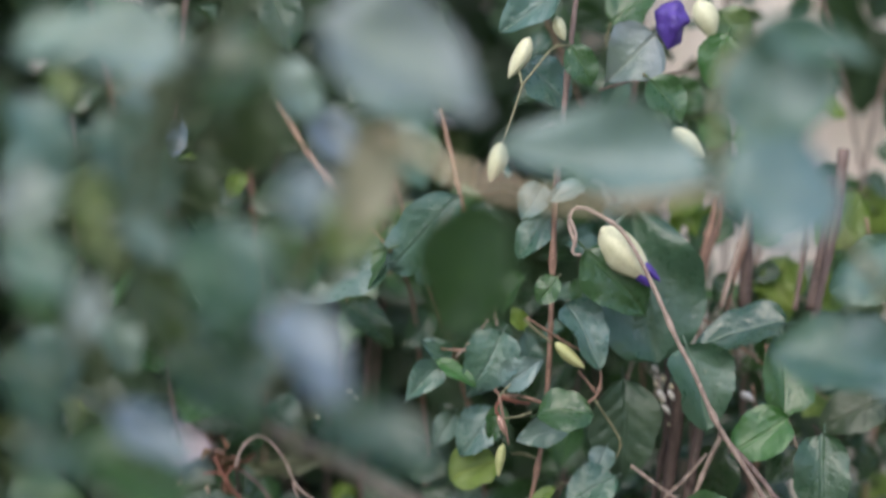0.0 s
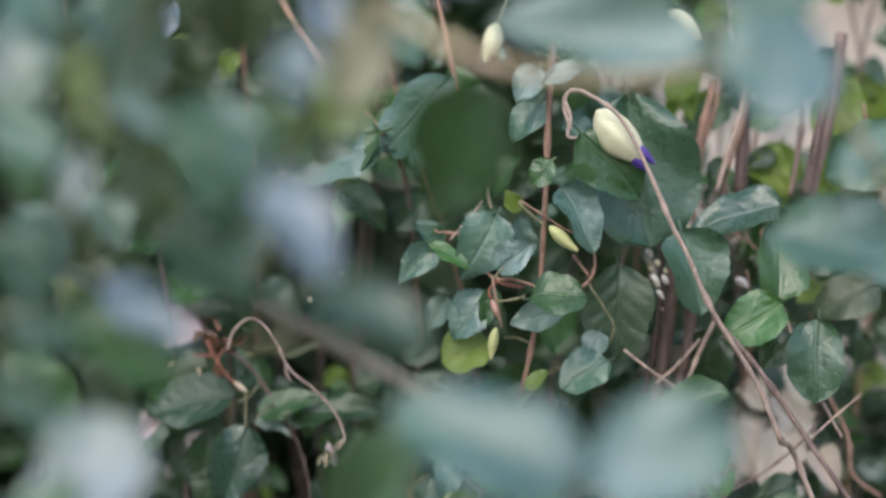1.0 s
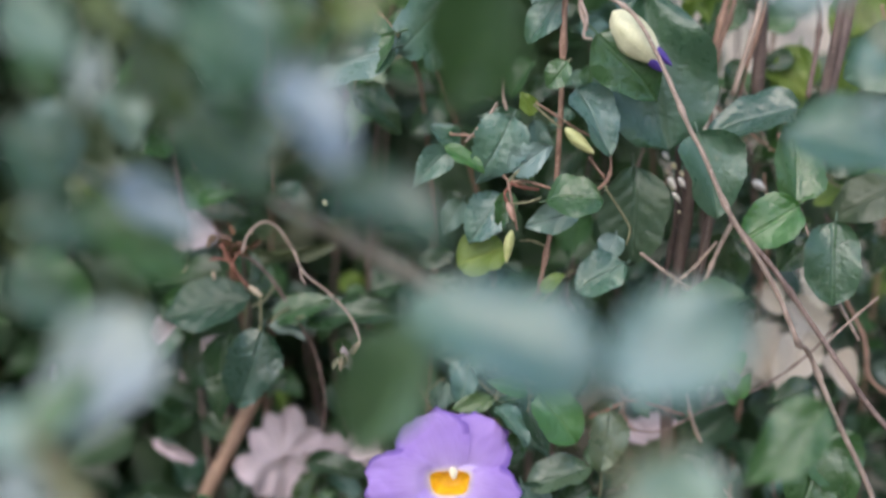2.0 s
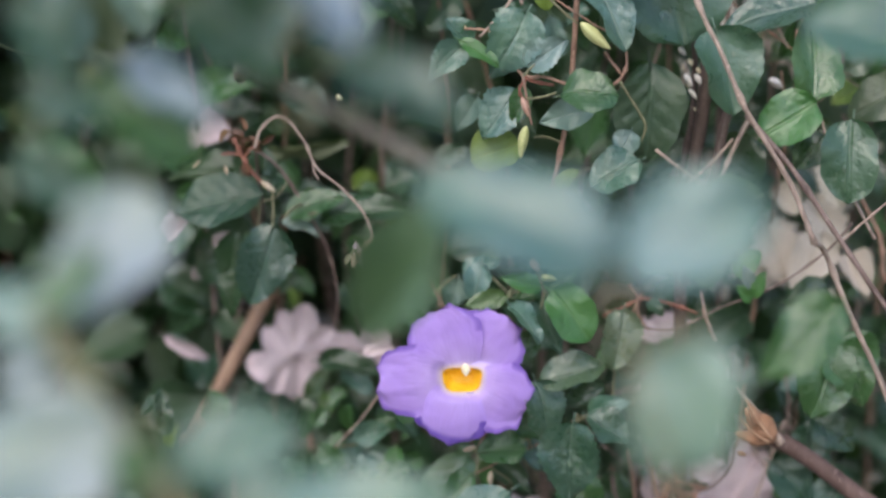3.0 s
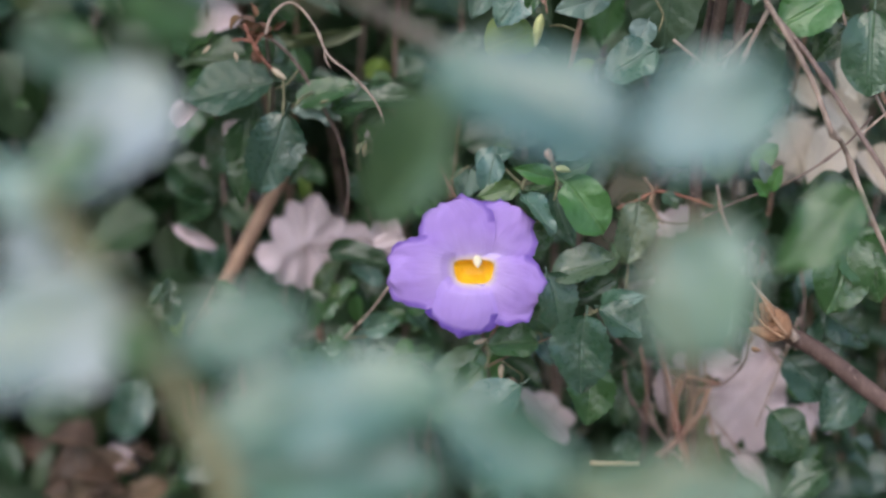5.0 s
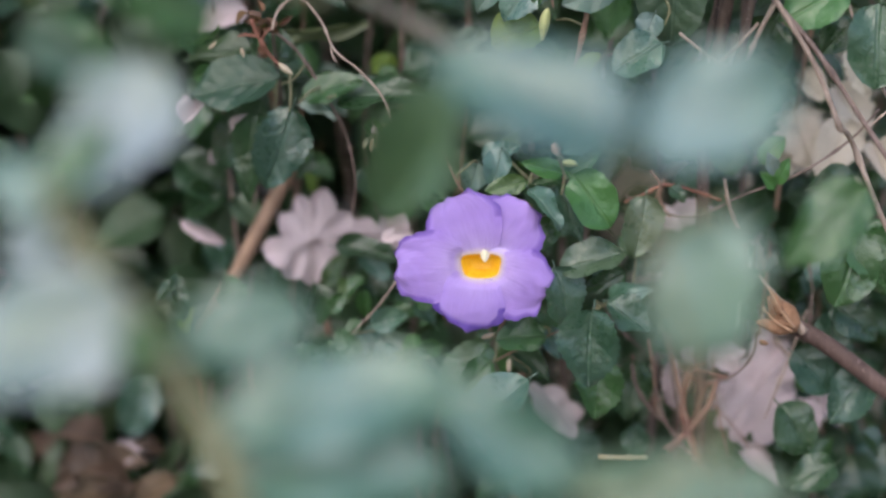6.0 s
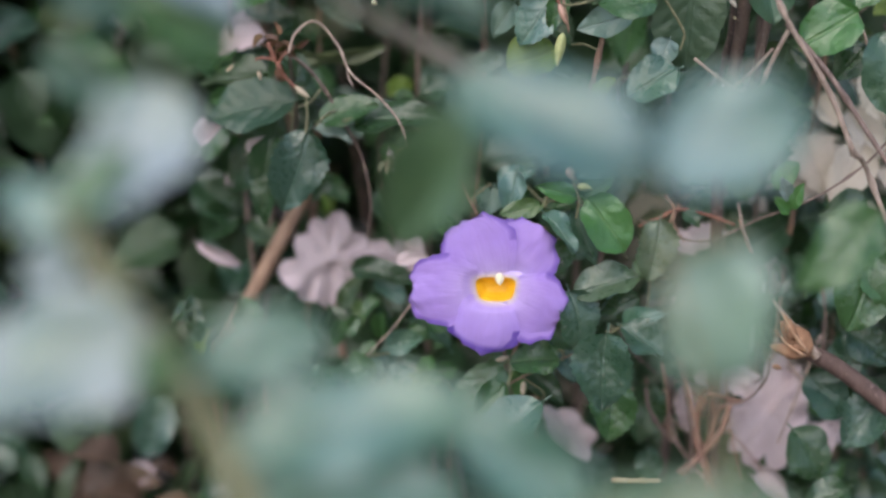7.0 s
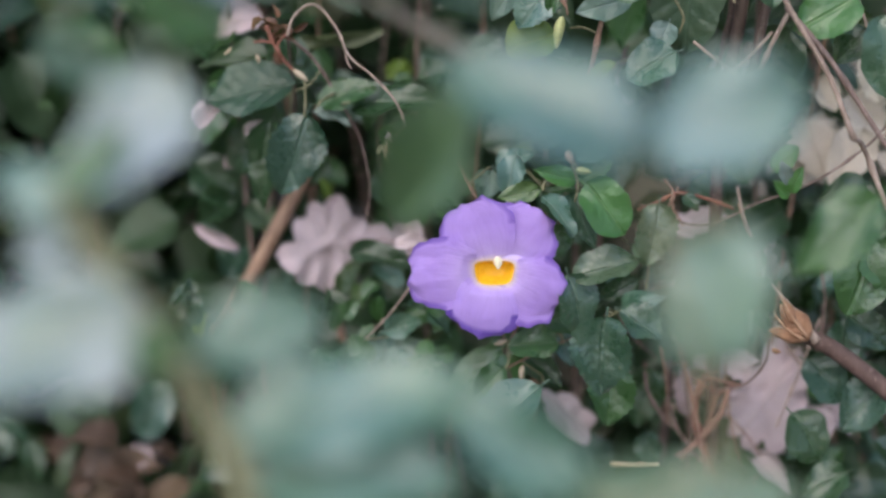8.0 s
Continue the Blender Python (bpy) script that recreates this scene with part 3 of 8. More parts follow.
def clay_bank():
    """A leaning bank of pale clay behind the plants, with lumps and ledges, sunk into the ground."""
    nx, nz = 320, 140
    v = []
    for j in range(nz + 1):
        for i in range(nx + 1):
            u = 2 * i / nx - 1
            x = 1.6 * u + 6.4 * u ** 7
            z = -0.1 + (2.0 + 0.25 * noise.noise(Vector((x * 0.6, 4.1, 0)))) * j / nz
            y = bank_y(x, z) + 0.03 * noise.fractal(Vector((x * 6, 0.3, z * 6)), 0.7, 2.0, 5) + 0.012 * noise.fractal(Vector((x * 25, 0.7, z * 25)), 0.8, 2.0, 4)
            v.append((x, y, z))
    w = nx + 1
    # over the crest and down the far side into the ground
    crest = v[nz * w:]
    for out, drop in ((0.35, 0.03), (0.8, 0.2), (1.3, 0.9), (1.7, 2.0)):
        v += [(x, y + out + 0.05 * noise.noise(Vector((x * 2, out, 0))), z - drop) for x, y, z in crest]
    rows = nz + 4
    f = [(j * w + i, j * w + i + 1, (j + 1) * w + i + 1, (j + 1) * w + i) for j in range(rows) for i in range(nx)]
    # both ends closed down into the soil
    for c in (0, nx):
        low = len(v)
        v += [(v[j * w + c][0], v[j * w + c][1], -0.3) for j in range(rows + 1)]
        f += [(j * w + c, (j + 1) * w + c, low + j + 1, low + j) for j in range(rows)]
    ob = mesh_object("bank", v, f, M["bank"])
    return tagged(ob, "pale pinkish clay bank behind the hedge", "bank", kind="structure")


def foliage(name, seed, count, place, size, key, label):
    """Leaves past counting, joined into one mesh; each one hangs from its own short stalk."""
    rng = random.Random(seed)
    forms = [blade_arrays(40 + i, sharp=s, fold=fo, droop=d, rows=7, cols=4) for i, (s, fo, d) in enumerate(((0.8, 0.3, 0.15), (0.6, 0.2, 0.1), (0.95, 0.45, 0.25)))]
    forms = [(np.array(v), np.array([q for q in f]), np.array(u)) for v, f, u in forms]
    vs, fs, us, k = [], [], [], 0
    for _ in range(count):
        spot = place(rng)
        if spot is None:
            continue
        v, f, u = forms[rng.randrange(3)]
        length = rng.uniform(*size)
        a = rng.gauss(math.pi, 1.1)
        way = Vector((math.sin(a), rng.gauss(-0.25, 0.3), math.cos(a))).normalized()
        m = np.array(leaf_matrix(spot, spot + way * length, length * rng.uniform(0.55, 0.8), rng.gauss(0, 32)))
        vs.append(v @ m[:3, :3].T + m[:3, 3])
        fs.append(f + k)
        us.append(u)
        k += len(v)
    ob = mesh_object(name, np.concatenate(vs).tolist(), np.concatenate(fs).tolist(), M[key], None, np.concatenate(us))
    return tagged(ob, label, "foliage", kind="stuff")


# gaps in the hedge through which the bank or caught dry leaves show: across, height and reach at the flower's distance
GAPS = [
    (-0.0449, 0.5604, 0.0184),
    (0.0946, 0.5117, 0.0203),
    (0.0328, 0.5049, 0.0116),
    (0.1232, 0.5984, 0.0145),
    (0.0769, 0.5663, 0.0077),
    (0.1116, 0.7020, 0.0097),
    (0.1300, 0.7018, 0.0087),
    (0.1555, 0.7361, 0.0145),
    (0.1249, 0.5982, 0.0135),
    (-0.0801, 0.6385, 0.0087),
    (0.1256, 0.5098, 0.0048),
    (-0.0643, 0.5688, 0.0074),
    (-0.0729, 0.5528, 0.0074),
    (-0.1564, 0.6129, 0.0097),
    (-0.1534, 0.5959, 0.0077),
    (-0.1141, 0.4848, 0.0135),
    (0.1599, 0.7543, 0.0120),
    (0.1545, 0.7383, 0.0089),
    (0.1530, 0.7839, 0.0073),
    (0.1632, 0.7641, 0.0077),
    (0.1505, 0.7249, 0.0058),
]


# hollows in the hedge, open to their dark inside: the same numbers
HOLLOWS = [
    (-0.0132, 0.6534, 0.0151),
    (-0.0250, 0.6596, 0.0077),
    (-0.0768, 0.7273, 0.0087),
    (-0.0044, 0.7225, 0.0077),
    (-0.0339, 0.6218, 0.0120),
    (-0.0223, 0.6248, 0.0097),
    (-0.0455, 0.6306, 0.0077),
    (-0.0458, 0.5932, 0.0087),
    (-0.0322, 0.5833, 0.0077),
    (-0.0896, 0.5569, 0.0097),
    (-0.0793, 0.5771, 0.0106),
    (0.0525, 0.5575, 0.0058),
    (0.0381, 0.6982, 0.0081),
    (0.0705, 0.6622, 0.0089),
    (0.0676, 0.7233, 0.0097),
    (0.0891, 0.7231, 0.0077),
    (-0.1110, 0.4887, 0.0116),
    (-0.1004, 0.5138, 0.0097),
    (-0.0582, 0.5305, 0.0077),
    (0.0568, 0.5393, 0.0058),
]


def open_view(x, y, z):
    s = 0.86 / (0.84 + y)
    px, pz = x * s, 0.755 + (z - 0.755) * s
    if y < 0.25 and any((px - gx) ** 2 + (pz - gz) ** 2 < r * r for gx, gz, r in HOLLOWS):
        return False
    return all((px - gx) ** 2 + (pz - gz) ** 2 > r * r for gx, gz, r in GAPS)


def hedge_spot(rng):
    x, z = rng.uniform(-0.42, 0.36), rng.uniform(0.32, 0.92)
    share = 1.0 if x < 0.02 else (0.75 if x < 0.088 and z > 0.56 else (0.40 if x < 0.10 else 0.16))
    if rng.random() > share:
        return None
    y = 0.12 + 0.24 * rng.random() ** 0.7
    return Vector((x, min(y, bank_y(x, z) - 0.025), z)) if open_view(x, y, z) else None


def outer_spot(rng):
    x, z = rng.uniform(-2.6, 2.6), rng.uniform(0.02, 1.15)
    if -0.34 < x < 0.36 and 0.36 < z < 0.95 or 0.04 < x < 0.9 and z > 0.88:
        return None
    return Vector((x, 0.02 + 0.3 * rng.random(), z))


ground_sheet()
clay_bank()
foliage("hedge_foliage", 5, 5200, hedge_spot, (0.022, 0.040), "hedge", "dense dark green hedge leaves in shade")
foliage("hedge_foliage", 6, 5200, outer_spot, (0.035, 0.06), "hedge", "dark green hedge leaves around the clearing")


def hedge_sprig(seed, x, y, top, scale=1.0):
    """One upright hedge shoot: a thin stem from the soil with crossed pairs of leaves."""
    rng = random.Random(seed)
    owner = plant("hedge_sprig", (x, y, 0.0), "upright hedge shoot with pairs of small dark green leaves", "shoot", "hedge shoots")
    dx, dy = rng.gauss(0, 0.06), rng.gauss(0.0, 0.02)
    pts = [Vector((x + dx * (i / 6) ** 1.5 + rng.gauss(0, 0.009), y + dy * i / 6 + rng.gauss(0, 0.006), -0.01 + (top + 0.01) * i / 6)) for i in range(7)]
    stem(owner, 0.0013, 0.0006, rng.choice(("twig", "grey_twig", "grey_twig")), *pts)
    path = smooth_path(pts, 12)
    z, turn = 0.36, rng.random() * 3
    while z < top:
        p = min(path, key=lambda q: abs(q.z - z))
        size = scale * rng.uniform(0.020, 0.036) * (1 - 0.35 * max(0, (z - top + 0.12) / 0.12))
        for side in (-1, 1):
            way = Vector((side * math.cos(turn), side * math.sin(turn) * 0.7 - 0.25, rng.gauss(-0.35, 0.45))).normalized()
            base = p + way * 0.003
            end = base + way * size
            if not (open_view(*end) and open_view(*((base + end) / 2))):
                continue
            leaf(owner, base, base + way * size, size * rng.uniform(0.52, 0.74), rng.gauss(0, 22), rng.choice(("dark", "dark", "dark", "mid", "teal")), rng.choice(("ovate", "ovate", "pointed", "toothed", "round", "curled")))
        z += scale * rng.uniform(0.015, 0.030)
        turn += 1.57 + rng.gauss(0, 0.35)
    return owner


shoots = random.Random(77)
for i in range(30):
    hedge_sprig(200 + i, -0.31 + 0.34 * (i + 0.5 * shoots.random()) / 30, shoots.uniform(0.10, 0.21), shoots.uniform(0.78, 0.95), 0.9)
for i in range(24):
    hedge_sprig(300 + i, 0.04 + 0.27 * (i + 0.5 * shoots.random()) / 24, shoots.uniform(0.085, 0.15), shoots.choice((0.58, 0.66, 0.74, 0.84, 0.88)), 0.72)


# ---- the open flower ----
def flower_parts(owner, centre):
    m = look(Vector(centre), Vector(centre) + Vector((0.02, 0.98, -0.10)))
    # funnel: yellow mouth narrowing back into the lilac tube
    verts, faces = [], []
    rows, sides = 9, 28
    for i in range(rows + 1):
        t = i / rows
        size, z = 1 - 0.5 * t ** 2, 0.0012 - 0.0042 * t ** 1.2
        for a in range(sides):
            th = 2 * math.pi * a / sides
            c, s = math.cos(th), math.sin(th)
            k = (abs(c) ** 4.0 + abs(s) ** 4.0) ** (-1 / 4.0)
            x, y = 0.0064 * k * c * (1 + 0.17 * s), 0.0040 * k * s
            verts.append(m @ Vector((x * size, y * size + 0.0006 * t, z)) - owner.location)
    for i in range(rows):
        for a in range(sides):
            b = (a + 1) % sides
            faces.append((i * sides + a, i * sides + b, (i + 1) * sides + b, (i + 1) * sides + a))
    faces.append(tuple(rows * sides + a for a in range(sides)))
    core = mesh_object("flower", verts, faces, M["throat"], owner)
    tagged(core, "open lilac flower with a deep yellow throat")
    ring, quads, spread = [], [], []
    for i, (size, z) in enumerate(((1.0, 0.0012), (1.03, 0.0013), (1.10, 0.0011), (1.28, 0.0009), (1.6, 0.0007))):
        for a in range(sides):
            th = 2 * math.pi * a / sides
            c, s = math.cos(th), math.sin(th)
            k = (abs(c) ** 4.0 + abs(s) ** 4.0) ** (-1 / 4.0)
            ring.append(m @ Vector((0.0064 * k * c * (1 + 0.17 * s) * size, 0.0040 * k * s * size, z)) - owner.location)
            spread.append((a / sides, i / 4))
            if i:
                b = (a + 1) % sides
                quads.append(((i - 1) * sides + a, (i - 1) * sides + b, i * sides + b, i * sides + a))
    mesh_object("throat_rim", ring, quads, M["rim"], core, spread)
    step = 0.000187
    for ang, ln, wd, key, seed, notch, rise, curl in (
        (36, 144, 140, "petal", 2, 0.05, -0.0006, 0.0),
        (-22, 142, 148, "petal", 1, 0.04, 0.0010, 0.0),
        (114, 132, 140, "petal", 4, 0.03, 0.0022, 0.0),
        (-90, 158, 140, "petal", 3, 0.02, 0.0028, 0.0),
        (197, 120, 140, "petal_low", 5, 0.03, 0.0042, 0.11),
    ):
        v, f, uv = petal(owner, m, radians(ang), ln * step, wd * step, key, seed, notch, 0.25, curl, rise)
        mesh_object("petal", v, f, M[key], core, uv)
    pod(owner, m @ Vector((0.0008, 0.0056, 0.0008)), m @ Vector((0.0014, 0.0016, 0.0034)), 0.0030, "stigma", "stigma", core)
    pod(owner, m @ Vector((0, -0.002, -0.030)), m @ Vector((0, -0.001, -0.012)), 0.011, "cream", "calyx", core)
    return core



clockvine = plant("flowering_shrub", (0.020, 0.060, 0.000), "flowering shrub with one open lilac flower and toothed dark leaves", "shrub")
stem(clockvine, 0.00059, 0.00056, "grey_twig", (0.0095, 0.0253, 0.5413), (0.0118, 0.0370, 0.5197), (0.0141, 0.0495, 0.5014), (0.0218, 0.0605, 0.4765), (0.0276, 0.0694, 0.4426), (0.020, 0.060, -0.01))
stem(clockvine, 0.00033, 0.00026, "twig", (0.0136, 0.0138, 0.5136), (0.0254, 0.0129, 0.5201), (0.0391, 0.0120, 0.5265), (0.0487, 0.0113, 0.5339), (0.0603, 0.0097, 0.5374), name="twig")
stem(clockvine, 0.00053, 0.00032, "twig", (0.0147, 0.0258, 0.5206), (0.0254, 0.0253, 0.5455), (0.0330, 0.0242, 0.5681), (0.0377, 0.0204, 0.5790), (0.0344, 0.0164, 0.5897), name="twig")
flower_parts(clockvine, (0.0083, -0.0001, 0.5511))
leaf(clockvine, (0.0098, 0.0335, 0.5101), (0.0008, 0.0306, 0.4983), 0.0101, 0, "mid", "ovate")
leaf(clockvine, (0.0073, 0.0294, 0.5811), (0.0034, 0.0267, 0.5695), 0.0099, 0, "grey", "ovate")
leaf(clockvine, (0.0744, 0.0408, 0.5379), (0.0806, 0.0363, 0.5182), 0.0121, 0, "dark", "ovate")
leaf(clockvine, (-0.0149, 0.0583, 0.4857), (-0.0276, 0.0619, 0.5020), 0.0105, 0, "dark", "ovate")
leaf(clockvine, (0.1340, 0.0168, 0.4751), (0.1171, 0.0145, 0.4662), 0.0140, 0, "dark", "ovate")
leaf(clockvine, (0.0113, 0.0201, 0.5184), (-0.0065, 0.0142, 0.4944), 0.0190, 15, "mid", "ovate")
leaf(clockvine, (0.1047, 0.0208, 0.5825), (0.1133, 0.0230, 0.5916), 0.0082, 0, "bright", "ovate")
leaf(clockvine, (0.1394, 0.0161, 0.5604), (0.1542, 0.0128, 0.5452), 0.0196, 0, "mid", "ovate")
leaf(clockvine, (0.0659, 0.0531, 0.5028), (0.0618, 0.0479, 0.4807), 0.0145, 0, "dark", "ovate")
leaf(clockvine, (-0.0273, 0.0541, 0.5127), (-0.0397, 0.0521, 0.5046), 0.0103, 0, "dark", "ovate")
leaf(clockvine, (-0.0361, 0.0694, 0.5345), (-0.0277, 0.0657, 0.5183), 0.0126, 0, "dark", "ovate")
leaf(clockvine, (-0.0401, 0.0617, 0.5019), (-0.0233, 0.0596, 0.4918), 0.0126, 0, "dark", "ovate")
stem(clockvine, 0.00045, 0.00027, "pale_twig", (-0.0208, 0.0148, 0.5421), (-0.0283, 0.0248, 0.5299), (-0.0378, 0.0346, 0.5175), name="twig")
leaf(clockvine, (0.0134, 0.0711, 0.5705), (0.0224, 0.0709, 0.5693), 0.0054, 20.8201, "dark", "curled")
leaf(clockvine, (0.0249, 0.0837, 0.5805), (0.0161, 0.0826, 0.5764), 0.0057, -8.25114, "mid", "round")
leaf(clockvine, (0.1224, 0.0634, 0.5375), (0.1113, 0.0625, 0.5340), 0.0081, 13.9482, "teal", "toothed")
leaf(clockvine, (0.1298, 0.0561, 0.4598), (0.1385, 0.0590, 0.4716), 0.0094, -10.3028, "mid", "toothed")
leaf(clockvine, (0.1125, 0.0792, 0.5484), (0.0972, 0.0776, 0.5425), 0.0095, -22.4118, "teal", "pointed")
leaf(clockvine, (0.0274, 0.0717, 0.5671), (0.0321, 0.0682, 0.5518), 0.0119, -33.3944, "dark", "pointed")
leaf(clockvine, (0.0776, 0.0735, 0.5536), (0.0662, 0.0727, 0.5505), 0.0065, 16.6158, "dark", "toothed")
leaf(clockvine, (0.1300, 0.0702, 0.5704), (0.1363, 0.0682, 0.5614), 0.0067, 5.50741, "mid", "toothed")
leaf(clockvine, (0.0752, 0.0596, 0.5009), (0.0806, 0.0582, 0.4945), 0.0061, -19.1839, "teal", "pointed")
leaf(clockvine, (0.1494, 0.0748, 0.5483), (0.1516, 0.0713, 0.5331), 0.0094, 17.8131, "teal", "curled")
leaf(clockvine, (0.0553, 0.0759, 0.5788), (0.0665, 0.0752, 0.5753), 0.0061, 14.8163, "teal", "ovate")
leaf(clockvine, (0.0553, 0.0618, 0.4923), (0.0488, 0.0594, 0.4824), 0.0080, 29.8552, "mid", "pointed")
leaf(clockvine, (0.1209, 0.0579, 0.4768), (0.1321, 0.0587, 0.4796), 0.0082, -23.5227, "dark", "toothed")
leaf(clockvine, (0.0334, 0.0646, 0.5529), (0.0424, 0.0635, 0.5475), 0.0071, 38.7296, "dark", "pointed")
leaf(clockvine, (0.0658, 0.0587, 0.5296), (0.0745, 0.0564, 0.5192), 0.0083, 27.341, "dark", "curled")
leaf(clockvine, (0.0197, 0.0553, 0.4567), (0.0279, 0.0537, 0.4491), 0.0069, -6.6022, "grey", "pointed")
leaf(clockvine, (0.1479, 0.0517, 0.4751), (0.1550, 0.0500, 0.4672), 0.0092, -45.3053, "teal", "curled")
leaf(clockvine, (0.0341, 0.0555, 0.5267), (0.0415, 0.0530, 0.5158), 0.0079, 11.9711, "mid", "round")
leaf(clockvine, (0.0395, 0.0545, 0.5340), (0.0470, 0.0552, 0.5364), 0.0050, -8.63952, "teal", "pointed")
leaf(clockvine, (0.1272, 0.0640, 0.5312), (0.1427, 0.0653, 0.5358), 0.0100, -2.29555, "grey", "round")
leaf(clockvine, (0.0154, 0.0524, 0.5576), (0.0305, 0.0516, 0.5529), 0.0159, -56.0555, "mid", "round")
leaf(clockvine, (0.0489, 0.0562, 0.5838), (0.0359, 0.0564, 0.5856), 0.0094, -12.6795, "dark", "ovate")
leaf(clockvine, (0.1058, 0.0667, 0.5217), (0.1102, 0.0647, 0.5127), 0.0064, 22.3022, "dark", "curled")
leaf(clockvine, (0.0650, 0.0563, 0.4774), (0.0673, 0.0531, 0.4633), 0.0103, 10.9005, "teal", "ovate")
leaf(clockvine, (0.1301, 0.0532, 0.4715), (0.1166, 0.0525, 0.4693), 0.0084, -0.0130859, "teal", "curled")
leaf(clockvine, (0.1398, 0.0591, 0.5124), (0.1527, 0.0605, 0.5174), 0.0091, -26.8901, "grey", "curled")
leaf(clockvine, (0.0327, 0.0787, 0.5839), (0.0245, 0.0778, 0.5804), 0.0067, 29.8909, "teal", "toothed")
leaf(clockvine, (0.1240, 0.0577, 0.4947), (0.1336, 0.0570, 0.4913), 0.0072, 34.1994, "mid", "round")
leaf(clockvine, (0.0842, 0.0618, 0.5382), (0.0764, 0.0591, 0.5270), 0.0080, -9.48107, "grey", "curled")
leaf(clockvine, (0.0473, 0.0758, 0.5658), (0.0376, 0.0731, 0.5547), 0.0137, -44.0184, "teal", "round")
leaf(clockvine, (0.0170, 0.0533, 0.5495), (0.0270, 0.0525, 0.5458), 0.0070, 28.194, "mid", "pointed")
leaf(clockvine, (0.0913, 0.0635, 0.5861), (0.1072, 0.0644, 0.5888), 0.0101, -24.5038, "grey", "curled")
leaf(clockvine, (0.0238, 0.0565, 0.5108), (0.0298, 0.0538, 0.4984), 0.0095, 21.0278, "grey", "round")
leaf(clockvine, (0.0388, 0.0060, 0.5808), (0.0536, 0.0006, 0.5655), 0.0178, 8, "bright", "broad")
leaf(clockvine, (0.0365, 0.0120, 0.5800), (0.0478, 0.0073, 0.5877), 0.0082, 25, "mid", "pointed")
leaf(clockvine, (0.0364, 0.0100, 0.5812), (0.0219, 0.0048, 0.5859), 0.0074, -20, "bright", "ovate")
leaf(clockvine, (0.0363, 0.0160, 0.5774), (0.0236, 0.0124, 0.5759), 0.0065, 20, "mid", "pointed")
leaf(clockvine, (0.0241, 0.0120, 0.5780), (0.0099, 0.0070, 0.5762), 0.0069, -10, "mid", "toothed")
leaf(clockvine, (0.0157, 0.0160, 0.5890), (0.0115, 0.0119, 0.5755), 0.0095, 10, "grey", "ovate")
leaf(clockvine, (0.0247, 0.0030, 0.5771), (0.0366, -0.0006, 0.5653), 0.0108, -25, "grey", "pointed")
leaf(clockvine, (0.0351, 0.0140, 0.5768), (0.0432, 0.0063, 0.5574), 0.0113, 15, "teal", "pointed")
leaf(clockvine, (0.0648, 0.0100, 0.5734), (0.0612, 0.0026, 0.5536), 0.0146, -8, "teal", "toothed")
leaf(clockvine, (0.0577, 0.0080, 0.5539), (0.0353, 0.0009, 0.5507), 0.0139, 12, "teal", "broad")
leaf(clockvine, (0.0586, 0.0140, 0.5452), (0.0429, 0.0105, 0.5396), 0.0082, -18, "dark", "ovate")
leaf(clockvine, (0.0334, 0.0020, 0.5500), (0.0397, -0.0032, 0.5306), 0.0173, -14, "teal", "toothed")
leaf(clockvine, (0.0466, -0.0060, 0.5374), (0.0442, -0.0127, 0.5113), 0.0208, 6, "teal", "toothed")
leaf(clockvine, (0.0512, -0.0020, 0.5384), (0.0662, -0.0058, 0.5291), 0.0134, -12, "teal", "toothed")
leaf(clockvine, (0.0519, 0.0040, 0.5382), (0.0667, -0.0003, 0.5432), 0.0091, 10, "grey", "pointed")
leaf(clockvine, (0.0309, 0.0080, 0.5236), (0.0137, 0.0051, 0.5251), 0.0126, 6, "mid", "broad")
leaf(clockvine, (0.0236, 0.0200, 0.5318), (0.0397, 0.0151, 0.5257), 0.0100, 0, "mid", "ovate")
leaf(clockvine, (0.0334, 0.0260, 0.5228), (0.0363, 0.0227, 0.5113), 0.0095, 10, "grey", "ovate")
leaf(clockvine, (0.0506, 0.0160, 0.5137), (0.0486, 0.0087, 0.4936), 0.0165, -6, "mid", "toothed")
leaf(clockvine, (0.0248, -0.0040, 0.5123), (0.0020, -0.0099, 0.4966), 0.0182, 18, "grey", "broad")
leaf(clockvine, (0.0117, 0.0080, 0.5153), (0.0011, 0.0038, 0.5050), 0.0108, -8, "mid", "ovate")
leaf(clockvine, (0.0461, 0.0140, 0.5911), (0.0363, 0.0104, 0.5886), 0.0100, 10, "grey", "ovate")
leaf(clockvine, (0.0325, 0.0140, 0.5652), (0.0296, 0.0105, 0.5536), 0.0091, 0, "mid", "ovate")
leaf(clockvine, (0.0090, 0.0260, 0.5823), (0.0207, 0.0223, 0.5894), 0.0087, 0, "grey", "ovate")
leaf(clockvine, (0.0196, 0.0300, 0.5137), (0.0336, 0.0238, 0.5031), 0.0095, 0, "dark", "ovate")
leaf(clockvine, (0.1373, 0.0040, 0.5632), (0.1292, -0.0038, 0.5376), 0.0217, -6, "mid", "ovate")
leaf(clockvine, (0.1390, 0.0060, 0.5615), (0.1481, -0.0006, 0.5409), 0.0195, 10, "mid", "ovate")
leaf(clockvine, (0.1388, 0.0300, 0.5760), (0.1219, 0.0254, 0.5732), 0.0113, 0, "dark", "ovate")
leaf(clockvine, (0.1321, 0.0200, 0.5315), (0.1472, 0.0136, 0.5230), 0.0139, 0, "dark", "broad")
leaf(clockvine, (0.1328, 0.0240, 0.5294), (0.1305, 0.0182, 0.5135), 0.0126, 0, "teal", "ovate")
leaf(clockvine, (0.1178, 0.0200, 0.5150), (0.1324, 0.0146, 0.5030), 0.0160, 10, "teal", "broad")
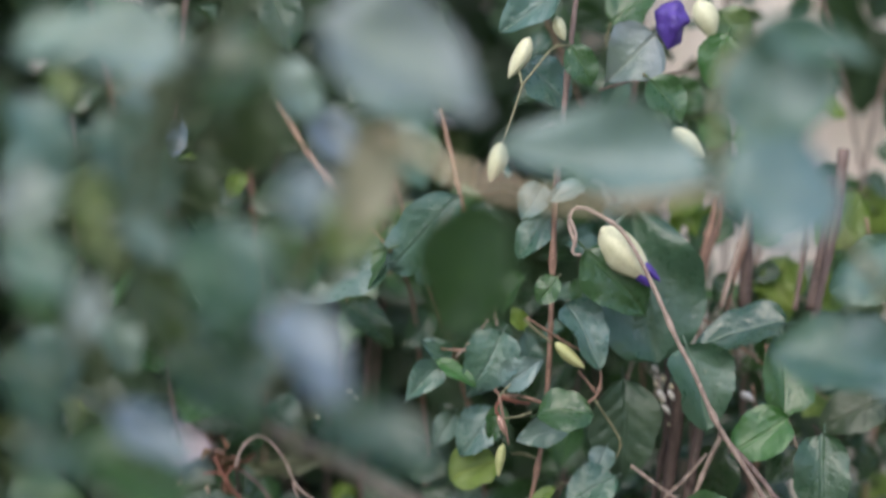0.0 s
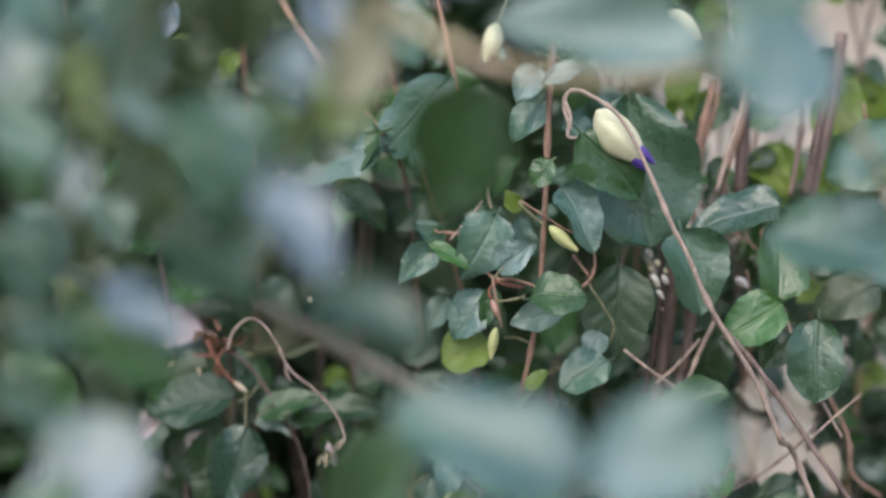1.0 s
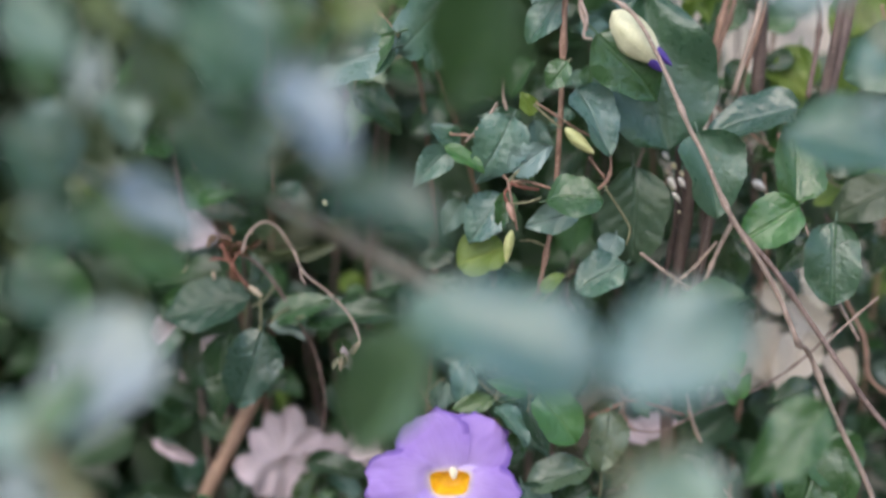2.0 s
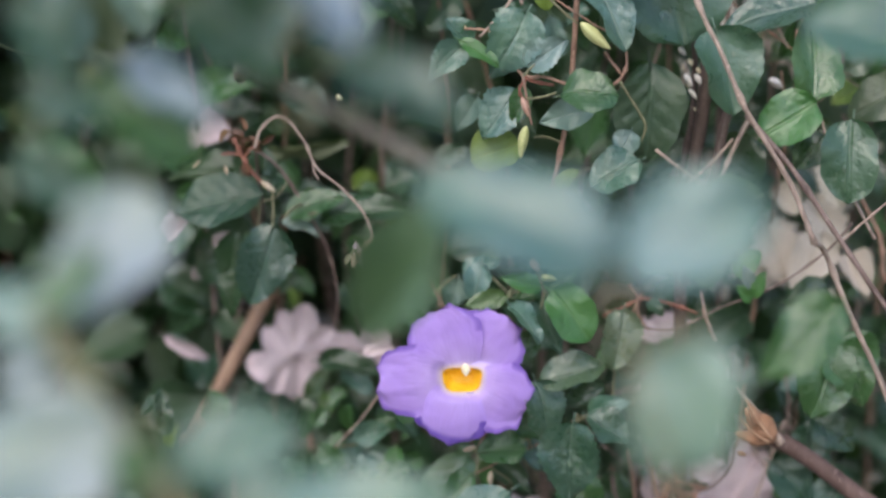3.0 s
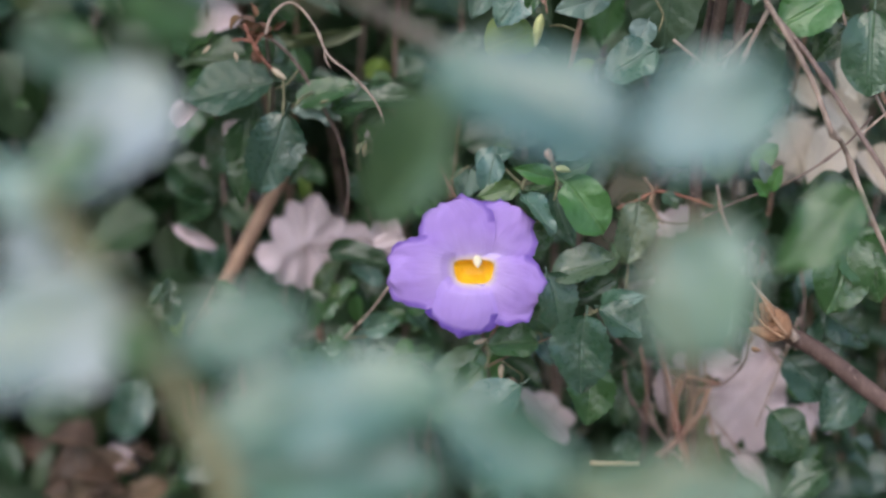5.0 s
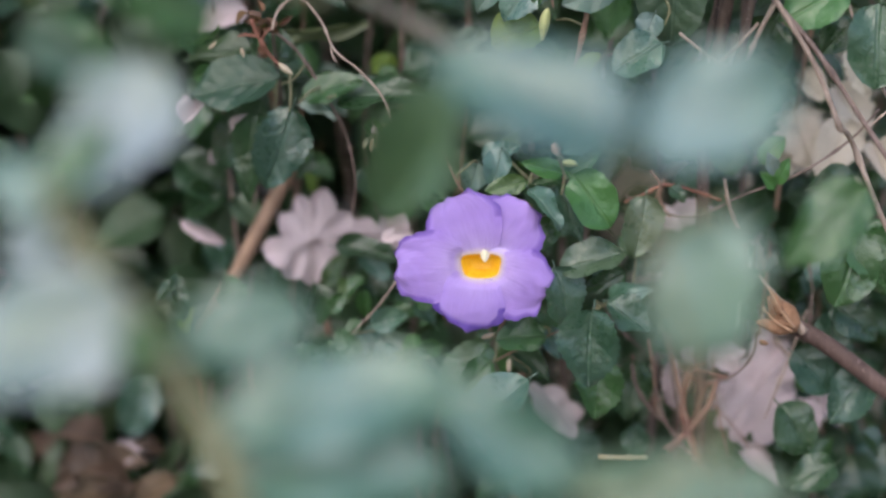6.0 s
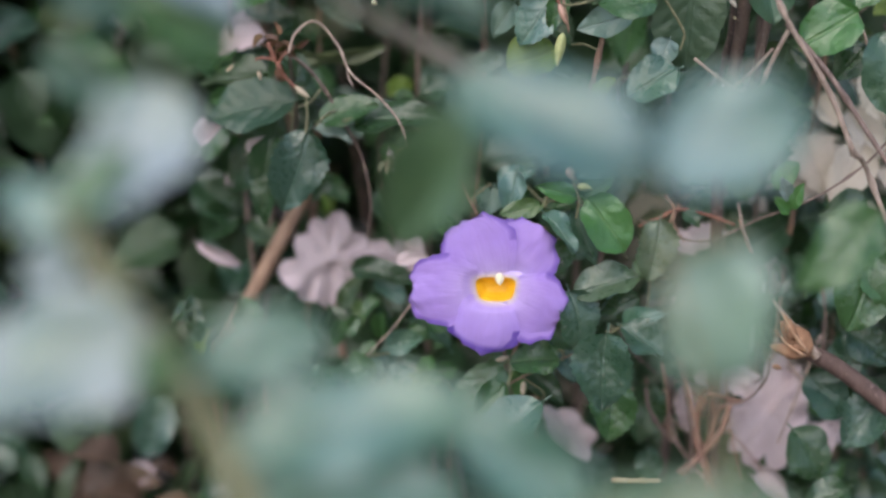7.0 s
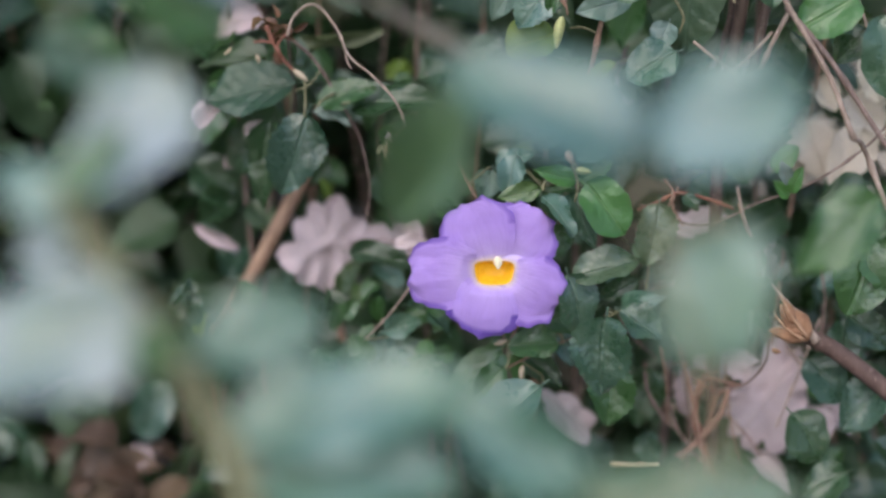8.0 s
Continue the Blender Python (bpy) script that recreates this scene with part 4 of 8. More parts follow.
leaf(clockvine, (0.1138, 0.0220, 0.4953), (0.1254, 0.0153, 0.4811), 0.0173, 0, "dark", "broad")
leaf(clockvine, (0.1447, 0.0180, 0.5054), (0.1303, 0.0113, 0.4928), 0.0169, 0, "teal", "toothed")
leaf(clockvine, (0.1087, 0.0100, 0.5756), (0.1038, 0.0080, 0.5819), 0.0048, 0, "bright", "ovate")
leaf(clockvine, (0.1096, 0.0100, 0.5770), (0.1129, 0.0073, 0.5864), 0.0048, 0, "bright", "ovate")
leaf(clockvine, (0.1092, 0.0100, 0.5799), (0.1061, 0.0076, 0.5887), 0.0052, 0, "pale", "ovate")
leaf(clockvine, (0.0737, 0.0200, 0.5741), (0.0795, 0.0179, 0.5698), 0.0056, 0, "dark", "ovate")
stem(clockvine, 0.00052, 0.00032, "twig", (-0.0053, 0.0204, 0.5872), (-0.0015, 0.0186, 0.5792), (0.0034, 0.0168, 0.5712), name="twig")

climber = plant("climbing_vine", (0.050, 0.050, 0.000), "climbing vine with a reddish stem, round leaves and pale pods", "vine")
stem(climber, 0.00109, 0.00084, "twig", (0.0517, 0.0116, 0.7428), (0.0495, 0.0108, 0.7158), (0.0474, 0.0080, 0.6732), (0.0446, 0.0066, 0.6420), (0.0396, 0.0060, 0.6164))
stem(climber, 0.00120, 0.00120, "grey_twig", (0.0396, 0.0060, 0.6164), (0.0396, 0.1015, 0.5746), (0.050, 0.150, -0.01))
stem(climber, 0.00102, 0.00091, "grey_twig", (0.0499, 0.0024, 0.7256), (0.0537, 0.0116, 0.7562), (0.0575, 0.0205, 0.7834), (0.0614, 0.0291, 0.8071), name="twig")
leaf(climber, (0.0496, -0.0042, 0.6969), (0.0419, -0.0051, 0.6886), 0.0092, 0, "mid", "ovate")
leaf(climber, (0.0562, 0.0363, 0.6189), (0.0581, 0.0345, 0.6048), 0.0121, 0, "dark", "round")
stem(climber, 0.00057, 0.00039, "twig", (0.0452, -0.0016, 0.6530), (0.0367, 0.0019, 0.6555), (0.0290, 0.0051, 0.6561), (0.0196, 0.0099, 0.6694), (0.0099, 0.0133, 0.6710), name="twig")
stem(climber, 0.00050, 0.00032, "twig", (0.0289, -0.0089, 0.6571), (0.0304, -0.0100, 0.6485), (0.0318, -0.0110, 0.6409), name="twig")
stem(climber, 0.00058, 0.00032, "twig", (0.0454, 0.0019, 0.6486), (0.0619, 0.0023, 0.6542), (0.0636, 0.0037, 0.6657), (0.0524, 0.0049, 0.6735), (0.0390, 0.0062, 0.6823), name="twig")
leaf(climber, (0.0136, 0.0784, 0.7340), (0.0100, 0.0772, 0.7236), 0.0063, 1.87458, "dark", "round")
leaf(climber, (0.0038, 0.0758, 0.7360), (-0.0121, 0.0764, 0.7390), 0.0117, -10.0584, "grey", "round")
leaf(climber, (0.0492, 0.0705, 0.6645), (0.0576, 0.0694, 0.6572), 0.0077, -0.856185, "mid", "toothed")
leaf(climber, (0.0101, 0.0681, 0.6432), (0.0185, 0.0667, 0.6328), 0.0071, 17.0538, "dark", "round")
leaf(climber, (0.0465, 0.0638, 0.6038), (0.0431, 0.0618, 0.5878), 0.0102, -18.8147, "dark", "round")
leaf(climber, (0.0349, 0.0540, 0.6147), (0.0272, 0.0549, 0.6210), 0.0058, 1.43606, "dark", "toothed")
leaf(climber, (0.0140, 0.0509, 0.6044), (0.0198, 0.0502, 0.5990), 0.0043, -14.4245, "dark", "toothed")
leaf(climber, (0.0164, 0.0719, 0.7249), (0.0255, 0.0702, 0.7129), 0.0110, 9.7765, "mid", "round")
leaf(climber, (0.0219, 0.0683, 0.7161), (0.0336, 0.0676, 0.7118), 0.0079, -10.9158, "dark", "ovate")
leaf(climber, (0.0413, 0.0602, 0.6707), (0.0446, 0.0582, 0.6556), 0.0087, 0.728257, "grey", "round")
leaf(climber, (0.0714, 0.0643, 0.7166), (0.0828, 0.0628, 0.7062), 0.0091, 22.0533, "grey", "curled")
leaf(climber, (0.0661, 0.0590, 0.6988), (0.0759, 0.0577, 0.6894), 0.0079, -27.032, "mid", "ovate")
leaf(climber, (0.0600, 0.0549, 0.7266), (0.0497, 0.0560, 0.7344), 0.0162, 64.7513, "dark", "toothed")
leaf(climber, (0.0688, 0.0497, 0.6926), (0.0734, 0.0506, 0.7003), 0.0064, -7.50497, "grey", "toothed")
leaf(climber, (0.0610, 0.0512, 0.6913), (0.0609, 0.0498, 0.6802), 0.0079, 6.33898, "mid", "ovate")
leaf(climber, (0.0364, 0.0541, 0.6021), (0.0260, 0.0537, 0.5973), 0.0082, 6.20301, "dark", "toothed")
leaf(climber, (0.0363, 0.0796, 0.7258), (0.0321, 0.0808, 0.7344), 0.0053, 21.2681, "grey", "ovate")
leaf(climber, (0.0480, 0.0660, 0.6842), (0.0377, 0.0654, 0.6786), 0.0089, -17.4668, "dark", "ovate")
leaf(climber, (0.0674, 0.0703, 0.7251), (0.0535, 0.0702, 0.7222), 0.0090, 18.5738, "dark", "pointed")
leaf(climber, (0.0613, 0.0643, 0.6833), (0.0489, 0.0647, 0.6845), 0.0071, 1.55563, "grey", "curled")
leaf(climber, (0.0752, 0.0662, 0.7059), (0.0767, 0.0647, 0.6943), 0.0080, 4.36747, "grey", "toothed")
leaf(climber, (0.0756, 0.0633, 0.7357), (0.0637, 0.0632, 0.7334), 0.0065, -1.50992, "grey", "round")
leaf(climber, (0.0196, 0.0615, 0.7004), (0.0180, 0.0603, 0.6913), 0.0069, -26.0694, "dark", "round")
leaf(climber, (0.0701, 0.0544, 0.6369), (0.0761, 0.0526, 0.6228), 0.0116, 33.433, "mid", "toothed")
leaf(climber, (0.0050, 0.0516, 0.6889), (0.0040, 0.0532, 0.7013), 0.0072, -9.27483, "grey", "curled")
leaf(climber, (0.0593, 0.0686, 0.6691), (0.0599, 0.0669, 0.6563), 0.0083, -11.7993, "dark", "curled")
leaf(climber, (0.0574, 0.0623, 0.7040), (0.0700, 0.0620, 0.7026), 0.0091, 19.9765, "grey", "pointed")
leaf(climber, (0.0410, 0.0541, 0.6922), (0.0308, 0.0529, 0.6810), 0.0107, 17.5167, "mid", "toothed")
leaf(climber, (0.0119, 0.0614, 0.6221), (-0.0021, 0.0611, 0.6180), 0.0082, -6.55691, "dark", "round")
leaf(climber, (0.0554, 0.0612, 0.6726), (0.0454, 0.0608, 0.6687), 0.0070, 8.5484, "grey", "pointed")
leaf(climber, (0.0143, 0.0509, 0.6074), (0.0029, 0.0521, 0.6161), 0.0096, 1.10232, "dark", "toothed")
leaf(climber, (0.0459, 0.0080, 0.7277), (0.0379, 0.0035, 0.7162), 0.0117, 0, "mist", "ovate")
leaf(climber, (0.0494, 0.0160, 0.7175), (0.0358, 0.0107, 0.7045), 0.0130, 10, "grey", "broad")
leaf(climber, (0.0589, -0.0040, 0.7278), (0.0462, -0.0069, 0.7232), 0.0087, 0, "mist", "ovate")
leaf(climber, (0.0098, 0.0120, 0.6656), (-0.0036, 0.0082, 0.6533), 0.0108, -8, "grey", "pointed")
leaf(climber, (0.0126, 0.0160, 0.6650), (0.0041, 0.0126, 0.6746), 0.0100, 10, "grey", "ovate")
leaf(climber, (0.0312, 0.0080, 0.6771), (0.0188, -0.0005, 0.6569), 0.0199, -12, "grey", "toothed")
leaf(climber, (0.0302, 0.0040, 0.6593), (0.0431, -0.0009, 0.6683), 0.0121, 12, "mist", "toothed")
leaf(climber, (0.0078, 0.0040, 0.6681), (0.0216, 0.0006, 0.6602), 0.0065, 0, "bright", "ovate")
leaf(climber, (0.0350, 0.0200, 0.6746), (0.0202, 0.0158, 0.6784), 0.0074, 0, "teal", "ovate")
leaf(climber, (0.0413, -0.0120, 0.6509), (0.0585, -0.0165, 0.6555), 0.0169, -8, "mid", "broad")
leaf(climber, (0.0281, 0.0120, 0.6503), (0.0149, 0.0057, 0.6357), 0.0156, 8, "grey", "toothed")
leaf(climber, (0.0303, 0.0080, 0.6517), (0.0253, 0.0038, 0.6378), 0.0074, 0, "mid", "ovate")
leaf(climber, (0.0535, 0.0060, 0.6446), (0.0353, -0.0004, 0.6411), 0.0113, -10, "mist", "ovate")
leaf(climber, (0.0287, 0.0120, 0.6321), (0.0117, 0.0095, 0.6268), 0.0173, 0, "lime", "broad")
leaf(climber, (0.0693, 0.0040, 0.6266), (0.0521, -0.0018, 0.6199), 0.0160, 6, "grey", "broad")
leaf(climber, (0.0401, -0.0020, 0.6181), (0.0474, -0.0033, 0.6246), 0.0056, 0, "lime", "ovate")
leaf(climber, (0.0385, 0.0100, 0.6776), (0.0346, 0.0082, 0.6857), 0.0065, 0, "lime", "ovate")
leaf(climber, (0.0143, 0.0300, 0.6456), (0.0071, 0.0262, 0.6341), 0.0095, 0, "mist", "ovate")
leaf(climber, (0.0667, 0.0100, 0.6359), (0.0625, 0.0064, 0.6267), 0.0095, 0, "mist", "ovate")
pod(climber, (0.0485, -0.0020, 0.6743), (0.0584, -0.0033, 0.6655), 0.0042, "pod", "pod")
pod(climber, (0.0303, -0.0010, 0.6394), (0.0284, -0.0024, 0.6283), 0.0033, "pod", "pod")

sprig_a = plant("leafy_sprig", (-0.050, 0.060, 0.000), "leafy sprig with a broken orange stub and glossy leaves", "sprig")
stem(sprig_a, 0.00065, 0.00058, "twig", (-0.0082, 0.0228, 0.7042), (-0.0036, 0.0481, 0.6956), (0.0003, 0.0727, 0.6809), (0.0032, 0.0947, 0.6464), (0.0039, 0.1147, 0.5947), (-0.050, 0.060, -0.01))
leaf(sprig_a, (-0.0083, 0.0129, 0.7060), (-0.0425, 0.0121, 0.6949), 0.0226, -15, "mid", "ovate")
leaf(sprig_a, (-0.0240, 0.0457, 0.6839), (-0.0059, 0.0436, 0.6697), 0.0142, 0, "dark", "ovate")
leaf(sprig_a, (-0.0096, 0.0120, 0.7010), (-0.0429, 0.0000, 0.6950), 0.0204, -14, "grey", "broad")
leaf(sprig_a, (-0.0081, 0.0200, 0.6984), (0.0147, 0.0106, 0.7241), 0.0208, 10, "grey", "broad")
stem(sprig_a, 0.00120, 0.00105, "stick", (-0.0474, 0.0552, 0.7564), (-0.0343, 0.0455, 0.7349), (-0.0193, 0.0363, 0.7168), (-0.0067, 0.0276, 0.7022), name="broken_stick")
stem(sprig_a, 0.00079, 0.00079, "stick", (0.0111, 0.0439, 0.7541), (0.0158, 0.0411, 0.7322), (0.0191, 0.0390, 0.7159), name="broken_stick")

dryvine = plant("dry_vine", (0.220, 0.030, 0.000), "dry brown vine bent at a knee with a pale bud", "vine")
stem(dryvine, 0.00056, 0.00094, "pale_twig", (0.0552, -0.0130, 0.7079), (0.0531, -0.0114, 0.7163), (0.0558, -0.0104, 0.7209), (0.0630, -0.0103, 0.7186), (0.0715, -0.0107, 0.7123), (0.0799, -0.0122, 0.6971), (0.0892, -0.0146, 0.6754), (0.0937, -0.0152, 0.6668), (0.1026, -0.0174, 0.6465), (0.1163, -0.0199, 0.6240), (0.1256, -0.0223, 0.6022))
stem(dryvine, 0.00090, 0.00100, "pale_twig", (0.1256, -0.0223, 0.6022), (0.1325, -0.0017, 0.5946), (0.1410, -0.0012, 0.5742), (0.1564, 0.0014, 0.5401), (0.320, 0.030, -0.01))
stem(dryvine, 0.00088, 0.00101, "grey_twig", (0.1027, -0.0166, 0.6448), (0.1175, -0.0178, 0.6275), (0.1327, -0.0195, 0.6054), (0.1479, -0.0213, 0.5832), (0.1669, -0.0237, 0.5562), (0.340, 0.030, -0.01))
bud = pod(dryvine, (0.0647, -0.0024, 0.7135), (0.0814, -0.0049, 0.6955), 0.0119, "cream", "bud")
pod(dryvine, (0.0753, -0.0043, 0.6997), (0.0810, -0.0052, 0.6932), 0.0044, "violet", "bud_tip", bud)
pod(dryvine, (0.0783, -0.0050, 0.7020), (0.0843, -0.0060, 0.6952), 0.0031, "violet", "bud_tip", bud)
stem(dryvine, 0.00075, 0.00037, "pale_twig", (0.0534, -0.0118, 0.7173), (0.0553, -0.0125, 0.7116), (0.0542, -0.0132, 0.7060), (0.0571, -0.0134, 0.7051), name="twig")

broadleaf = plant("broad_leaf_shrub", (0.120, 0.050, 0.000), "shrub with broad smooth green leaves on thin red stems", "shrub")
stem(broadleaf, 0.00094, 0.00080, "twig", (0.1138, 0.0492, 0.7288), (0.1116, 0.0472, 0.7128), (0.1057, 0.0449, 0.6937), (0.1023, 0.0413, 0.6646))
stem(broadleaf, 0.00120, 0.00120, "grey_twig", (0.1023, 0.0413, 0.6646), (0.1055, 0.0861, 0.6205), (0.120, 0.120, -0.01))
stem(broadleaf, 0.00087, 0.00067, "twig", (0.1274, 0.0500, 0.7367), (0.1231, 0.0470, 0.7127), (0.1140, 0.0434, 0.6826), (0.1097, 0.0397, 0.6525), name="twig")
stem(broadleaf, 0.00223, 0.00162, "grey_twig", (0.1568, 0.0495, 0.7365), (0.1520, 0.0458, 0.7064), (0.1456, 0.0426, 0.6803), (0.1416, 0.0391, 0.6522), name="twig")
leaf(broadleaf, (0.1736, 0.0097, 0.7029), (0.1450, 0.0085, 0.6897), 0.0228, -20, "fern", "ovate")
leaf(broadleaf, (0.1093, -0.0151, 0.6175), (0.0831, -0.0151, 0.6147), 0.0128, 10, "mid", "ovate")
leaf(broadleaf, (0.0851, 0.0114, 0.7791), (0.0673, 0.0104, 0.7638), 0.0217, -10, "pale", "ovate")
leaf(broadleaf, (0.0555, 0.0065, 0.7756), (0.0627, 0.0053, 0.7620), 0.0118, 10, "mid", "ovate")
leaf(broadleaf, (0.0405, 0.0163, 0.7700), (0.0559, 0.0148, 0.7551), 0.0186, 0, "grey", "ovate")
leaf(broadleaf, (0.0824, 0.0051, 0.7637), (0.0938, 0.0037, 0.7490), 0.0155, 0, "mid", "ovate")
leaf(broadleaf, (0.1110, 0.0160, 0.7787), (0.1039, 0.0145, 0.7602), 0.0157, 0, "bright", "ovate")
leaf(broadleaf, (0.0539, 0.0082, 0.7950), (0.0305, 0.0074, 0.7818), 0.0155, 0, "grey", "ovate")
leaf(broadleaf, (0.0709, 0.0270, 0.7832), (0.0869, 0.0277, 0.7948), 0.0178, 0, "mid", "ovate")
leaf(broadleaf, (0.1110, 0.0468, 0.7868), (0.1229, 0.0454, 0.7725), 0.0142, 0, "mid", "ovate")
leaf(broadleaf, (0.1282, 0.0671, 0.6914), (0.1390, 0.0557, 0.6799), 0.0148, 10, "lime", "ovate")
leaf(broadleaf, (0.1640, 0.0695, 0.7179), (0.1558, 0.0576, 0.7002), 0.0148, 10, "lime", "ovate")
leaf(broadleaf, (0.1556, 0.0689, 0.7118), (0.1496, 0.0577, 0.7002), 0.0106, 10, "lime", "ovate")
leaf(broadleaf, (0.1006, 0.0706, 0.7218), (0.1044, 0.0590, 0.7069), 0.0106, 10, "lime", "ovate")
leaf(broadleaf, (0.1568, 0.0619, 0.6456), (0.1426, 0.0515, 0.6410), 0.0106, 10, "lime", "ovate")
leaf(broadleaf, (0.1317, 0.0641, 0.6684), (0.1256, 0.0624, 0.6543), 0.0087, -16.1819, "mid", "curled")
leaf(broadleaf, (0.1356, 0.0602, 0.6915), (0.1223, 0.0602, 0.6898), 0.0080, -5.68472, "dark", "pointed")
leaf(broadleaf, (0.1644, 0.0626, 0.6485), (0.1489, 0.0620, 0.6417), 0.0117, -25.5134, "mid", "pointed")
leaf(broadleaf, (0.0861, 0.0609, 0.7697), (0.0769, 0.0603, 0.7636), 0.0059, -2.25341, "dark", "pointed")
leaf(broadleaf, (0.0968, 0.0454, 0.7328), (0.0850, 0.0455, 0.7316), 0.0064, 1.07413, "grey", "round")
leaf(broadleaf, (0.1298, 0.0717, 0.6401), (0.1319, 0.0699, 0.6264), 0.0074, 7.84403, "grey", "pointed")
leaf(broadleaf, (0.0758, 0.0586, 0.6855), (0.0902, 0.0572, 0.6757), 0.0116, 6.64514, "dark", "round")
leaf(broadleaf, (0.1449, 0.0694, 0.6221), (0.1355, 0.0686, 0.6146), 0.0068, -7.59469, "mid", "round")
leaf(broadleaf, (0.1470, 0.0719, 0.6692), (0.1530, 0.0699, 0.6538), 0.0114, 29.9628, "mid", "round")
leaf(broadleaf, (0.1679, 0.0655, 0.6255), (0.1677, 0.0637, 0.6114), 0.0099, -29.2432, "dark", "toothed")
leaf(broadleaf, (0.1607, 0.0772, 0.7651), (0.1497, 0.0776, 0.7673), 0.0066, 29.46, "mid", "ovate")
leaf(broadleaf, (0.1576, 0.0517, 0.7001), (0.1542, 0.0504, 0.6896), 0.0082, -28.7692, "mid", "toothed")
leaf(broadleaf, (0.0944, 0.0593, 0.7572), (0.0856, 0.0587, 0.7518), 0.0064, 13.4074, "grey", "curled")
leaf(broadleaf, (0.1511, 0.0867, 0.7777), (0.1440, 0.0857, 0.7690), 0.0064, 1.84569, "mid", "toothed")
leaf(broadleaf, (0.0750, 0.0562, 0.7020), (0.0854, 0.0545, 0.6901), 0.0091, 12.0137, "dark", "ovate")
leaf(broadleaf, (0.0775, 0.0634, 0.7652), (0.0714, 0.0614, 0.7484), 0.0102, -12.7904, "grey", "pointed")
leaf(broadleaf, (0.1583, 0.0551, 0.6620), (0.1498, 0.0533, 0.6465), 0.0123, 9.43714, "mid", "ovate")
leaf(broadleaf, (0.1518, 0.0572, 0.6262), (0.1384, 0.0564, 0.6176), 0.0144, -39.4623, "mid", "round")
leaf(broadleaf, (0.0970, 0.0534, 0.6637), (0.0853, 0.0544, 0.6699), 0.0079, -12.0175, "grey", "ovate")
leaf(broadleaf, (0.0853, 0.0763, 0.6795), (0.0862, 0.0750, 0.6693), 0.0057, 0.655703, "grey", "round")
leaf(broadleaf, (0.1625, 0.0794, 0.7252), (0.1455, 0.0790, 0.7204), 0.0149, -44.7836, "dark", "pointed")
leaf(broadleaf, (0.1273, 0.0524, 0.7309), (0.1168, 0.0512, 0.7205), 0.0115, -28.5099, "mid", "pointed")
leaf(broadleaf, (0.0769, 0.0556, 0.6476), (0.0706, 0.0545, 0.6385), 0.0083, 24.1607, "mid", "ovate")
leaf(broadleaf, (0.1075, 0.0732, 0.7604), (0.0943, 0.0721, 0.7500), 0.0135, -28.113, "mid", "toothed")
leaf(broadleaf, (0.1045, 0.0739, 0.6614), (0.0925, 0.0724, 0.6476), 0.0121, 0.0914148, "grey", "curled")
leaf(broadleaf, (0.0935, 0.0693, 0.7533), (0.1001, 0.0681, 0.7439), 0.0062, 0.438122, "mid", "curled")
leaf(broadleaf, (0.0952, 0.0681, 0.6671), (0.0949, 0.0662, 0.6519), 0.0088, -3.37167, "dark", "toothed")
leaf(broadleaf, (0.0789, 0.0782, 0.7494), (0.0658, 0.0777, 0.7434), 0.0101, 25.2466, "dark", "round")
leaf(broadleaf, (0.1647, 0.0505, 0.6419), (0.1587, 0.0496, 0.6338), 0.0060, -2.12811, "dark", "curled")
leaf(broadleaf, (0.1028, 0.0697, 0.6428), (0.0969, 0.0683, 0.6315), 0.0085, 6.9225, "dark", "curled")
leaf(broadleaf, (0.1259, 0.0701, 0.6878), (0.1320, 0.0682, 0.6732), 0.0090, 6.93664, "mid", "curled")
leaf(broadleaf, (0.1748, 0.0777, 0.6730), (0.1643, 0.0768, 0.6645), 0.0099, -21.5045, "dark", "pointed")
leaf(broadleaf, (0.0964, 0.0762, 0.7469), (0.1019, 0.0751, 0.7387), 0.0056, -15.5044, "mid", "toothed")
leaf(broadleaf, (0.0837, 0.0705, 0.7410), (0.0724, 0.0695, 0.7319), 0.0113, 27.066, "mid", "pointed")
leaf(broadleaf, (0.0958, 0.0516, 0.7514), (0.0810, 0.0515, 0.7487), 0.0104, -31.9632, "mid", "pointed")
leaf(broadleaf, (0.1180, 0.0672, 0.6171), (0.1169, 0.0660, 0.6077), 0.0066, -1.57366, "grey", "curled")
leaf(broadleaf, (0.0838, 0.0877, 0.7430), (0.0813, 0.0862, 0.7309), 0.0091, -23.439, "mid", "ovate")
leaf(broadleaf, (0.1107, 0.0898, 0.7339), (0.1061, 0.0913, 0.7458), 0.0156, 60.5732, "dark", "round")
leaf(broadleaf, (0.0897, 0.0532, 0.6452), (0.0897, 0.0509, 0.6270), 0.0134, -16.9877, "dark", "pointed")
leaf(broadleaf, (0.1403, 0.0854, 0.7062), (0.1243, 0.0854, 0.7039), 0.0124, -39.2093, "bright", "ovate")
leaf(broadleaf, (0.1047, 0.0795, 0.7138), (0.0972, 0.0781, 0.7017), 0.0077, 14.5575, "lime", "curled")
leaf(broadleaf, (0.1180, 0.0834, 0.7097), (0.1030, 0.0828, 0.7030), 0.0115, -33.5032, "bright", "pointed")
leaf(broadleaf, (0.1338, 0.0844, 0.7439), (0.1203, 0.0842, 0.7403), 0.0100, 25.699, "lime", "toothed")
leaf(broadleaf, (0.1545, 0.1053, 0.7529), (0.1678, 0.1044, 0.7472), 0.0086, 7.78469, "lime", "toothed")
leaf(broadleaf, (0.1255, 0.0866, 0.6801), (0.1088, 0.0870, 0.6818), 0.0104, 19.4254, "bright", "round")
leaf(broadleaf, (0.1099, 0.0940, 0.7459), (0.1215, 0.0928, 0.7384), 0.0139, 45.3051, "bright", "round")
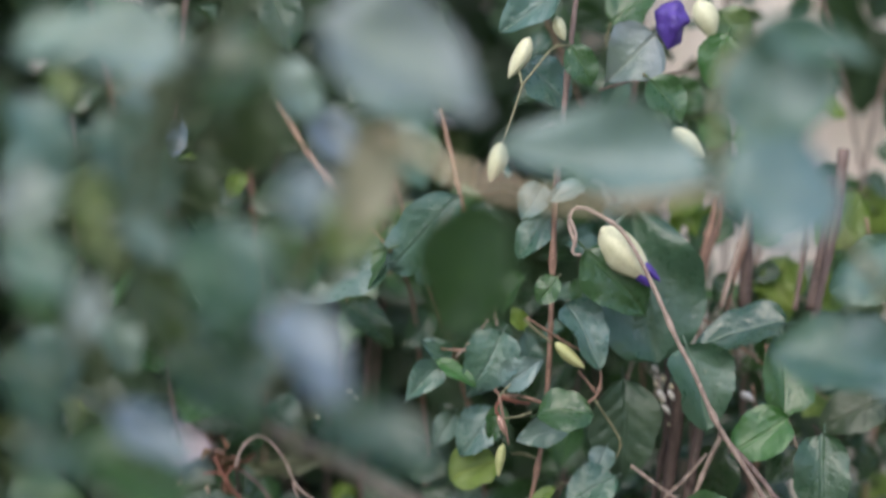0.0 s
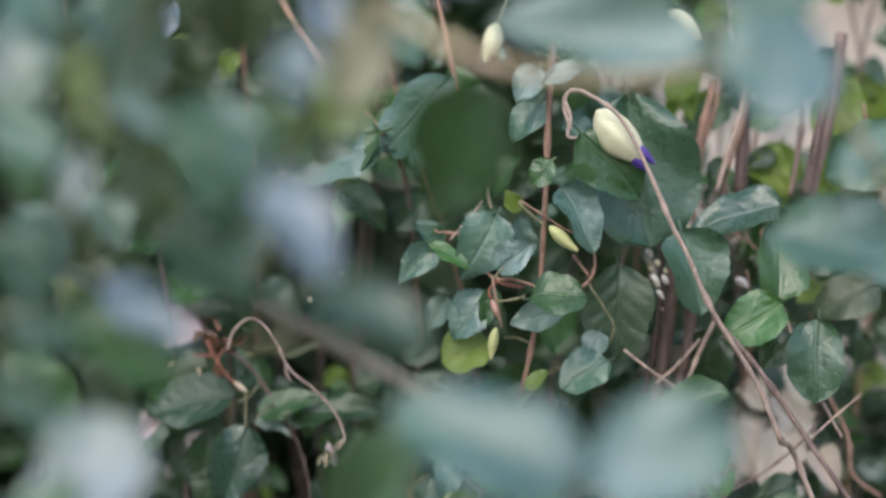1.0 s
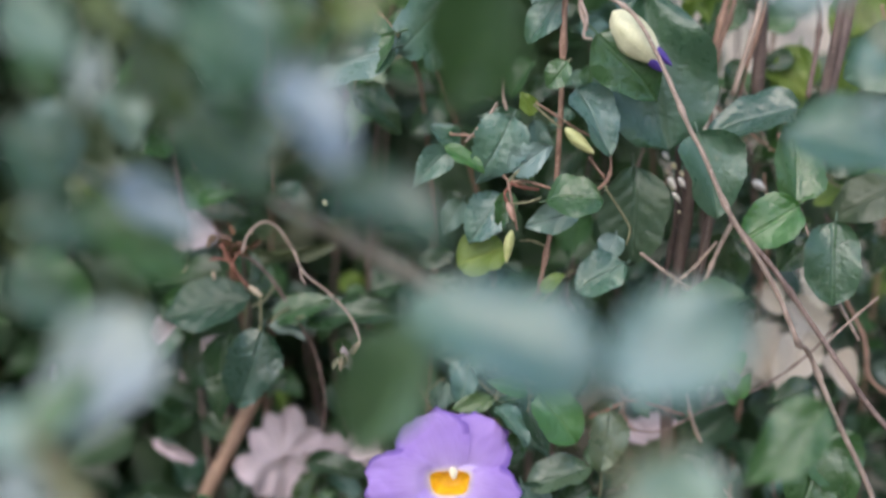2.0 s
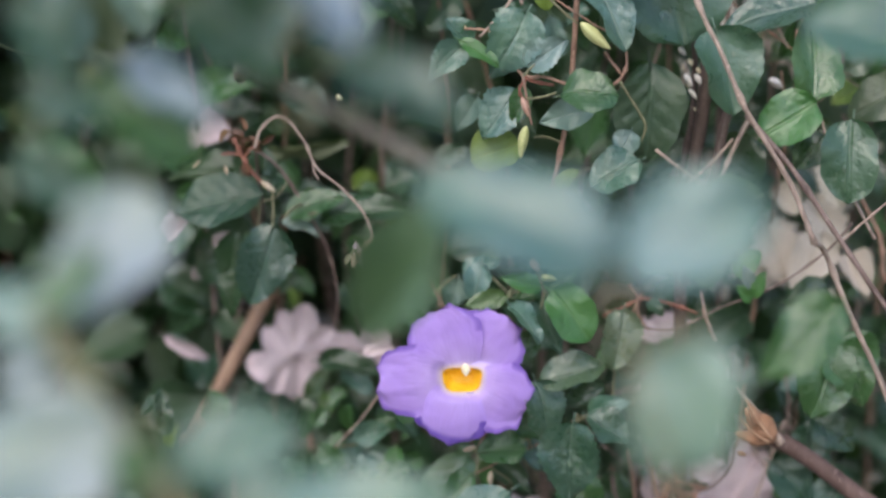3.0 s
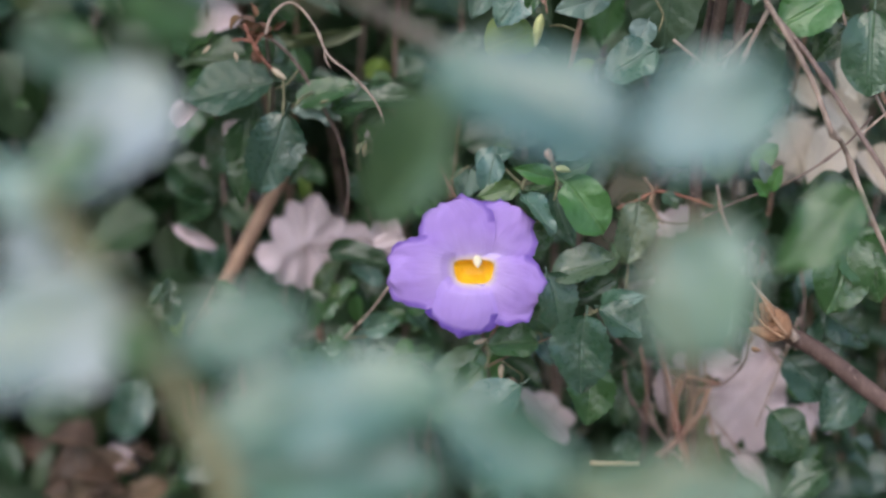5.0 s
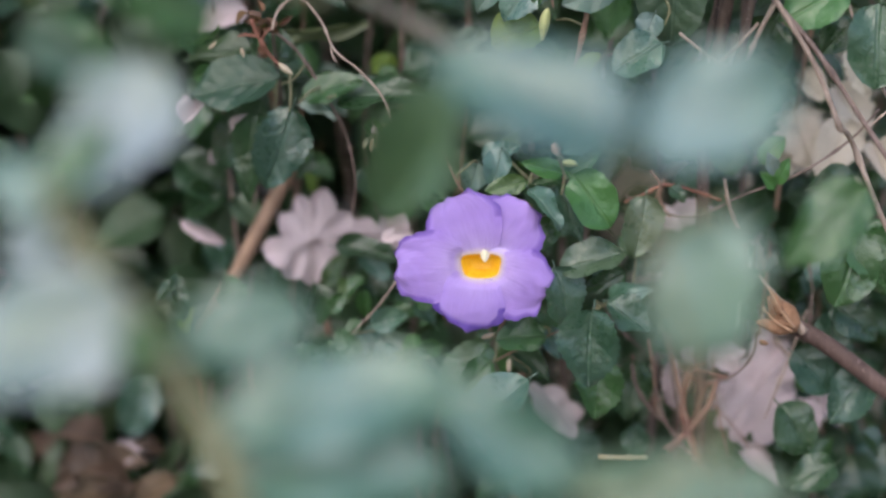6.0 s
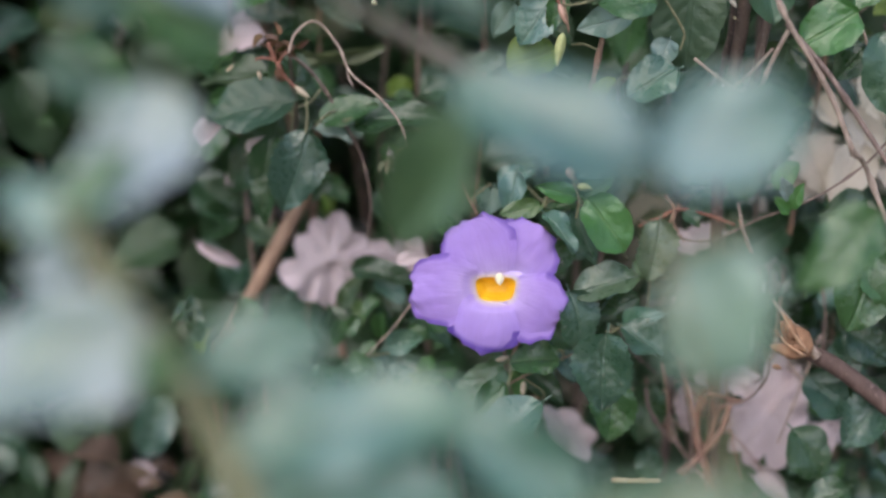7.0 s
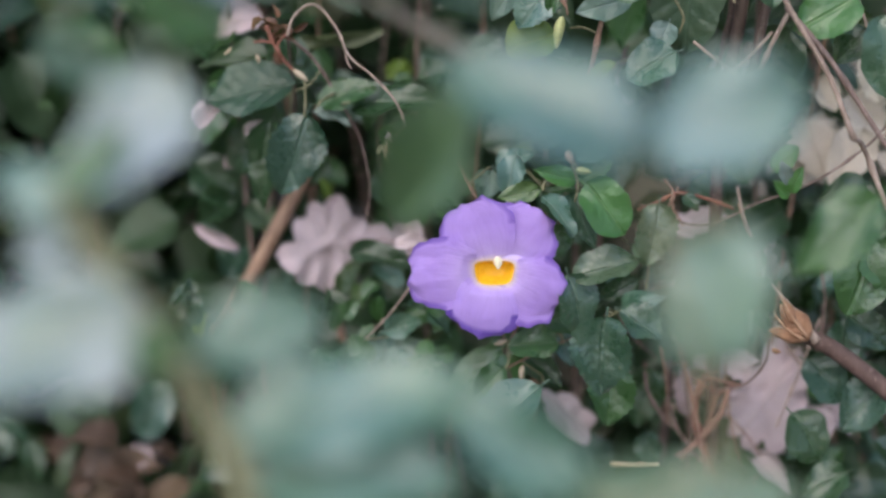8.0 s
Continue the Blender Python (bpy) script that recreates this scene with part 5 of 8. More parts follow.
leaf(broadleaf, (0.1642, 0.0753, 0.6904), (0.1516, 0.0757, 0.6918), 0.0069, -17.3721, "bright", "ovate")
leaf(broadleaf, (0.1324, 0.0996, 0.7440), (0.1259, 0.0982, 0.7320), 0.0104, 20.9927, "bright", "ovate")
leaf(broadleaf, (0.1181, 0.0815, 0.7116), (0.1074, 0.0807, 0.7032), 0.0083, 6.19, "lime", "curled")
pod(broadleaf, (0.0417, 0.0070, 0.7786), (0.0341, 0.0059, 0.7648), 0.0058, "cream", "bract")
pod(broadleaf, (0.0509, 0.0074, 0.7854), (0.0536, 0.0067, 0.7772), 0.0043, "cream", "bract")
pod(broadleaf, (0.0867, -0.0264, 0.7477), (0.0973, -0.0274, 0.7382), 0.0071, "cream", "bract")
pod(broadleaf, (0.1019, 0.0272, 0.7907), (0.1068, 0.0259, 0.7768), 0.0083, "cream", "bract")
pod(broadleaf, (0.0298, -0.0359, 0.7445), (0.0259, -0.0369, 0.7317), 0.0063, "cream", "bract")
pod(broadleaf, (0.0925, 0.0072, 0.7905), (0.0889, 0.0058, 0.7738), 0.0104, "violet", "flower_bud", None, 0.62)
stem(broadleaf, 0.00044, 0.00031, "olive_twig", (0.0384, -0.0044, 0.7626), (0.0340, -0.0153, 0.7516), (0.0296, -0.0261, 0.7417), name="twig")
stem(broadleaf, 0.00052, 0.00039, "grey_twig", (0.0665, 0.0251, 0.7596), (0.0804, 0.0252, 0.7634), (0.0983, 0.0251, 0.7661), name="twig")
leaf(broadleaf, (0.1419, 0.0898, 0.6947), (0.1363, 0.0875, 0.6758), 0.0194, 10, "lime", "round")
leaf(broadleaf, (0.1763, 0.1469, 0.7122), (0.1694, 0.1451, 0.6967), 0.0183, 10, "lime", "round")
leaf(broadleaf, (0.1898, 0.1473, 0.7166), (0.1806, 0.1449, 0.6966), 0.0206, 10, "lime", "round")
leaf(broadleaf, (0.1321, 0.0879, 0.6780), (0.1448, 0.0871, 0.6736), 0.0173, 10, "lime", "round")
leaf(broadleaf, (0.1619, 0.0882, 0.6840), (0.1554, 0.0870, 0.6735), 0.0129, 10, "lime", "round")
leaf(broadleaf, (0.1885, 0.1330, 0.6028), (0.1794, 0.1315, 0.5895), 0.0160, 10, "lime", "round")
leaf(broadleaf, (0.0593, -0.0030, 0.7064), (0.0805, -0.0084, 0.6856), 0.0217, 12, "mid", "broad")
leaf(broadleaf, (0.0768, 0.0180, 0.7191), (0.0861, 0.0122, 0.6646), 0.0412, -4, "fern", "blunt")
leaf(broadleaf, (0.0528, 0.0040, 0.6870), (0.0649, -0.0031, 0.6656), 0.0169, -10, "grey", "ovate")
leaf(broadleaf, (0.1298, 0.0120, 0.6779), (0.0987, 0.0037, 0.6780), 0.0208, 14, "teal", "broad")
leaf(broadleaf, (0.0944, 0.0060, 0.6715), (0.1018, -0.0014, 0.6431), 0.0250, -6, "fern", "ovate")
leaf(broadleaf, (0.1273, 0.0040, 0.6471), (0.1304, 0.0106, 0.6780), 0.0199, 8, "mid", "pointed")
leaf(broadleaf, (0.1278, -0.0030, 0.6473), (0.1086, -0.0085, 0.6359), 0.0191, -8, "bright", "broad")
leaf(broadleaf, (0.1411, 0.0000, 0.6408), (0.1384, -0.0089, 0.6138), 0.0208, 8, "fern", "broad")
leaf(broadleaf, (0.1337, 0.0120, 0.6337), (0.1230, 0.0078, 0.6232), 0.0134, 0, "dark", "ovate")
leaf(broadleaf, (0.1681, 0.0300, 0.6487), (0.1447, 0.0251, 0.6406), 0.0182, 0, "deep", "broad")
leaf(broadleaf, (0.1558, 0.0500, 0.6585), (0.1452, 0.0473, 0.6497), 0.0095, 0, "teal", "ovate")
leaf(broadleaf, (0.1192, 0.0700, 0.7107), (0.1033, 0.0665, 0.7028), 0.0130, 0, "mid", "broad")
leaf(broadleaf, (0.1134, 0.0400, 0.6932), (0.1081, 0.0376, 0.6828), 0.0074, 0, "dark", "ovate")
leaf(broadleaf, (0.0731, 0.0160, 0.6591), (0.0738, 0.0067, 0.6264), 0.0243, 0, "ridged", "broad")
leaf(broadleaf, (0.1104, 0.0300, 0.6312), (0.1019, 0.0258, 0.6127), 0.0195, 0, "dark", "broad")

deadstems = plant("dead_stems", (0.100, 0.120, 0.000), "bundle of dead purple-brown stems in the hedge", "stems")
stem(deadstems, 0.00249, 0.00223, "dead", (0.0945, 0.0251, 0.6627), (0.0928, 0.0274, 0.6382), (0.0890, 0.0295, 0.6115), (0.0862, 0.0315, 0.5845), (0.100, 0.120, -0.01))
stem(deadstems, 0.00199, 0.00150, "dead", (0.1053, 0.0239, 0.6547), (0.1005, 0.0247, 0.6365), (0.0955, 0.0245, 0.6103), name="twig")
stem(deadstems, 0.00112, 0.00107, "dead", (0.0905, 0.0316, 0.6660), (0.0899, 0.0330, 0.6374), (0.0845, 0.0346, 0.6086), name="twig")
stem(deadstems, 0.00091, 0.00065, "pale_twig", (0.1086, 0.0179, 0.6395), (0.1025, 0.0165, 0.6278), (0.0972, 0.0150, 0.6152), name="twig")
stem(deadstems, 0.00058, 0.00045, "pale_twig", (0.0749, 0.0071, 0.6297), (0.0837, 0.0061, 0.6228), (0.0934, 0.0051, 0.6159), name="twig")
stem(deadstems, 0.00059, 0.00046, "pale_twig", (0.1026, 0.0170, 0.6317), (0.0936, 0.0159, 0.6220), (0.0866, 0.0153, 0.6161), name="twig")
stem(deadstems, 0.00045, 0.00065, "pale_twig", (0.1299, 0.0081, 0.6447), (0.1350, 0.0061, 0.6291), (0.1423, 0.0040, 0.6135), (0.1499, 0.0021, 0.5989), name="twig")
stem(deadstems, 0.00045, 0.00032, "pale_twig", (0.1374, -0.0028, 0.5986), (0.1452, -0.0020, 0.6057), (0.1560, -0.0011, 0.6147), name="twig")
stem(deadstems, 0.00082, 0.00068, "twig", (0.1526, 0.0534, 0.6064), (0.1607, 0.0512, 0.5899), (0.1626, 0.0493, 0.5755), (0.1728, 0.0481, 0.5672), name="twig")
stem(deadstems, 0.00045, 0.00033, "grey_twig", (0.1444, 0.0156, 0.6022), (0.1354, 0.0172, 0.5916), (0.1185, 0.0182, 0.5795), (0.0995, 0.0202, 0.5714), (0.0803, 0.0221, 0.5628), (0.0588, 0.0274, 0.5696), name="twig")
stem(deadstems, 0.00053, 0.00040, "twig", (0.0735, 0.0388, 0.5734), (0.0715, 0.0372, 0.5666), (0.0755, 0.0357, 0.5598), name="twig")
stem(deadstems, 0.00052, 0.00039, "pale_twig", (0.0924, 0.0195, 0.5775), (0.0944, 0.0173, 0.5679), (0.0974, 0.0155, 0.5603), name="twig")
pod(deadstems, (0.0876, 0.0257, 0.6587), (0.0890, 0.0254, 0.6563), 0.0016, "stigma", "seed_head")
pod(deadstems, (0.0853, 0.0254, 0.6563), (0.0863, 0.0252, 0.6547), 0.0010, "stigma", "seed_head")
pod(deadstems, (0.0906, 0.0253, 0.6557), (0.0918, 0.0250, 0.6537), 0.0013, "stigma", "seed_head")
pod(deadstems, (0.0871, 0.0246, 0.6504), (0.0880, 0.0244, 0.6488), 0.0010, "stigma", "seed_head")
pod(deadstems, (0.0924, 0.0256, 0.6588), (0.0931, 0.0255, 0.6576), 0.0008, "stigma", "seed_head")
pod(deadstems, (0.0895, 0.0235, 0.6419), (0.0902, 0.0234, 0.6407), 0.0008, "stigma", "seed_head")
stem(deadstems, 0.00069, 0.00049, "pale_twig", (0.0965, 0.0810, 0.6632), (0.0905, 0.0785, 0.6425), (0.0842, 0.0760, 0.6219), name="twig")
stem(deadstems, 0.00055, 0.00038, "twig", (0.0946, 0.0468, 0.6838), (0.1133, 0.0448, 0.6698), (0.1314, 0.0427, 0.6558), name="twig")
stem(deadstems, 0.00055, 0.00038, "grey_twig", (0.1663, 0.0597, 0.6644), (0.1776, 0.0578, 0.6504), (0.1890, 0.0559, 0.6364), name="twig")
stem(deadstems, 0.00065, 0.00045, "twig", (0.1273, 0.0411, 0.6671), (0.1286, 0.0385, 0.6463), (0.1302, 0.0358, 0.6255), name="twig")
stem(deadstems, 0.00043, 0.00030, "twig", (0.1251, 0.0855, 0.6770), (0.1207, 0.0835, 0.6606), (0.1160, 0.0815, 0.6442), name="twig")
stem(deadstems, 0.00075, 0.00053, "pale_twig", (0.0888, 0.0925, 0.7145), (0.0904, 0.0897, 0.6927), (0.0968, 0.0869, 0.6708), name="twig")
stem(deadstems, 0.00046, 0.00032, "grey_twig", (0.0861, 0.0680, 0.6784), (0.0813, 0.0656, 0.6592), (0.0746, 0.0633, 0.6400), name="twig")
stem(deadstems, 0.00041, 0.00029, "pale_twig", (0.1113, 0.0447, 0.6915), (0.1176, 0.0426, 0.6759), (0.1241, 0.0406, 0.6603), name="twig")
stem(deadstems, 0.00059, 0.00041, "grey_twig", (0.1476, 0.0634, 0.6339), (0.1539, 0.0620, 0.6238), (0.1582, 0.0607, 0.6137), name="twig")
stem(deadstems, 0.00072, 0.00051, "pale_twig", (0.1310, 0.0560, 0.6726), (0.1346, 0.0543, 0.6588), (0.1356, 0.0525, 0.6451), name="twig")
stem(deadstems, 0.00055, 0.00038, "twig", (0.1648, 0.0500, 0.7114), (0.1672, 0.0483, 0.6981), (0.1705, 0.0466, 0.6848), name="twig")
stem(deadstems, 0.00074, 0.00052, "grey_twig", (0.1440, 0.0656, 0.6425), (0.1243, 0.0641, 0.6285), (0.0991, 0.0628, 0.6147), name="twig")
stem(deadstems, 0.00044, 0.00031, "pale_twig", (0.1285, 0.0844, 0.6958), (0.1303, 0.0825, 0.6806), (0.1334, 0.0805, 0.6654), name="twig")
stem(deadstems, 0.00054, 0.00038, "twig", (0.1224, 0.0438, 0.6521), (0.1235, 0.0423, 0.6402), (0.1218, 0.0409, 0.6284), name="twig")
stem(deadstems, 0.00042, 0.00029, "pale_twig", (0.1586, 0.0440, 0.6713), (0.1655, 0.0423, 0.6589), (0.1681, 0.0407, 0.6465), name="twig")
stem(deadstems, 0.00070, 0.00049, "pale_twig", (0.1321, 0.0839, 0.6583), (0.1372, 0.0823, 0.6464), (0.1361, 0.0808, 0.6346), name="twig")
stem(deadstems, 0.00053, 0.00032, "pale_twig", (0.1255, 0.0398, 0.5250), (0.1180, 0.0353, 0.5060), (0.1101, 0.0308, 0.4869), name="twig")
stem(deadstems, 0.00057, 0.00034, "pale_twig", (0.0531, 0.0662, 0.5012), (0.0716, 0.0635, 0.4881), (0.0892, 0.0607, 0.4750), name="twig")
stem(deadstems, 0.00039, 0.00023, "twig", (0.0925, 0.0471, 0.5069), (0.0943, 0.0428, 0.4883), (0.0983, 0.0386, 0.4698), name="twig")
stem(deadstems, 0.00038, 0.00023, "grey_twig", (0.0537, 0.0569, 0.5232), (0.0587, 0.0550, 0.5148), (0.0680, 0.0532, 0.5064), name="twig")
stem(deadstems, 0.00041, 0.00025, "twig", (0.0916, 0.0585, 0.4869), (0.1052, 0.0553, 0.4723), (0.1112, 0.0520, 0.4578), name="twig")
stem(deadstems, 0.00048, 0.00029, "grey_twig", (0.1129, 0.0709, 0.5152), (0.1342, 0.0709, 0.5140), (0.1521, 0.0709, 0.5129), name="twig")
stem(deadstems, 0.00044, 0.00026, "grey_twig", (0.1239, 0.0409, 0.5492), (0.1267, 0.0368, 0.5313), (0.1234, 0.0326, 0.5134), name="twig")
stem(deadstems, 0.00051, 0.00031, "pale_twig", (0.0670, 0.0536, 0.5014), (0.0749, 0.0493, 0.4823), (0.0897, 0.0451, 0.4632), name="twig")
stem(deadstems, 0.00058, 0.00035, "pale_twig", (0.1108, 0.0561, 0.5188), (0.1212, 0.0526, 0.5033), (0.1323, 0.0492, 0.4878), name="twig")
stem(deadstems, 0.00056, 0.00034, "twig", (0.0697, 0.0490, 0.5117), (0.0716, 0.0459, 0.4985), (0.0720, 0.0429, 0.4852), name="twig")
stem(deadstems, 0.00067, 0.00040, "pale_twig", (0.1168, 0.0607, 0.5079), (0.1313, 0.0578, 0.4945), (0.1466, 0.0549, 0.4810), name="twig")
stem(deadstems, 0.00036, 0.00021, "twig", (0.0947, 0.0517, 0.5191), (0.0899, 0.0486, 0.5061), (0.0834, 0.0455, 0.4932), name="twig")
stem(deadstems, 0.00068, 0.00058, "rust_twig", (0.0584, 0.0240, 0.5680), (0.0653, 0.0240, 0.5708), (0.0721, 0.0240, 0.5741), (0.0810, 0.0240, 0.5725), (0.0919, 0.0240, 0.5685), name="twig")
stem(deadstems, 0.00048, 0.00039, "twig", (0.0671, 0.0220, 0.5797), (0.0704, 0.0220, 0.5743), (0.0678, 0.0220, 0.5676), name="twig")
stem(deadstems, 0.00077, 0.00048, "stick", (0.0934, 0.0200, 0.5714), (0.0951, 0.0200, 0.5654), (0.0973, 0.0200, 0.5594), name="twig")
stem(deadstems, 0.00251, 0.00251, "dead", (0.1227, 0.0500, 0.7211), (0.1218, 0.0500, 0.7028), (0.1205, 0.0500, 0.6784), name="twig")
stem(deadstems, 0.00116, 0.00135, "twig", (0.1092, 0.0360, 0.7216), (0.1072, 0.0360, 0.7120), (0.1037, 0.0360, 0.6981), (0.1029, 0.0360, 0.6820), name="twig")
stem(deadstems, 0.00097, 0.00097, "pale_twig", (0.1220, 0.0340, 0.7229), (0.1181, 0.0340, 0.7081), (0.1138, 0.0340, 0.6941), (0.1099, 0.0340, 0.6810), name="twig")
stem(deadstems, 0.00155, 0.00193, "dead", (0.1494, 0.0360, 0.7275), (0.1484, 0.0360, 0.7136), (0.1453, 0.0360, 0.6956), (0.1423, 0.0360, 0.6796), name="twig")
stem(deadstems, 0.00097, 0.00097, "grey_twig", (0.1393, 0.0420, 0.7193), (0.1414, 0.0420, 0.7072), (0.1399, 0.0420, 0.6931), (0.1376, 0.0420, 0.6790), name="twig")
stem(deadstems, 0.00135, 0.00135, "dead", (0.1021, 0.0200, 0.6479), (0.0996, 0.0200, 0.6339), (0.0973, 0.0200, 0.6199), name="twig")
pod(deadstems, (0.0839, 0.0220, 0.6630), (0.0863, 0.0220, 0.6602), 0.0019, "petal_white", "pale_speck")
pod(deadstems, (0.0859, 0.0220, 0.6538), (0.0887, 0.0220, 0.6494), 0.0022, "petal_white", "pale_speck")
pod(deadstems, (0.0895, 0.0220, 0.6538), (0.0918, 0.0220, 0.6501), 0.0019, "petal_white", "pale_speck")
pod(deadstems, (0.0875, 0.0220, 0.6486), (0.0903, 0.0220, 0.6450), 0.0016, "petal_white", "pale_speck")
pod(deadstems, (0.1177, 0.0400, 0.6498), (0.1225, 0.0400, 0.6464), 0.0029, "petal_white", "pale_speck")

cutbranch = plant("broken_branch", (0.260, 0.050, 0.000), "broken brown branch with a frayed orange end", "branch")
stem(cutbranch, 0.00284, 0.00356, "torn_bark", (0.1105, 0.0087, 0.5299), (0.1254, 0.0105, 0.5223), (0.1453, 0.0107, 0.5071), (0.1681, 0.0098, 0.4869), (0.300, 0.050, -0.01))
stem(cutbranch, 0.00046, 0.00033, "grey_twig", (0.1046, 0.0174, 0.5234), (0.1040, 0.0188, 0.5148), (0.0971, 0.0201, 0.5061), (0.0878, 0.0227, 0.5032), name="twig")
stem(cutbranch, 0.00174, 0.00039, "pale_twig", (0.1198, 0.0060, 0.5258), (0.1135, 0.0060, 0.5338), (0.1080, 0.0060, 0.5406), (0.1036, 0.0060, 0.5462), name="splinter")
stem(cutbranch, 0.00116, 0.00058, "splint", (0.1146, 0.0000, 0.5294), (0.1105, 0.0000, 0.5362), (0.1081, 0.0000, 0.5394), name="splinter")
pod(cutbranch, (0.1097, -0.0020, 0.5319), (0.1151, -0.0020, 0.5299), 0.0023, "splint_pod", "wood_chip")
pod(cutbranch, (0.1040, 0.0040, 0.5234), (0.1076, 0.0040, 0.5222), 0.0019, "splint_pod", "wood_chip")
pod(cutbranch, (0.1169, 0.0040, 0.5268), (0.1064, 0.0040, 0.5392), 0.0087, "splint_pod", "torn_wood", None, 0.35)
pod(cutbranch, (0.1140, 0.0000, 0.5274), (0.1023, 0.0000, 0.5314), 0.0049, "splint_pod", "torn_wood", None, 0.3)
pod(cutbranch, (0.1105, -0.0020, 0.5340), (0.1067, -0.0020, 0.5431), 0.0037, "splint_pod", "torn_wood", None, 0.25)
stem(cutbranch, 0.00060, 0.00025, "splint", (0.1150, -0.0040, 0.5301), (0.1101, -0.0040, 0.5365), (0.1057, -0.0040, 0.5444), name="splinter")
stem(cutbranch, 0.00060, 0.00025, "splint", (0.1144, -0.0030, 0.5286), (0.1081, -0.0030, 0.5326), (0.1037, -0.0030, 0.5378), name="splinter")

drytwigs = plant("dry_twigs", (0.110, 0.080, 0.000), "clump of thin dry orange-brown twigs", "twigs")
stem(drytwigs, 0.00054, 0.00034, "grey_twig", (0.0753, 0.0459, 0.5155), (0.0785, 0.0418, 0.4976), (0.0800, 0.0386, 0.4837), (0.0787, 0.0353, 0.4697), name="twig")
stem(drytwigs, 0.00047, 0.00027, "umber_twig", (0.0852, 0.0394, 0.5089), (0.0877, 0.0358, 0.4931), (0.0843, 0.0325, 0.4792), name="twig")
stem(drytwigs, 0.00047, 0.00027, "grey_twig", (0.0714, 0.0413, 0.4956), (0.0766, 0.0381, 0.4817), (0.0838, 0.0359, 0.4717), name="twig")
stem(drytwigs, 0.00067, 0.00047, "umber_twig", (0.0770, 0.0345, 0.5103), (0.0803, 0.0309, 0.4945), (0.0839, 0.0268, 0.4768), (0.0850, 0.0227, 0.4590), (0.110, 0.080, -0.01))
stem(drytwigs, 0.00053, 0.00033, "umber_twig", (0.0888, 0.0339, 0.5073), (0.0827, 0.0332, 0.5044), (0.0798, 0.0299, 0.4906), (0.0829, 0.0272, 0.4787), name="twig")
stem(drytwigs, 0.00074, 0.00047, "umber_twig", (0.0959, 0.0425, 0.4996), (0.0898, 0.0415, 0.4956), (0.0837, 0.0382, 0.4817), (0.0745, 0.0362, 0.4737), name="twig")
stem(drytwigs, 0.00040, 0.00027, "umber_twig", (0.0797, 0.0334, 0.5053), (0.0868, 0.0323, 0.5004), (0.0949, 0.0329, 0.5024), name="twig")
stem(drytwigs, 0.00041, 0.00028, "umber_twig", (0.0645, 0.0632, 0.5022), (0.0687, 0.0604, 0.4899), (0.0771, 0.0577, 0.4777), name="twig")
stem(drytwigs, 0.00052, 0.00039, "pale_twig", (-0.0203, 0.0063, 0.4831), (-0.0169, 0.0047, 0.4759), (-0.0129, 0.0027, 0.4673), name="twig")
stem(drytwigs, 0.00097, 0.00116, "rust_twig", (0.0826, 0.0340, 0.5033), (0.0814, 0.0340, 0.4908), (0.0852, 0.0340, 0.4770), (0.0884, 0.0340, 0.4663), name="twig")
stem(drytwigs, 0.00097, 0.00135, "umber_twig", (0.0927, 0.0300, 0.5016), (0.0894, 0.0300, 0.4914), (0.0827, 0.0300, 0.4829), (0.0758, 0.0300, 0.4750), name="twig")
stem(drytwigs, 0.00058, 0.00058, "umber_twig", (0.0819, 0.0300, 0.4984), (0.0846, 0.0300, 0.5053), (0.0907, 0.0300, 0.5041), (0.0967, 0.0300, 0.5029), name="twig")
stem(drytwigs, 0.00174, 0.00174, "dead", (0.0748, 0.0700, 0.5008), (0.0735, 0.0700, 0.4832), (0.0723, 0.0700, 0.4588), name="twig")
stem(drytwigs, 0.00077, 0.00058, "grey_twig", (0.0634, 0.0450, 0.5034), (0.0652, 0.0450, 0.4949), (0.0712, 0.0450, 0.4853), (0.0758, 0.0450, 0.4817), name="twig")
stem(drytwigs, 0.00097, 0.00077, "straw_twig", (0.0498, 0.0120, 0.4788), (0.0574, 0.0120, 0.4784), (0.0670, 0.0120, 0.4785), name="twig")

hookvine = plant("hooked_vine", (-0.060, 0.080, 0.000), "dry hooked tendril above dark ribbed leaves", "vine")
stem(hookvine, 0.00029, 0.00055, "pale_twig", (-0.0278, 0.0157, 0.5905), (-0.0250, 0.0175, 0.5956), (-0.0225, 0.0186, 0.5979), (-0.0260, 0.0211, 0.6064), (-0.0339, 0.0235, 0.6148), (-0.0421, 0.0255, 0.6214), (-0.0467, 0.0282, 0.6308), (-0.0546, 0.0305, 0.6387), (-0.0615, 0.0300, 0.6344), (-0.0638, 0.0290, 0.6277))
stem(hookvine, 0.00059, 0.00027, "grey_twig", (-0.0653, 0.0440, 0.6261), (-0.0558, 0.0455, 0.6173), (-0.0459, 0.0453, 0.6011), (-0.0400, 0.0462, 0.5898), (-0.0370, 0.0468, 0.5774), (-0.0361, 0.0482, 0.5688), (-0.0376, 0.0493, 0.5586))
stem(hookvine, 0.00059, 0.00072, "grey_twig", (-0.0642, 0.0388, 0.6256), (-0.0648, 0.0587, 0.6121), (-0.0653, 0.0772, 0.5924), (-0.0754, 0.0930, 0.5615), (-0.0791, 0.1017, 0.4996), (-0.060, 0.080, -0.01))
stem(hookvine, 0.00039, 0.00026, "pale_twig", (-0.0432, 0.0230, 0.6227), (-0.0426, 0.0223, 0.6199), (-0.0412, 0.0218, 0.6176), name="twig")
leaf(hookvine, (-0.0296, -0.0006, 0.5955), (-0.0316, -0.0010, 0.5917), 0.0018, 0, "straw", "curled", "husk")
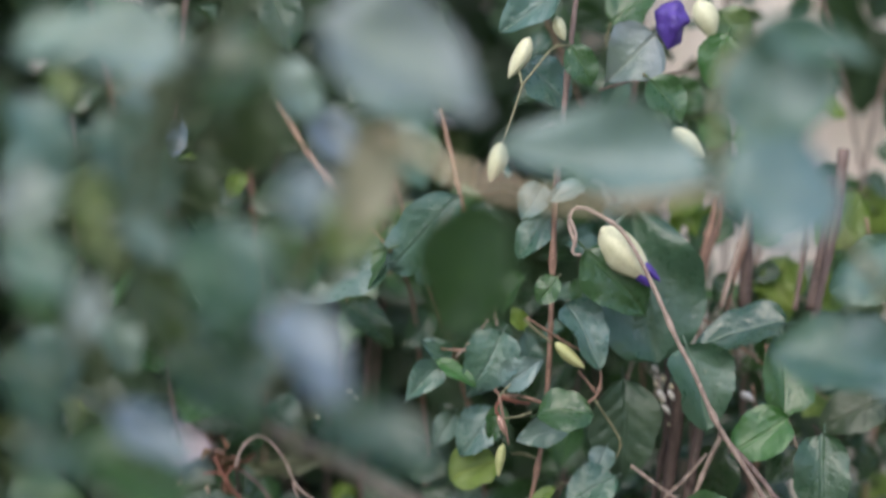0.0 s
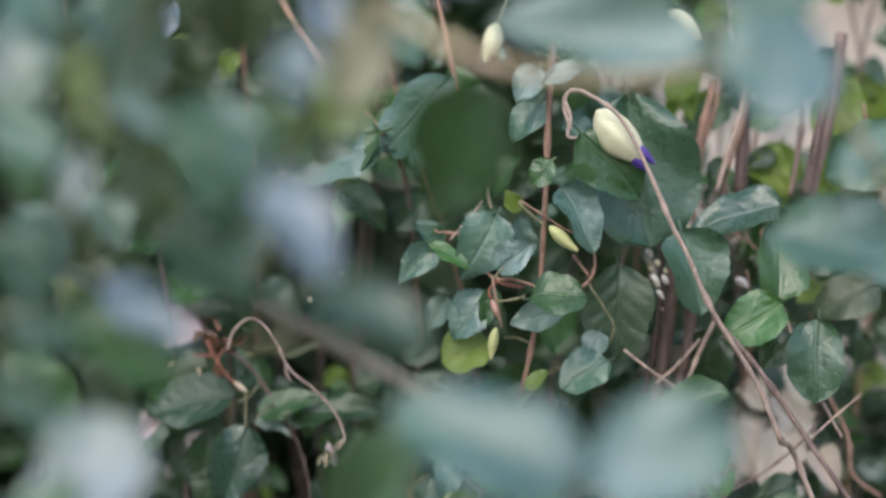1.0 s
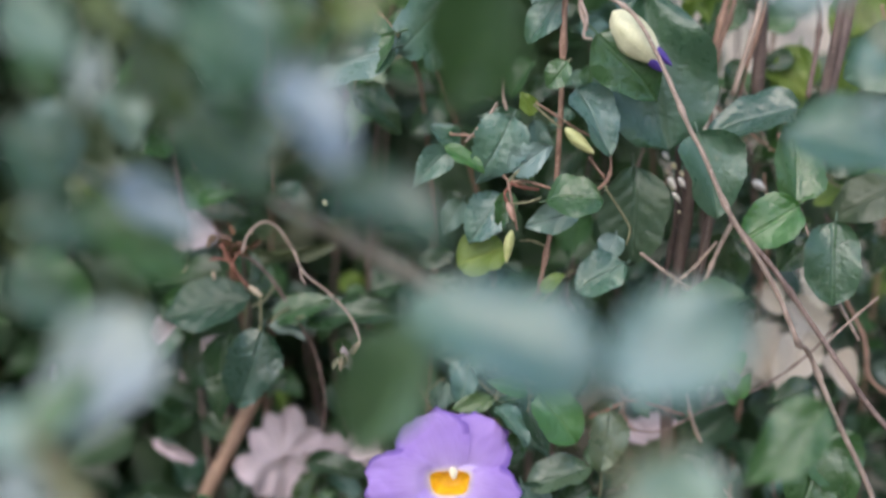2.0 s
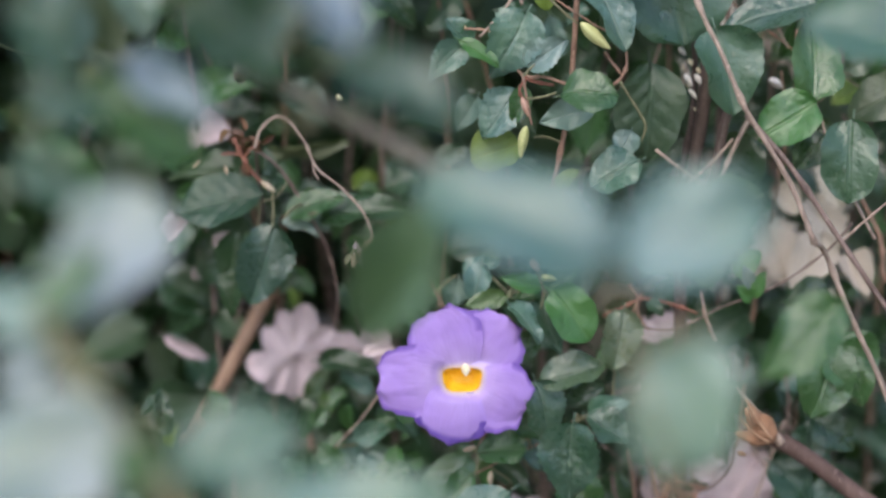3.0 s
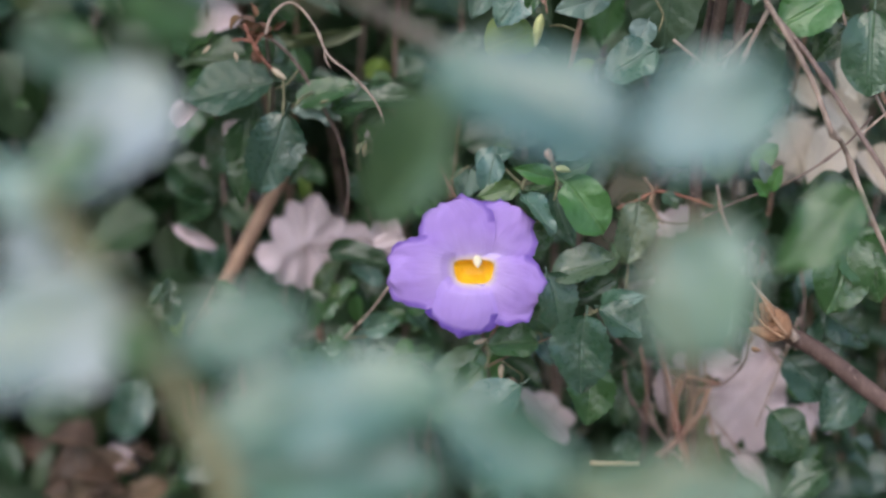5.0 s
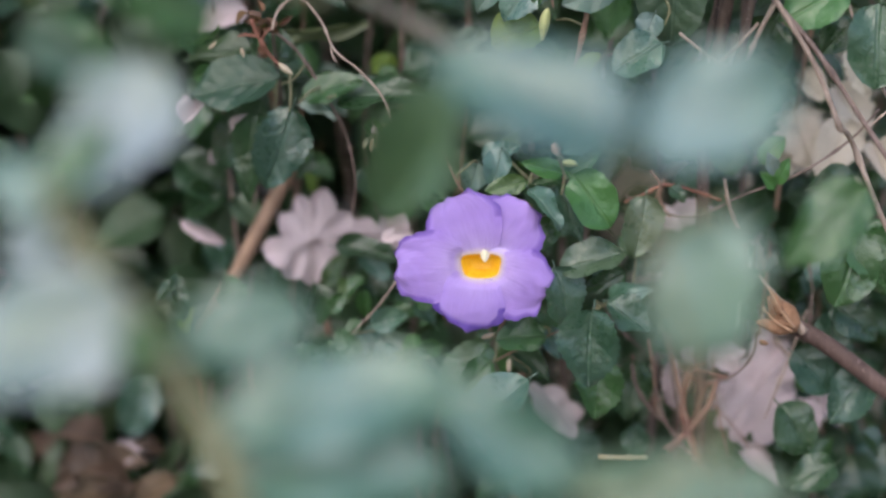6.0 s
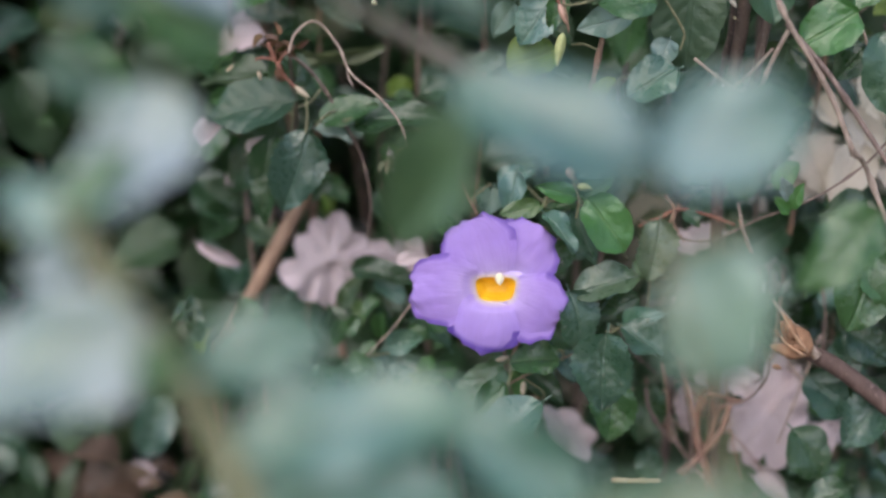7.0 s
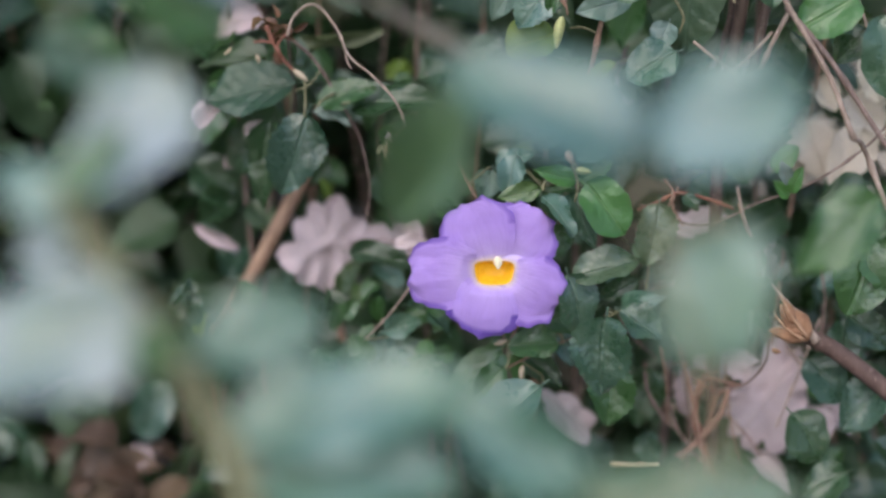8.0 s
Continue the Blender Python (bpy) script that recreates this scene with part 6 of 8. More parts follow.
# three cream specks added to paint small wet glints
pod(hookvine, (-0.0241, 0.0319, 0.6543), (-0.0221, 0.0317, 0.6527), 0.0020, "cream", "pale_speck")
pod(hookvine, (-0.0350, 0.0310, 0.6461), (-0.0330, 0.0308, 0.6445), 0.0020, "cream", "pale_speck")
pod(hookvine, (-0.0217, 0.0316, 0.6519), (-0.0197, 0.0313, 0.6503), 0.0020, "cream", "pale_speck")
pod(hookvine, (-0.0272, 0.0161, 0.5928), (-0.0294, 0.0150, 0.5876), 0.0027, "straw_pod", "dry_pod", None, 0.2)
leaf(hookvine, (-0.0704, 0.0332, 0.6284), (-0.0671, 0.0325, 0.6245), 0.0034, 20, "rust", "curled", "dead_leaf")
leaf(hookvine, (-0.0611, 0.0333, 0.6291), (-0.0569, 0.0339, 0.6321), 0.0021, 20, "rust", "curled", "dead_leaf")
leaf(hookvine, (-0.0719, 0.0337, 0.6311), (-0.0669, 0.0335, 0.6298), 0.0026, 20, "rust", "curled", "dead_leaf")
leaf(hookvine, (-0.0676, 0.0342, 0.6334), (-0.0684, 0.0351, 0.6384), 0.0022, 20, "rust", "curled", "dead_leaf")
leaf(hookvine, (-0.0661, 0.0330, 0.6274), (-0.0713, 0.0331, 0.6276), 0.0035, 20, "rust", "curled", "dead_leaf")
leaf(hookvine, (-0.0726, 0.0341, 0.6330), (-0.0765, 0.0334, 0.6296), 0.0032, 20, "rust", "curled", "dead_leaf")
leaf(hookvine, (-0.0633, 0.0330, 0.6273), (-0.0657, 0.0339, 0.6319), 0.0031, 20, "rust", "curled", "dead_leaf")
leaf(hookvine, (-0.0679, 0.0332, 0.6285), (-0.0685, 0.0323, 0.6235), 0.0023, 20, "rust", "curled", "dead_leaf")
leaf(hookvine, (-0.0678, 0.0320, 0.6223), (-0.0663, 0.0311, 0.6175), 0.0034, 20, "rust", "curled", "dead_leaf")
leaf(hookvine, (-0.0652, 0.0335, 0.6302), (-0.0689, 0.0329, 0.6267), 0.0027, 20, "rust", "curled", "dead_leaf")
leaf(hookvine, (-0.0617, 0.0332, 0.6287), (-0.0574, 0.0338, 0.6315), 0.0021, 20, "rust", "curled", "dead_leaf")
leaf(hookvine, (-0.0681, 0.0336, 0.6304), (-0.0726, 0.0341, 0.6329), 0.0034, 20, "rust", "curled", "dead_leaf")
leaf(hookvine, (-0.0661, 0.0333, 0.6288), (-0.0616, 0.0328, 0.6262), 0.0028, 20, "rust", "curled", "dead_leaf")
leaf(hookvine, (-0.0644, 0.0333, 0.6291), (-0.0696, 0.0333, 0.6290), 0.0034, 20, "rust", "curled", "dead_leaf")
leaf(hookvine, (-0.0701, 0.0330, 0.6274), (-0.0734, 0.0338, 0.6313), 0.0021, 20, "rust", "curled", "dead_leaf")
leaf(hookvine, (-0.0686, 0.0336, 0.6305), (-0.0726, 0.0342, 0.6337), 0.0035, 20, "rust", "curled", "dead_leaf")
leaf(hookvine, (0.0092, 0.0585, 0.5178), (0.0226, 0.0591, 0.5196), 0.0092, -28.5013, "mid", "pointed")
leaf(hookvine, (0.0217, 0.0568, 0.5081), (0.0118, 0.0544, 0.4981), 0.0114, -48.0716, "bright", "round")
leaf(hookvine, (0.0183, 0.0538, 0.5203), (0.0317, 0.0531, 0.5164), 0.0090, 14.3092, "bright", "curled")
leaf(hookvine, (0.0047, 0.0629, 0.5182), (0.0127, 0.0613, 0.5110), 0.0071, -2.54072, "mid", "ovate")
leaf(hookvine, (-0.0158, 0.0359, 0.5103), (-0.0239, 0.0349, 0.5063), 0.0063, 3.01188, "mid", "ovate")
leaf(hookvine, (-0.0099, 0.0314, 0.5105), (-0.0207, 0.0304, 0.5070), 0.0074, 7.17684, "mid", "pointed")
leaf(hookvine, (0.0079, 0.0579, 0.5110), (0.0164, 0.0585, 0.5127), 0.0058, 15.4762, "grey", "curled")
leaf(hookvine, (-0.0071, 0.0496, 0.5219), (-0.0149, 0.0484, 0.5174), 0.0071, 40.8185, "mid", "toothed")
leaf(hookvine, (-0.0150, 0.0396, 0.5166), (-0.0168, 0.0372, 0.5063), 0.0075, 15.7409, "bright", "pointed")
leaf(hookvine, (0.0172, 0.0600, 0.5127), (0.0066, 0.0576, 0.5031), 0.0100, -3.34911, "mid", "toothed")
leaf(hookvine, (-0.0057, 0.0457, 0.5101), (-0.0157, 0.0452, 0.5082), 0.0070, -25.195, "bright", "curled")
leaf(hookvine, (0.0199, 0.0599, 0.5160), (0.0290, 0.0607, 0.5188), 0.0085, 36.9755, "grey", "toothed")
leaf(hookvine, (0.0584, 0.0519, 0.5494), (0.0673, 0.0505, 0.5429), 0.0071, 31.1036, "mid", "round")
leaf(hookvine, (0.0651, 0.0570, 0.5406), (0.0738, 0.0565, 0.5378), 0.0144, 64.5556, "grey", "toothed")
leaf(hookvine, (0.0515, 0.0526, 0.5428), (0.0513, 0.0497, 0.5304), 0.0074, -29.2518, "grey", "toothed")
leaf(hookvine, (-0.0379, 0.0672, 0.5298), (-0.0426, 0.0646, 0.5191), 0.0083, 20.7749, "mid", "pointed")
leaf(hookvine, (-0.0407, 0.0450, 0.5297), (-0.0461, 0.0433, 0.5229), 0.0062, -17.1959, "mid", "round")
leaf(hookvine, (-0.0339, 0.0603, 0.5277), (-0.0333, 0.0579, 0.5170), 0.0055, 8.12127, "mid", "curled")
leaf(hookvine, (-0.0340, 0.0617, 0.5318), (-0.0409, 0.0602, 0.5256), 0.0066, 17.6271, "mid", "toothed")
leaf(hookvine, (-0.0246, 0.0616, 0.5310), (-0.0356, 0.0635, 0.5400), 0.0075, -15.3366, "grey", "round")
leaf(hookvine, (-0.0356, 0.0337, 0.5082), (-0.0428, 0.0362, 0.5196), 0.0086, -12.4715, "mid", "ovate")
leaf(hookvine, (-0.0379, 0.0413, 0.5151), (-0.0328, 0.0398, 0.5082), 0.0064, 13.0729, "grey", "round")
leaf(hookvine, (-0.0194, 0.0451, 0.5077), (-0.0139, 0.0428, 0.4975), 0.0067, 7.0852, "mid", "curled")
leaf(hookvine, (-0.0266, 0.0368, 0.5147), (-0.0251, 0.0334, 0.5000), 0.0101, -0.533182, "grey", "toothed")
leaf(hookvine, (-0.0163, 0.0502, 0.5086), (-0.0292, 0.0510, 0.5126), 0.0087, -37.8041, "grey", "curled")
leaf(hookvine, (-0.0310, 0.0366, 0.5204), (-0.0175, 0.0377, 0.5242), 0.0090, 10.391, "grey", "toothed")
leaf(hookvine, (-0.0223, 0.0459, 0.5045), (-0.0140, 0.0463, 0.5058), 0.0052, 14.0696, "grey", "pointed")
leaf(hookvine, (-0.0150, 0.0585, 0.5217), (-0.0237, 0.0573, 0.5171), 0.0073, 14.0981, "mid", "pointed")
leaf(hookvine, (-0.0158, 0.0429, 0.5277), (-0.0052, 0.0410, 0.5190), 0.0073, -19.2325, "grey", "pointed")
leaf(hookvine, (-0.0279, 0.0410, 0.5085), (-0.0242, 0.0392, 0.5008), 0.0054, 24.6098, "mid", "ovate")
leaf(hookvine, (-0.0375, 0.0329, 0.5129), (-0.0443, 0.0308, 0.5041), 0.0079, -1.47741, "mid", "toothed")
leaf(hookvine, (-0.0238, 0.0487, 0.5228), (-0.0129, 0.0486, 0.5220), 0.0063, 8.83887, "mid", "ovate")
leaf(hookvine, (-0.0350, 0.0452, 0.5204), (-0.0408, 0.0436, 0.5137), 0.0055, 16.1451, "mid", "round")
leaf(hookvine, (-0.0161, 0.0385, 0.5295), (-0.0035, 0.0388, 0.5302), 0.0091, -5.5054, "mid", "pointed")
leaf(hookvine, (-0.0469, 0.0531, 0.5101), (-0.0467, 0.0511, 0.5015), 0.0060, -16.7167, "mid", "toothed")
leaf(hookvine, (-0.0321, 0.0497, 0.5173), (-0.0292, 0.0472, 0.5060), 0.0071, -0.859147, "grey", "ovate")
leaf(hookvine, (-0.0530, 0.0595, 0.5304), (-0.0524, 0.0568, 0.5187), 0.0086, -44.0246, "dark", "curled")
leaf(hookvine, (-0.0236, 0.0578, 0.5246), (-0.0066, 0.0568, 0.5191), 0.0107, -32.6241, "dark", "pointed")
leaf(hookvine, (-0.0131, 0.0390, 0.5674), (-0.0038, 0.0376, 0.5608), 0.0073, 13.3903, "mid", "curled")
leaf(hookvine, (-0.0278, 0.0869, 0.6060), (-0.0212, 0.0853, 0.5985), 0.0065, 21.3361, "mid", "toothed")
leaf(hookvine, (-0.0860, 0.0551, 0.6091), (-0.0949, 0.0544, 0.6066), 0.0066, -18.984, "mid", "curled")
leaf(hookvine, (-0.0336, 0.0578, 0.5886), (-0.0249, 0.0570, 0.5846), 0.0065, 7.87357, "mid", "curled")
leaf(hookvine, (-0.0280, 0.0896, 0.5333), (-0.0256, 0.0920, 0.5434), 0.0060, -12.7968, "dark", "ovate")
leaf(hookvine, (-0.0549, 0.0362, 0.5142), (-0.0513, 0.0328, 0.4992), 0.0116, -16.0496, "mid", "toothed")
leaf(hookvine, (-0.0842, 0.0548, 0.5344), (-0.0819, 0.0508, 0.5169), 0.0122, -37.9408, "mid", "toothed")
leaf(hookvine, (-0.0351, 0.0611, 0.5994), (-0.0385, 0.0588, 0.5895), 0.0077, -3.39693, "mid", "pointed")
leaf(hookvine, (-0.0996, 0.0301, 0.5383), (-0.1073, 0.0285, 0.5319), 0.0063, 18.8384, "dark", "round")
leaf(hookvine, (-0.0634, 0.0557, 0.6140), (-0.0597, 0.0578, 0.6228), 0.0087, 50.2662, "dark", "curled")
leaf(hookvine, (-0.0166, 0.0947, 0.5840), (-0.0209, 0.0925, 0.5750), 0.0072, 22.3061, "mid", "toothed")
leaf(hookvine, (-0.0555, 0.1057, 0.6124), (-0.0671, 0.1029, 0.6013), 0.0099, -19.796, "dark", "curled")
leaf(hookvine, (-0.0351, 0.0943, 0.5666), (-0.0301, 0.0913, 0.5535), 0.0103, 15.6006, "dark", "pointed")
leaf(hookvine, (-0.0867, 0.0723, 0.6011), (-0.0840, 0.0700, 0.5911), 0.0083, 23.6968, "dark", "curled")
leaf(hookvine, (-0.0604, 0.0612, 0.5876), (-0.0740, 0.0613, 0.5887), 0.0090, -0.841437, "dark", "round")
leaf(hookvine, (-0.0197, 0.0758, 0.6055), (-0.0051, 0.0769, 0.6092), 0.0111, -17.3551, "dark", "ovate")
leaf(hookvine, (-0.0707, 0.0765, 0.5829), (-0.0787, 0.0746, 0.5752), 0.0065, 1.85292, "dark", "toothed")
leaf(hookvine, (-0.0216, 0.0773, 0.6031), (-0.0316, 0.0758, 0.5972), 0.0076, -5.07756, "dark", "round")
leaf(hookvine, (-0.0578, 0.0554, 0.5844), (-0.0545, 0.0534, 0.5758), 0.0062, 7.17096, "mid", "round")
leaf(hookvine, (-0.0479, 0.0567, 0.5259), (-0.0505, 0.0542, 0.5154), 0.0064, -29.5235, "mid", "ovate")
leaf(hookvine, (-0.0930, 0.0805, 0.5957), (-0.1003, 0.0769, 0.5808), 0.0112, 8.86981, "mid", "toothed")
leaf(hookvine, (-0.0135, 0.0986, 0.6053), (-0.0139, 0.0954, 0.5912), 0.0135, 41.2985, "dark", "pointed")
leaf(hookvine, (-0.0527, 0.0868, 0.5720), (-0.0604, 0.0848, 0.5637), 0.0061, -19.1476, "dark", "pointed")
leaf(hookvine, (-0.0569, 0.0812, 0.6156), (-0.0522, 0.0782, 0.6025), 0.0073, 11.499, "mid", "toothed")
leaf(hookvine, (-0.0386, 0.0528, 0.6076), (-0.0520, 0.0513, 0.6020), 0.0115, -46.2456, "mid", "round")
leaf(hookvine, (-0.0460, 0.0772, 0.5151), (-0.0332, 0.0788, 0.5212), 0.0142, 57.1473, "dark", "ovate")
leaf(hookvine, (-0.0307, 0.0542, 0.5044), (-0.0403, 0.0533, 0.5011), 0.0063, -12.4824, "dark", "round")
leaf(hookvine, (-0.0222, 0.0879, 0.5617), (-0.0212, 0.0837, 0.5436), 0.0104, -4.56364, "mid", "pointed")
leaf(hookvine, (-0.1029, 0.0612, 0.5304), (-0.1001, 0.0578, 0.5158), 0.0078, 8.30587, "dark", "round")
leaf(hookvine, (-0.0722, 0.0947, 0.6052), (-0.0535, 0.0942, 0.6023), 0.0112, -12.4698, "dark", "pointed")
leaf(hookvine, (-0.0817, 0.1009, 0.6073), (-0.0739, 0.0983, 0.5957), 0.0095, 26.494, "dark", "curled")
leaf(hookvine, (-0.0991, 0.0305, 0.5412), (-0.0990, 0.0282, 0.5312), 0.0057, -8.33665, "dark", "round")
leaf(hookvine, (-0.0823, 0.0947, 0.6097), (-0.0823, 0.0988, 0.6274), 0.0101, -2.79799, "dark", "pointed")
leaf(hookvine, (-0.0954, 0.0656, 0.6076), (-0.0840, 0.0625, 0.5939), 0.0132, 16.3467, "dark", "ovate")
leaf(hookvine, (-0.0619, 0.0460, 0.6086), (-0.0953, 0.0494, 0.6022), 0.0208, 12, "ridged", "round")
leaf(hookvine, (-0.0572, 0.0340, 0.5998), (-0.0676, 0.0290, 0.5715), 0.0196, -6, "teal", "toothed")
leaf(hookvine, (-0.0703, 0.0480, 0.5952), (-0.0753, 0.0441, 0.5635), 0.0134, 20, "dark", "toothed")
leaf(hookvine, (-0.0547, 0.0440, 0.6017), (-0.0341, 0.0411, 0.6091), 0.0117, 0, "mid", "ovate")
leaf(hookvine, (-0.0427, 0.0460, 0.5994), (-0.0113, 0.0417, 0.6067), 0.0169, -14, "dark", "ovate")
leaf(hookvine, (-0.0558, 0.0420, 0.5992), (-0.0421, 0.0403, 0.5951), 0.0061, -20, "pale", "ovate")
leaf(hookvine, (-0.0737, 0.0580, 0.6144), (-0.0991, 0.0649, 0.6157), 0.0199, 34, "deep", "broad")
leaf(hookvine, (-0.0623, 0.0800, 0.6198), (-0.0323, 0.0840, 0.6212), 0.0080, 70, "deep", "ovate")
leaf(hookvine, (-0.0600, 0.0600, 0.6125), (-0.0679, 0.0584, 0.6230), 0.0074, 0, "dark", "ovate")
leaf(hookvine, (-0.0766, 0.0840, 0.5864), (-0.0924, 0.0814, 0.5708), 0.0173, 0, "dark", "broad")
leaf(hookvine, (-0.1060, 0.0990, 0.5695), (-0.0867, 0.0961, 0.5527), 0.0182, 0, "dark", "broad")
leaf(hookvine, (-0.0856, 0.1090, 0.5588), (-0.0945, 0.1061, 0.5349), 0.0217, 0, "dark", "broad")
leaf(hookvine, (-0.1034, 0.0940, 0.5460), (-0.0880, 0.0929, 0.5354), 0.0048, 0, "pale", "ovate")
leaf(hookvine, (-0.0585, 0.0940, 0.5707), (-0.0457, 0.0922, 0.5624), 0.0087, 0, "mid", "ovate")
leaf(hookvine, (-0.0552, 0.0740, 0.5686), (-0.0527, 0.0736, 0.5615), 0.0035, 0, "lime", "ovate")
leaf(hookvine, (-0.0444, 0.0640, 0.5428), (-0.0205, 0.0612, 0.5393), 0.0100, 0, "dark", "ovate")
leaf(hookvine, (-0.0496, 0.0790, 0.5240), (-0.0409, 0.0776, 0.5374), 0.0078, 0, "dark", "ovate")

stick = plant("bare_stick", (-0.170, 0.160, 0.000), "leaning bare orange-brown stick", "stick")
stem(stick, 0.00280, 0.00340, "stick", (-0.0589, 0.1035, 0.5726), (-0.0642, 0.1011, 0.5625), (-0.0844, 0.0920, 0.5244), (-0.0973, 0.1315, 0.4961), (-0.1192, 0.2415, 0.4408), (-0.100, 0.280, -0.01))

stick2 = plant("bare_stick", (-0.240, 0.160, 0.000), "upright bare orange-brown stick", "stick")
stem(stick2, 0.00600, 0.00650, "stick", (-0.2162, 0.2900, 0.6034), (-0.2106, 0.2900, 0.5751), (-0.2037, 0.2900, 0.5517), (-0.1962, 0.2900, 0.5281), (-0.1939, 0.2900, 0.5043), (-0.2082, 0.2900, 0.4667), (-0.320, 0.330, -0.01))

litter = plant("dry_leaf_cluster", (0.000, 0.160, 0.000), "pale pinkish dry leaves caught in the hedge", "dry leaves")
stem(litter, 0.00073, 0.00059, "grey_twig", (-0.0520, 0.1305, 0.5335), (-0.0474, 0.1255, 0.5118), (-0.0428, 0.1165, 0.4728), (0.000, 0.160, -0.01))
leaf(litter, (-0.0251, 0.0743, 0.5521), (-0.0185, 0.0652, 0.5400), 0.0104, 3.88282, "dry", "curled")
leaf(litter, (-0.0839, 0.1407, 0.6236), (-0.1008, 0.1390, 0.6172), 0.0132, 0, "dry", "ovate")
leaf(litter, (-0.1001, 0.1517, 0.5837), (-0.1079, 0.1499, 0.5761), 0.0090, 0, "dry", "ovate")
leaf(litter, (-0.1026, 0.0771, 0.5496), (-0.0868, 0.0752, 0.5404), 0.0053, 30, "dry", "curled")
leaf(litter, (-0.1250, 0.1103, 0.4509), (-0.1395, 0.1086, 0.4444), 0.0085, 0, "dry", "ragged")
leaf(litter, (0.1070, 0.0610, 0.4681), (0.1176, 0.0583, 0.4559), 0.0090, 20, "dry", "ovate")
leaf(litter, (0.1429, 0.0649, 0.6171), (0.1479, 0.0625, 0.5984), 0.0111, 20, "dry_cream", "ovate")
leaf(litter, (0.1311, 0.0656, 0.4866), (0.1427, 0.0630, 0.4743), 0.0084, 0, "dry", "curled")
leaf(litter, (0.1236, 0.0848, 0.5919), (0.1352, 0.0789, 0.5655), 0.0167, 0, "dry_cream", "ragged")
leaf(litter, (0.0788, 0.0745, 0.5501), (0.0955, 0.0759, 0.5552), 0.0105, 0, "dry", "ovate")
leaf(litter, (0.1274, 0.0874, 0.5808), (0.1179, 0.0737, 0.5664), 0.0147, 0, "dry_cream", "ovate")
leaf(litter, (0.1400, 0.0914, 0.5973), (0.1511, 0.0779, 0.5827), 0.0147, 0, "dry_cream", "ragged")
leaf(litter, (0.1267, 0.0872, 0.6021), (0.1336, 0.0756, 0.5957), 0.0126, 0, "dry_cream", "ovate")
leaf(litter, (0.1213, 0.0674, 0.5935), (0.1281, 0.0551, 0.5768), 0.0168, 0, "dry_cream", "ragged")
leaf(litter, (0.1423, 0.0665, 0.5891), (0.1301, 0.0543, 0.5706), 0.0168, 0, "dry_cream", "ovate")
leaf(litter, (0.1506, 0.0653, 0.5807), (0.1572, 0.0536, 0.5683), 0.0126, 0, "dry_cream", "curled")
leaf(litter, (-0.1432, 0.1085, 0.4404), (-0.1242, 0.1028, 0.4506), 0.0158, -19.1329, "brown", "curled")
leaf(litter, (-0.1281, 0.1149, 0.4491), (-0.1153, 0.1214, 0.4454), 0.0078, -22.563, "brown", "ragged")
leaf(litter, (-0.1486, 0.1307, 0.4454), (-0.1578, 0.1221, 0.4395), 0.0178, -41.177, "brown", "toothed")
leaf(litter, (-0.1305, 0.0931, 0.4434), (-0.1415, 0.0856, 0.4500), 0.0085, 2.14337, "brown", "curled")
leaf(litter, (-0.1681, 0.1433, 0.4358), (-0.1762, 0.1489, 0.4474), 0.0160, 9.23853, "brown", "curled")
leaf(litter, (-0.1372, 0.0971, 0.4571), (-0.1505, 0.0869, 0.4665), 0.0147, 18.3584, "brown", "ragged")
leaf(litter, (-0.1517, 0.1428, 0.4369), (-0.1460, 0.1405, 0.4264), 0.0115, 22.0874, "brown", "toothed")
leaf(litter, (-0.1422, 0.0919, 0.4480), (-0.1470, 0.0921, 0.4589), 0.0139, -15.4847, "brown", "ragged")
leaf(litter, (-0.1250, 0.0939, 0.4405), (-0.1437, 0.0993, 0.4400), 0.0095, -11.737, "brown", "toothed")
leaf(litter, (-0.1476, 0.1020, 0.4447), (-0.1569, 0.0918, 0.4400), 0.0100, -25.2643, "brown", "toothed")
leaf(litter, (0.1044, 0.0555, 0.4666), (0.1168, 0.0438, 0.4596), 0.0071, 0, "dry", "curled")
leaf(litter, (0.1273, 0.0603, 0.4860), (0.1322, 0.0489, 0.4808), 0.0084, 0, "dry", "ragged")
leaf(litter, (0.0725, 0.0749, 0.5521), (0.0822, 0.0641, 0.5492), 0.0096, 0, "dry", "ovate")
leaf(litter, (0.1478, 0.0790, 0.5655), (0.1380, 0.0668, 0.5574), 0.0084, 0, "dry_cream", "ovate")
leaf(litter, (-0.0275, 0.0572, 0.4816), (-0.0396, 0.0493, 0.4925), 0.0084, 0, "dry", "ragged")
leaf(litter, (-0.1034, 0.0821, 0.5935), (-0.0966, 0.0810, 0.5884), 0.0084, 0, "dry", "ragged")
lobed_leaf(litter, (-0.0550, 0.0920, 0.5185), (-0.0547, 0.0920, 0.5591), 0.0340, 3, 9)
lobed_leaf(litter, (-0.0452, 0.0880, 0.5428), (-0.0277, 0.0880, 0.5420), 0.0120, 5, 6)
lobed_leaf(litter, (0.0261, 0.0740, 0.4875), (0.0476, 0.0740, 0.4694), 0.0178, 12, 5)
lobed_leaf(litter, (0.1255, 0.0780, 0.5050), (0.0993, 0.0736, 0.4645), 0.0309, 8, 9)
lobed_leaf(litter, (0.1057, 0.0520, 0.5060), (0.0832, 0.0520, 0.5059), 0.0166, 9, 6)
leaf(litter, (0.0785, 0.0500, 0.5047), (0.0790, 0.0500, 0.4832), 0.0070, 10, "dry", "ragged")
leaf(litter, (-0.0770, 0.0900, 0.6255), (-0.0967, 0.0900, 0.6233), 0.0124, 0, "dry", "round")
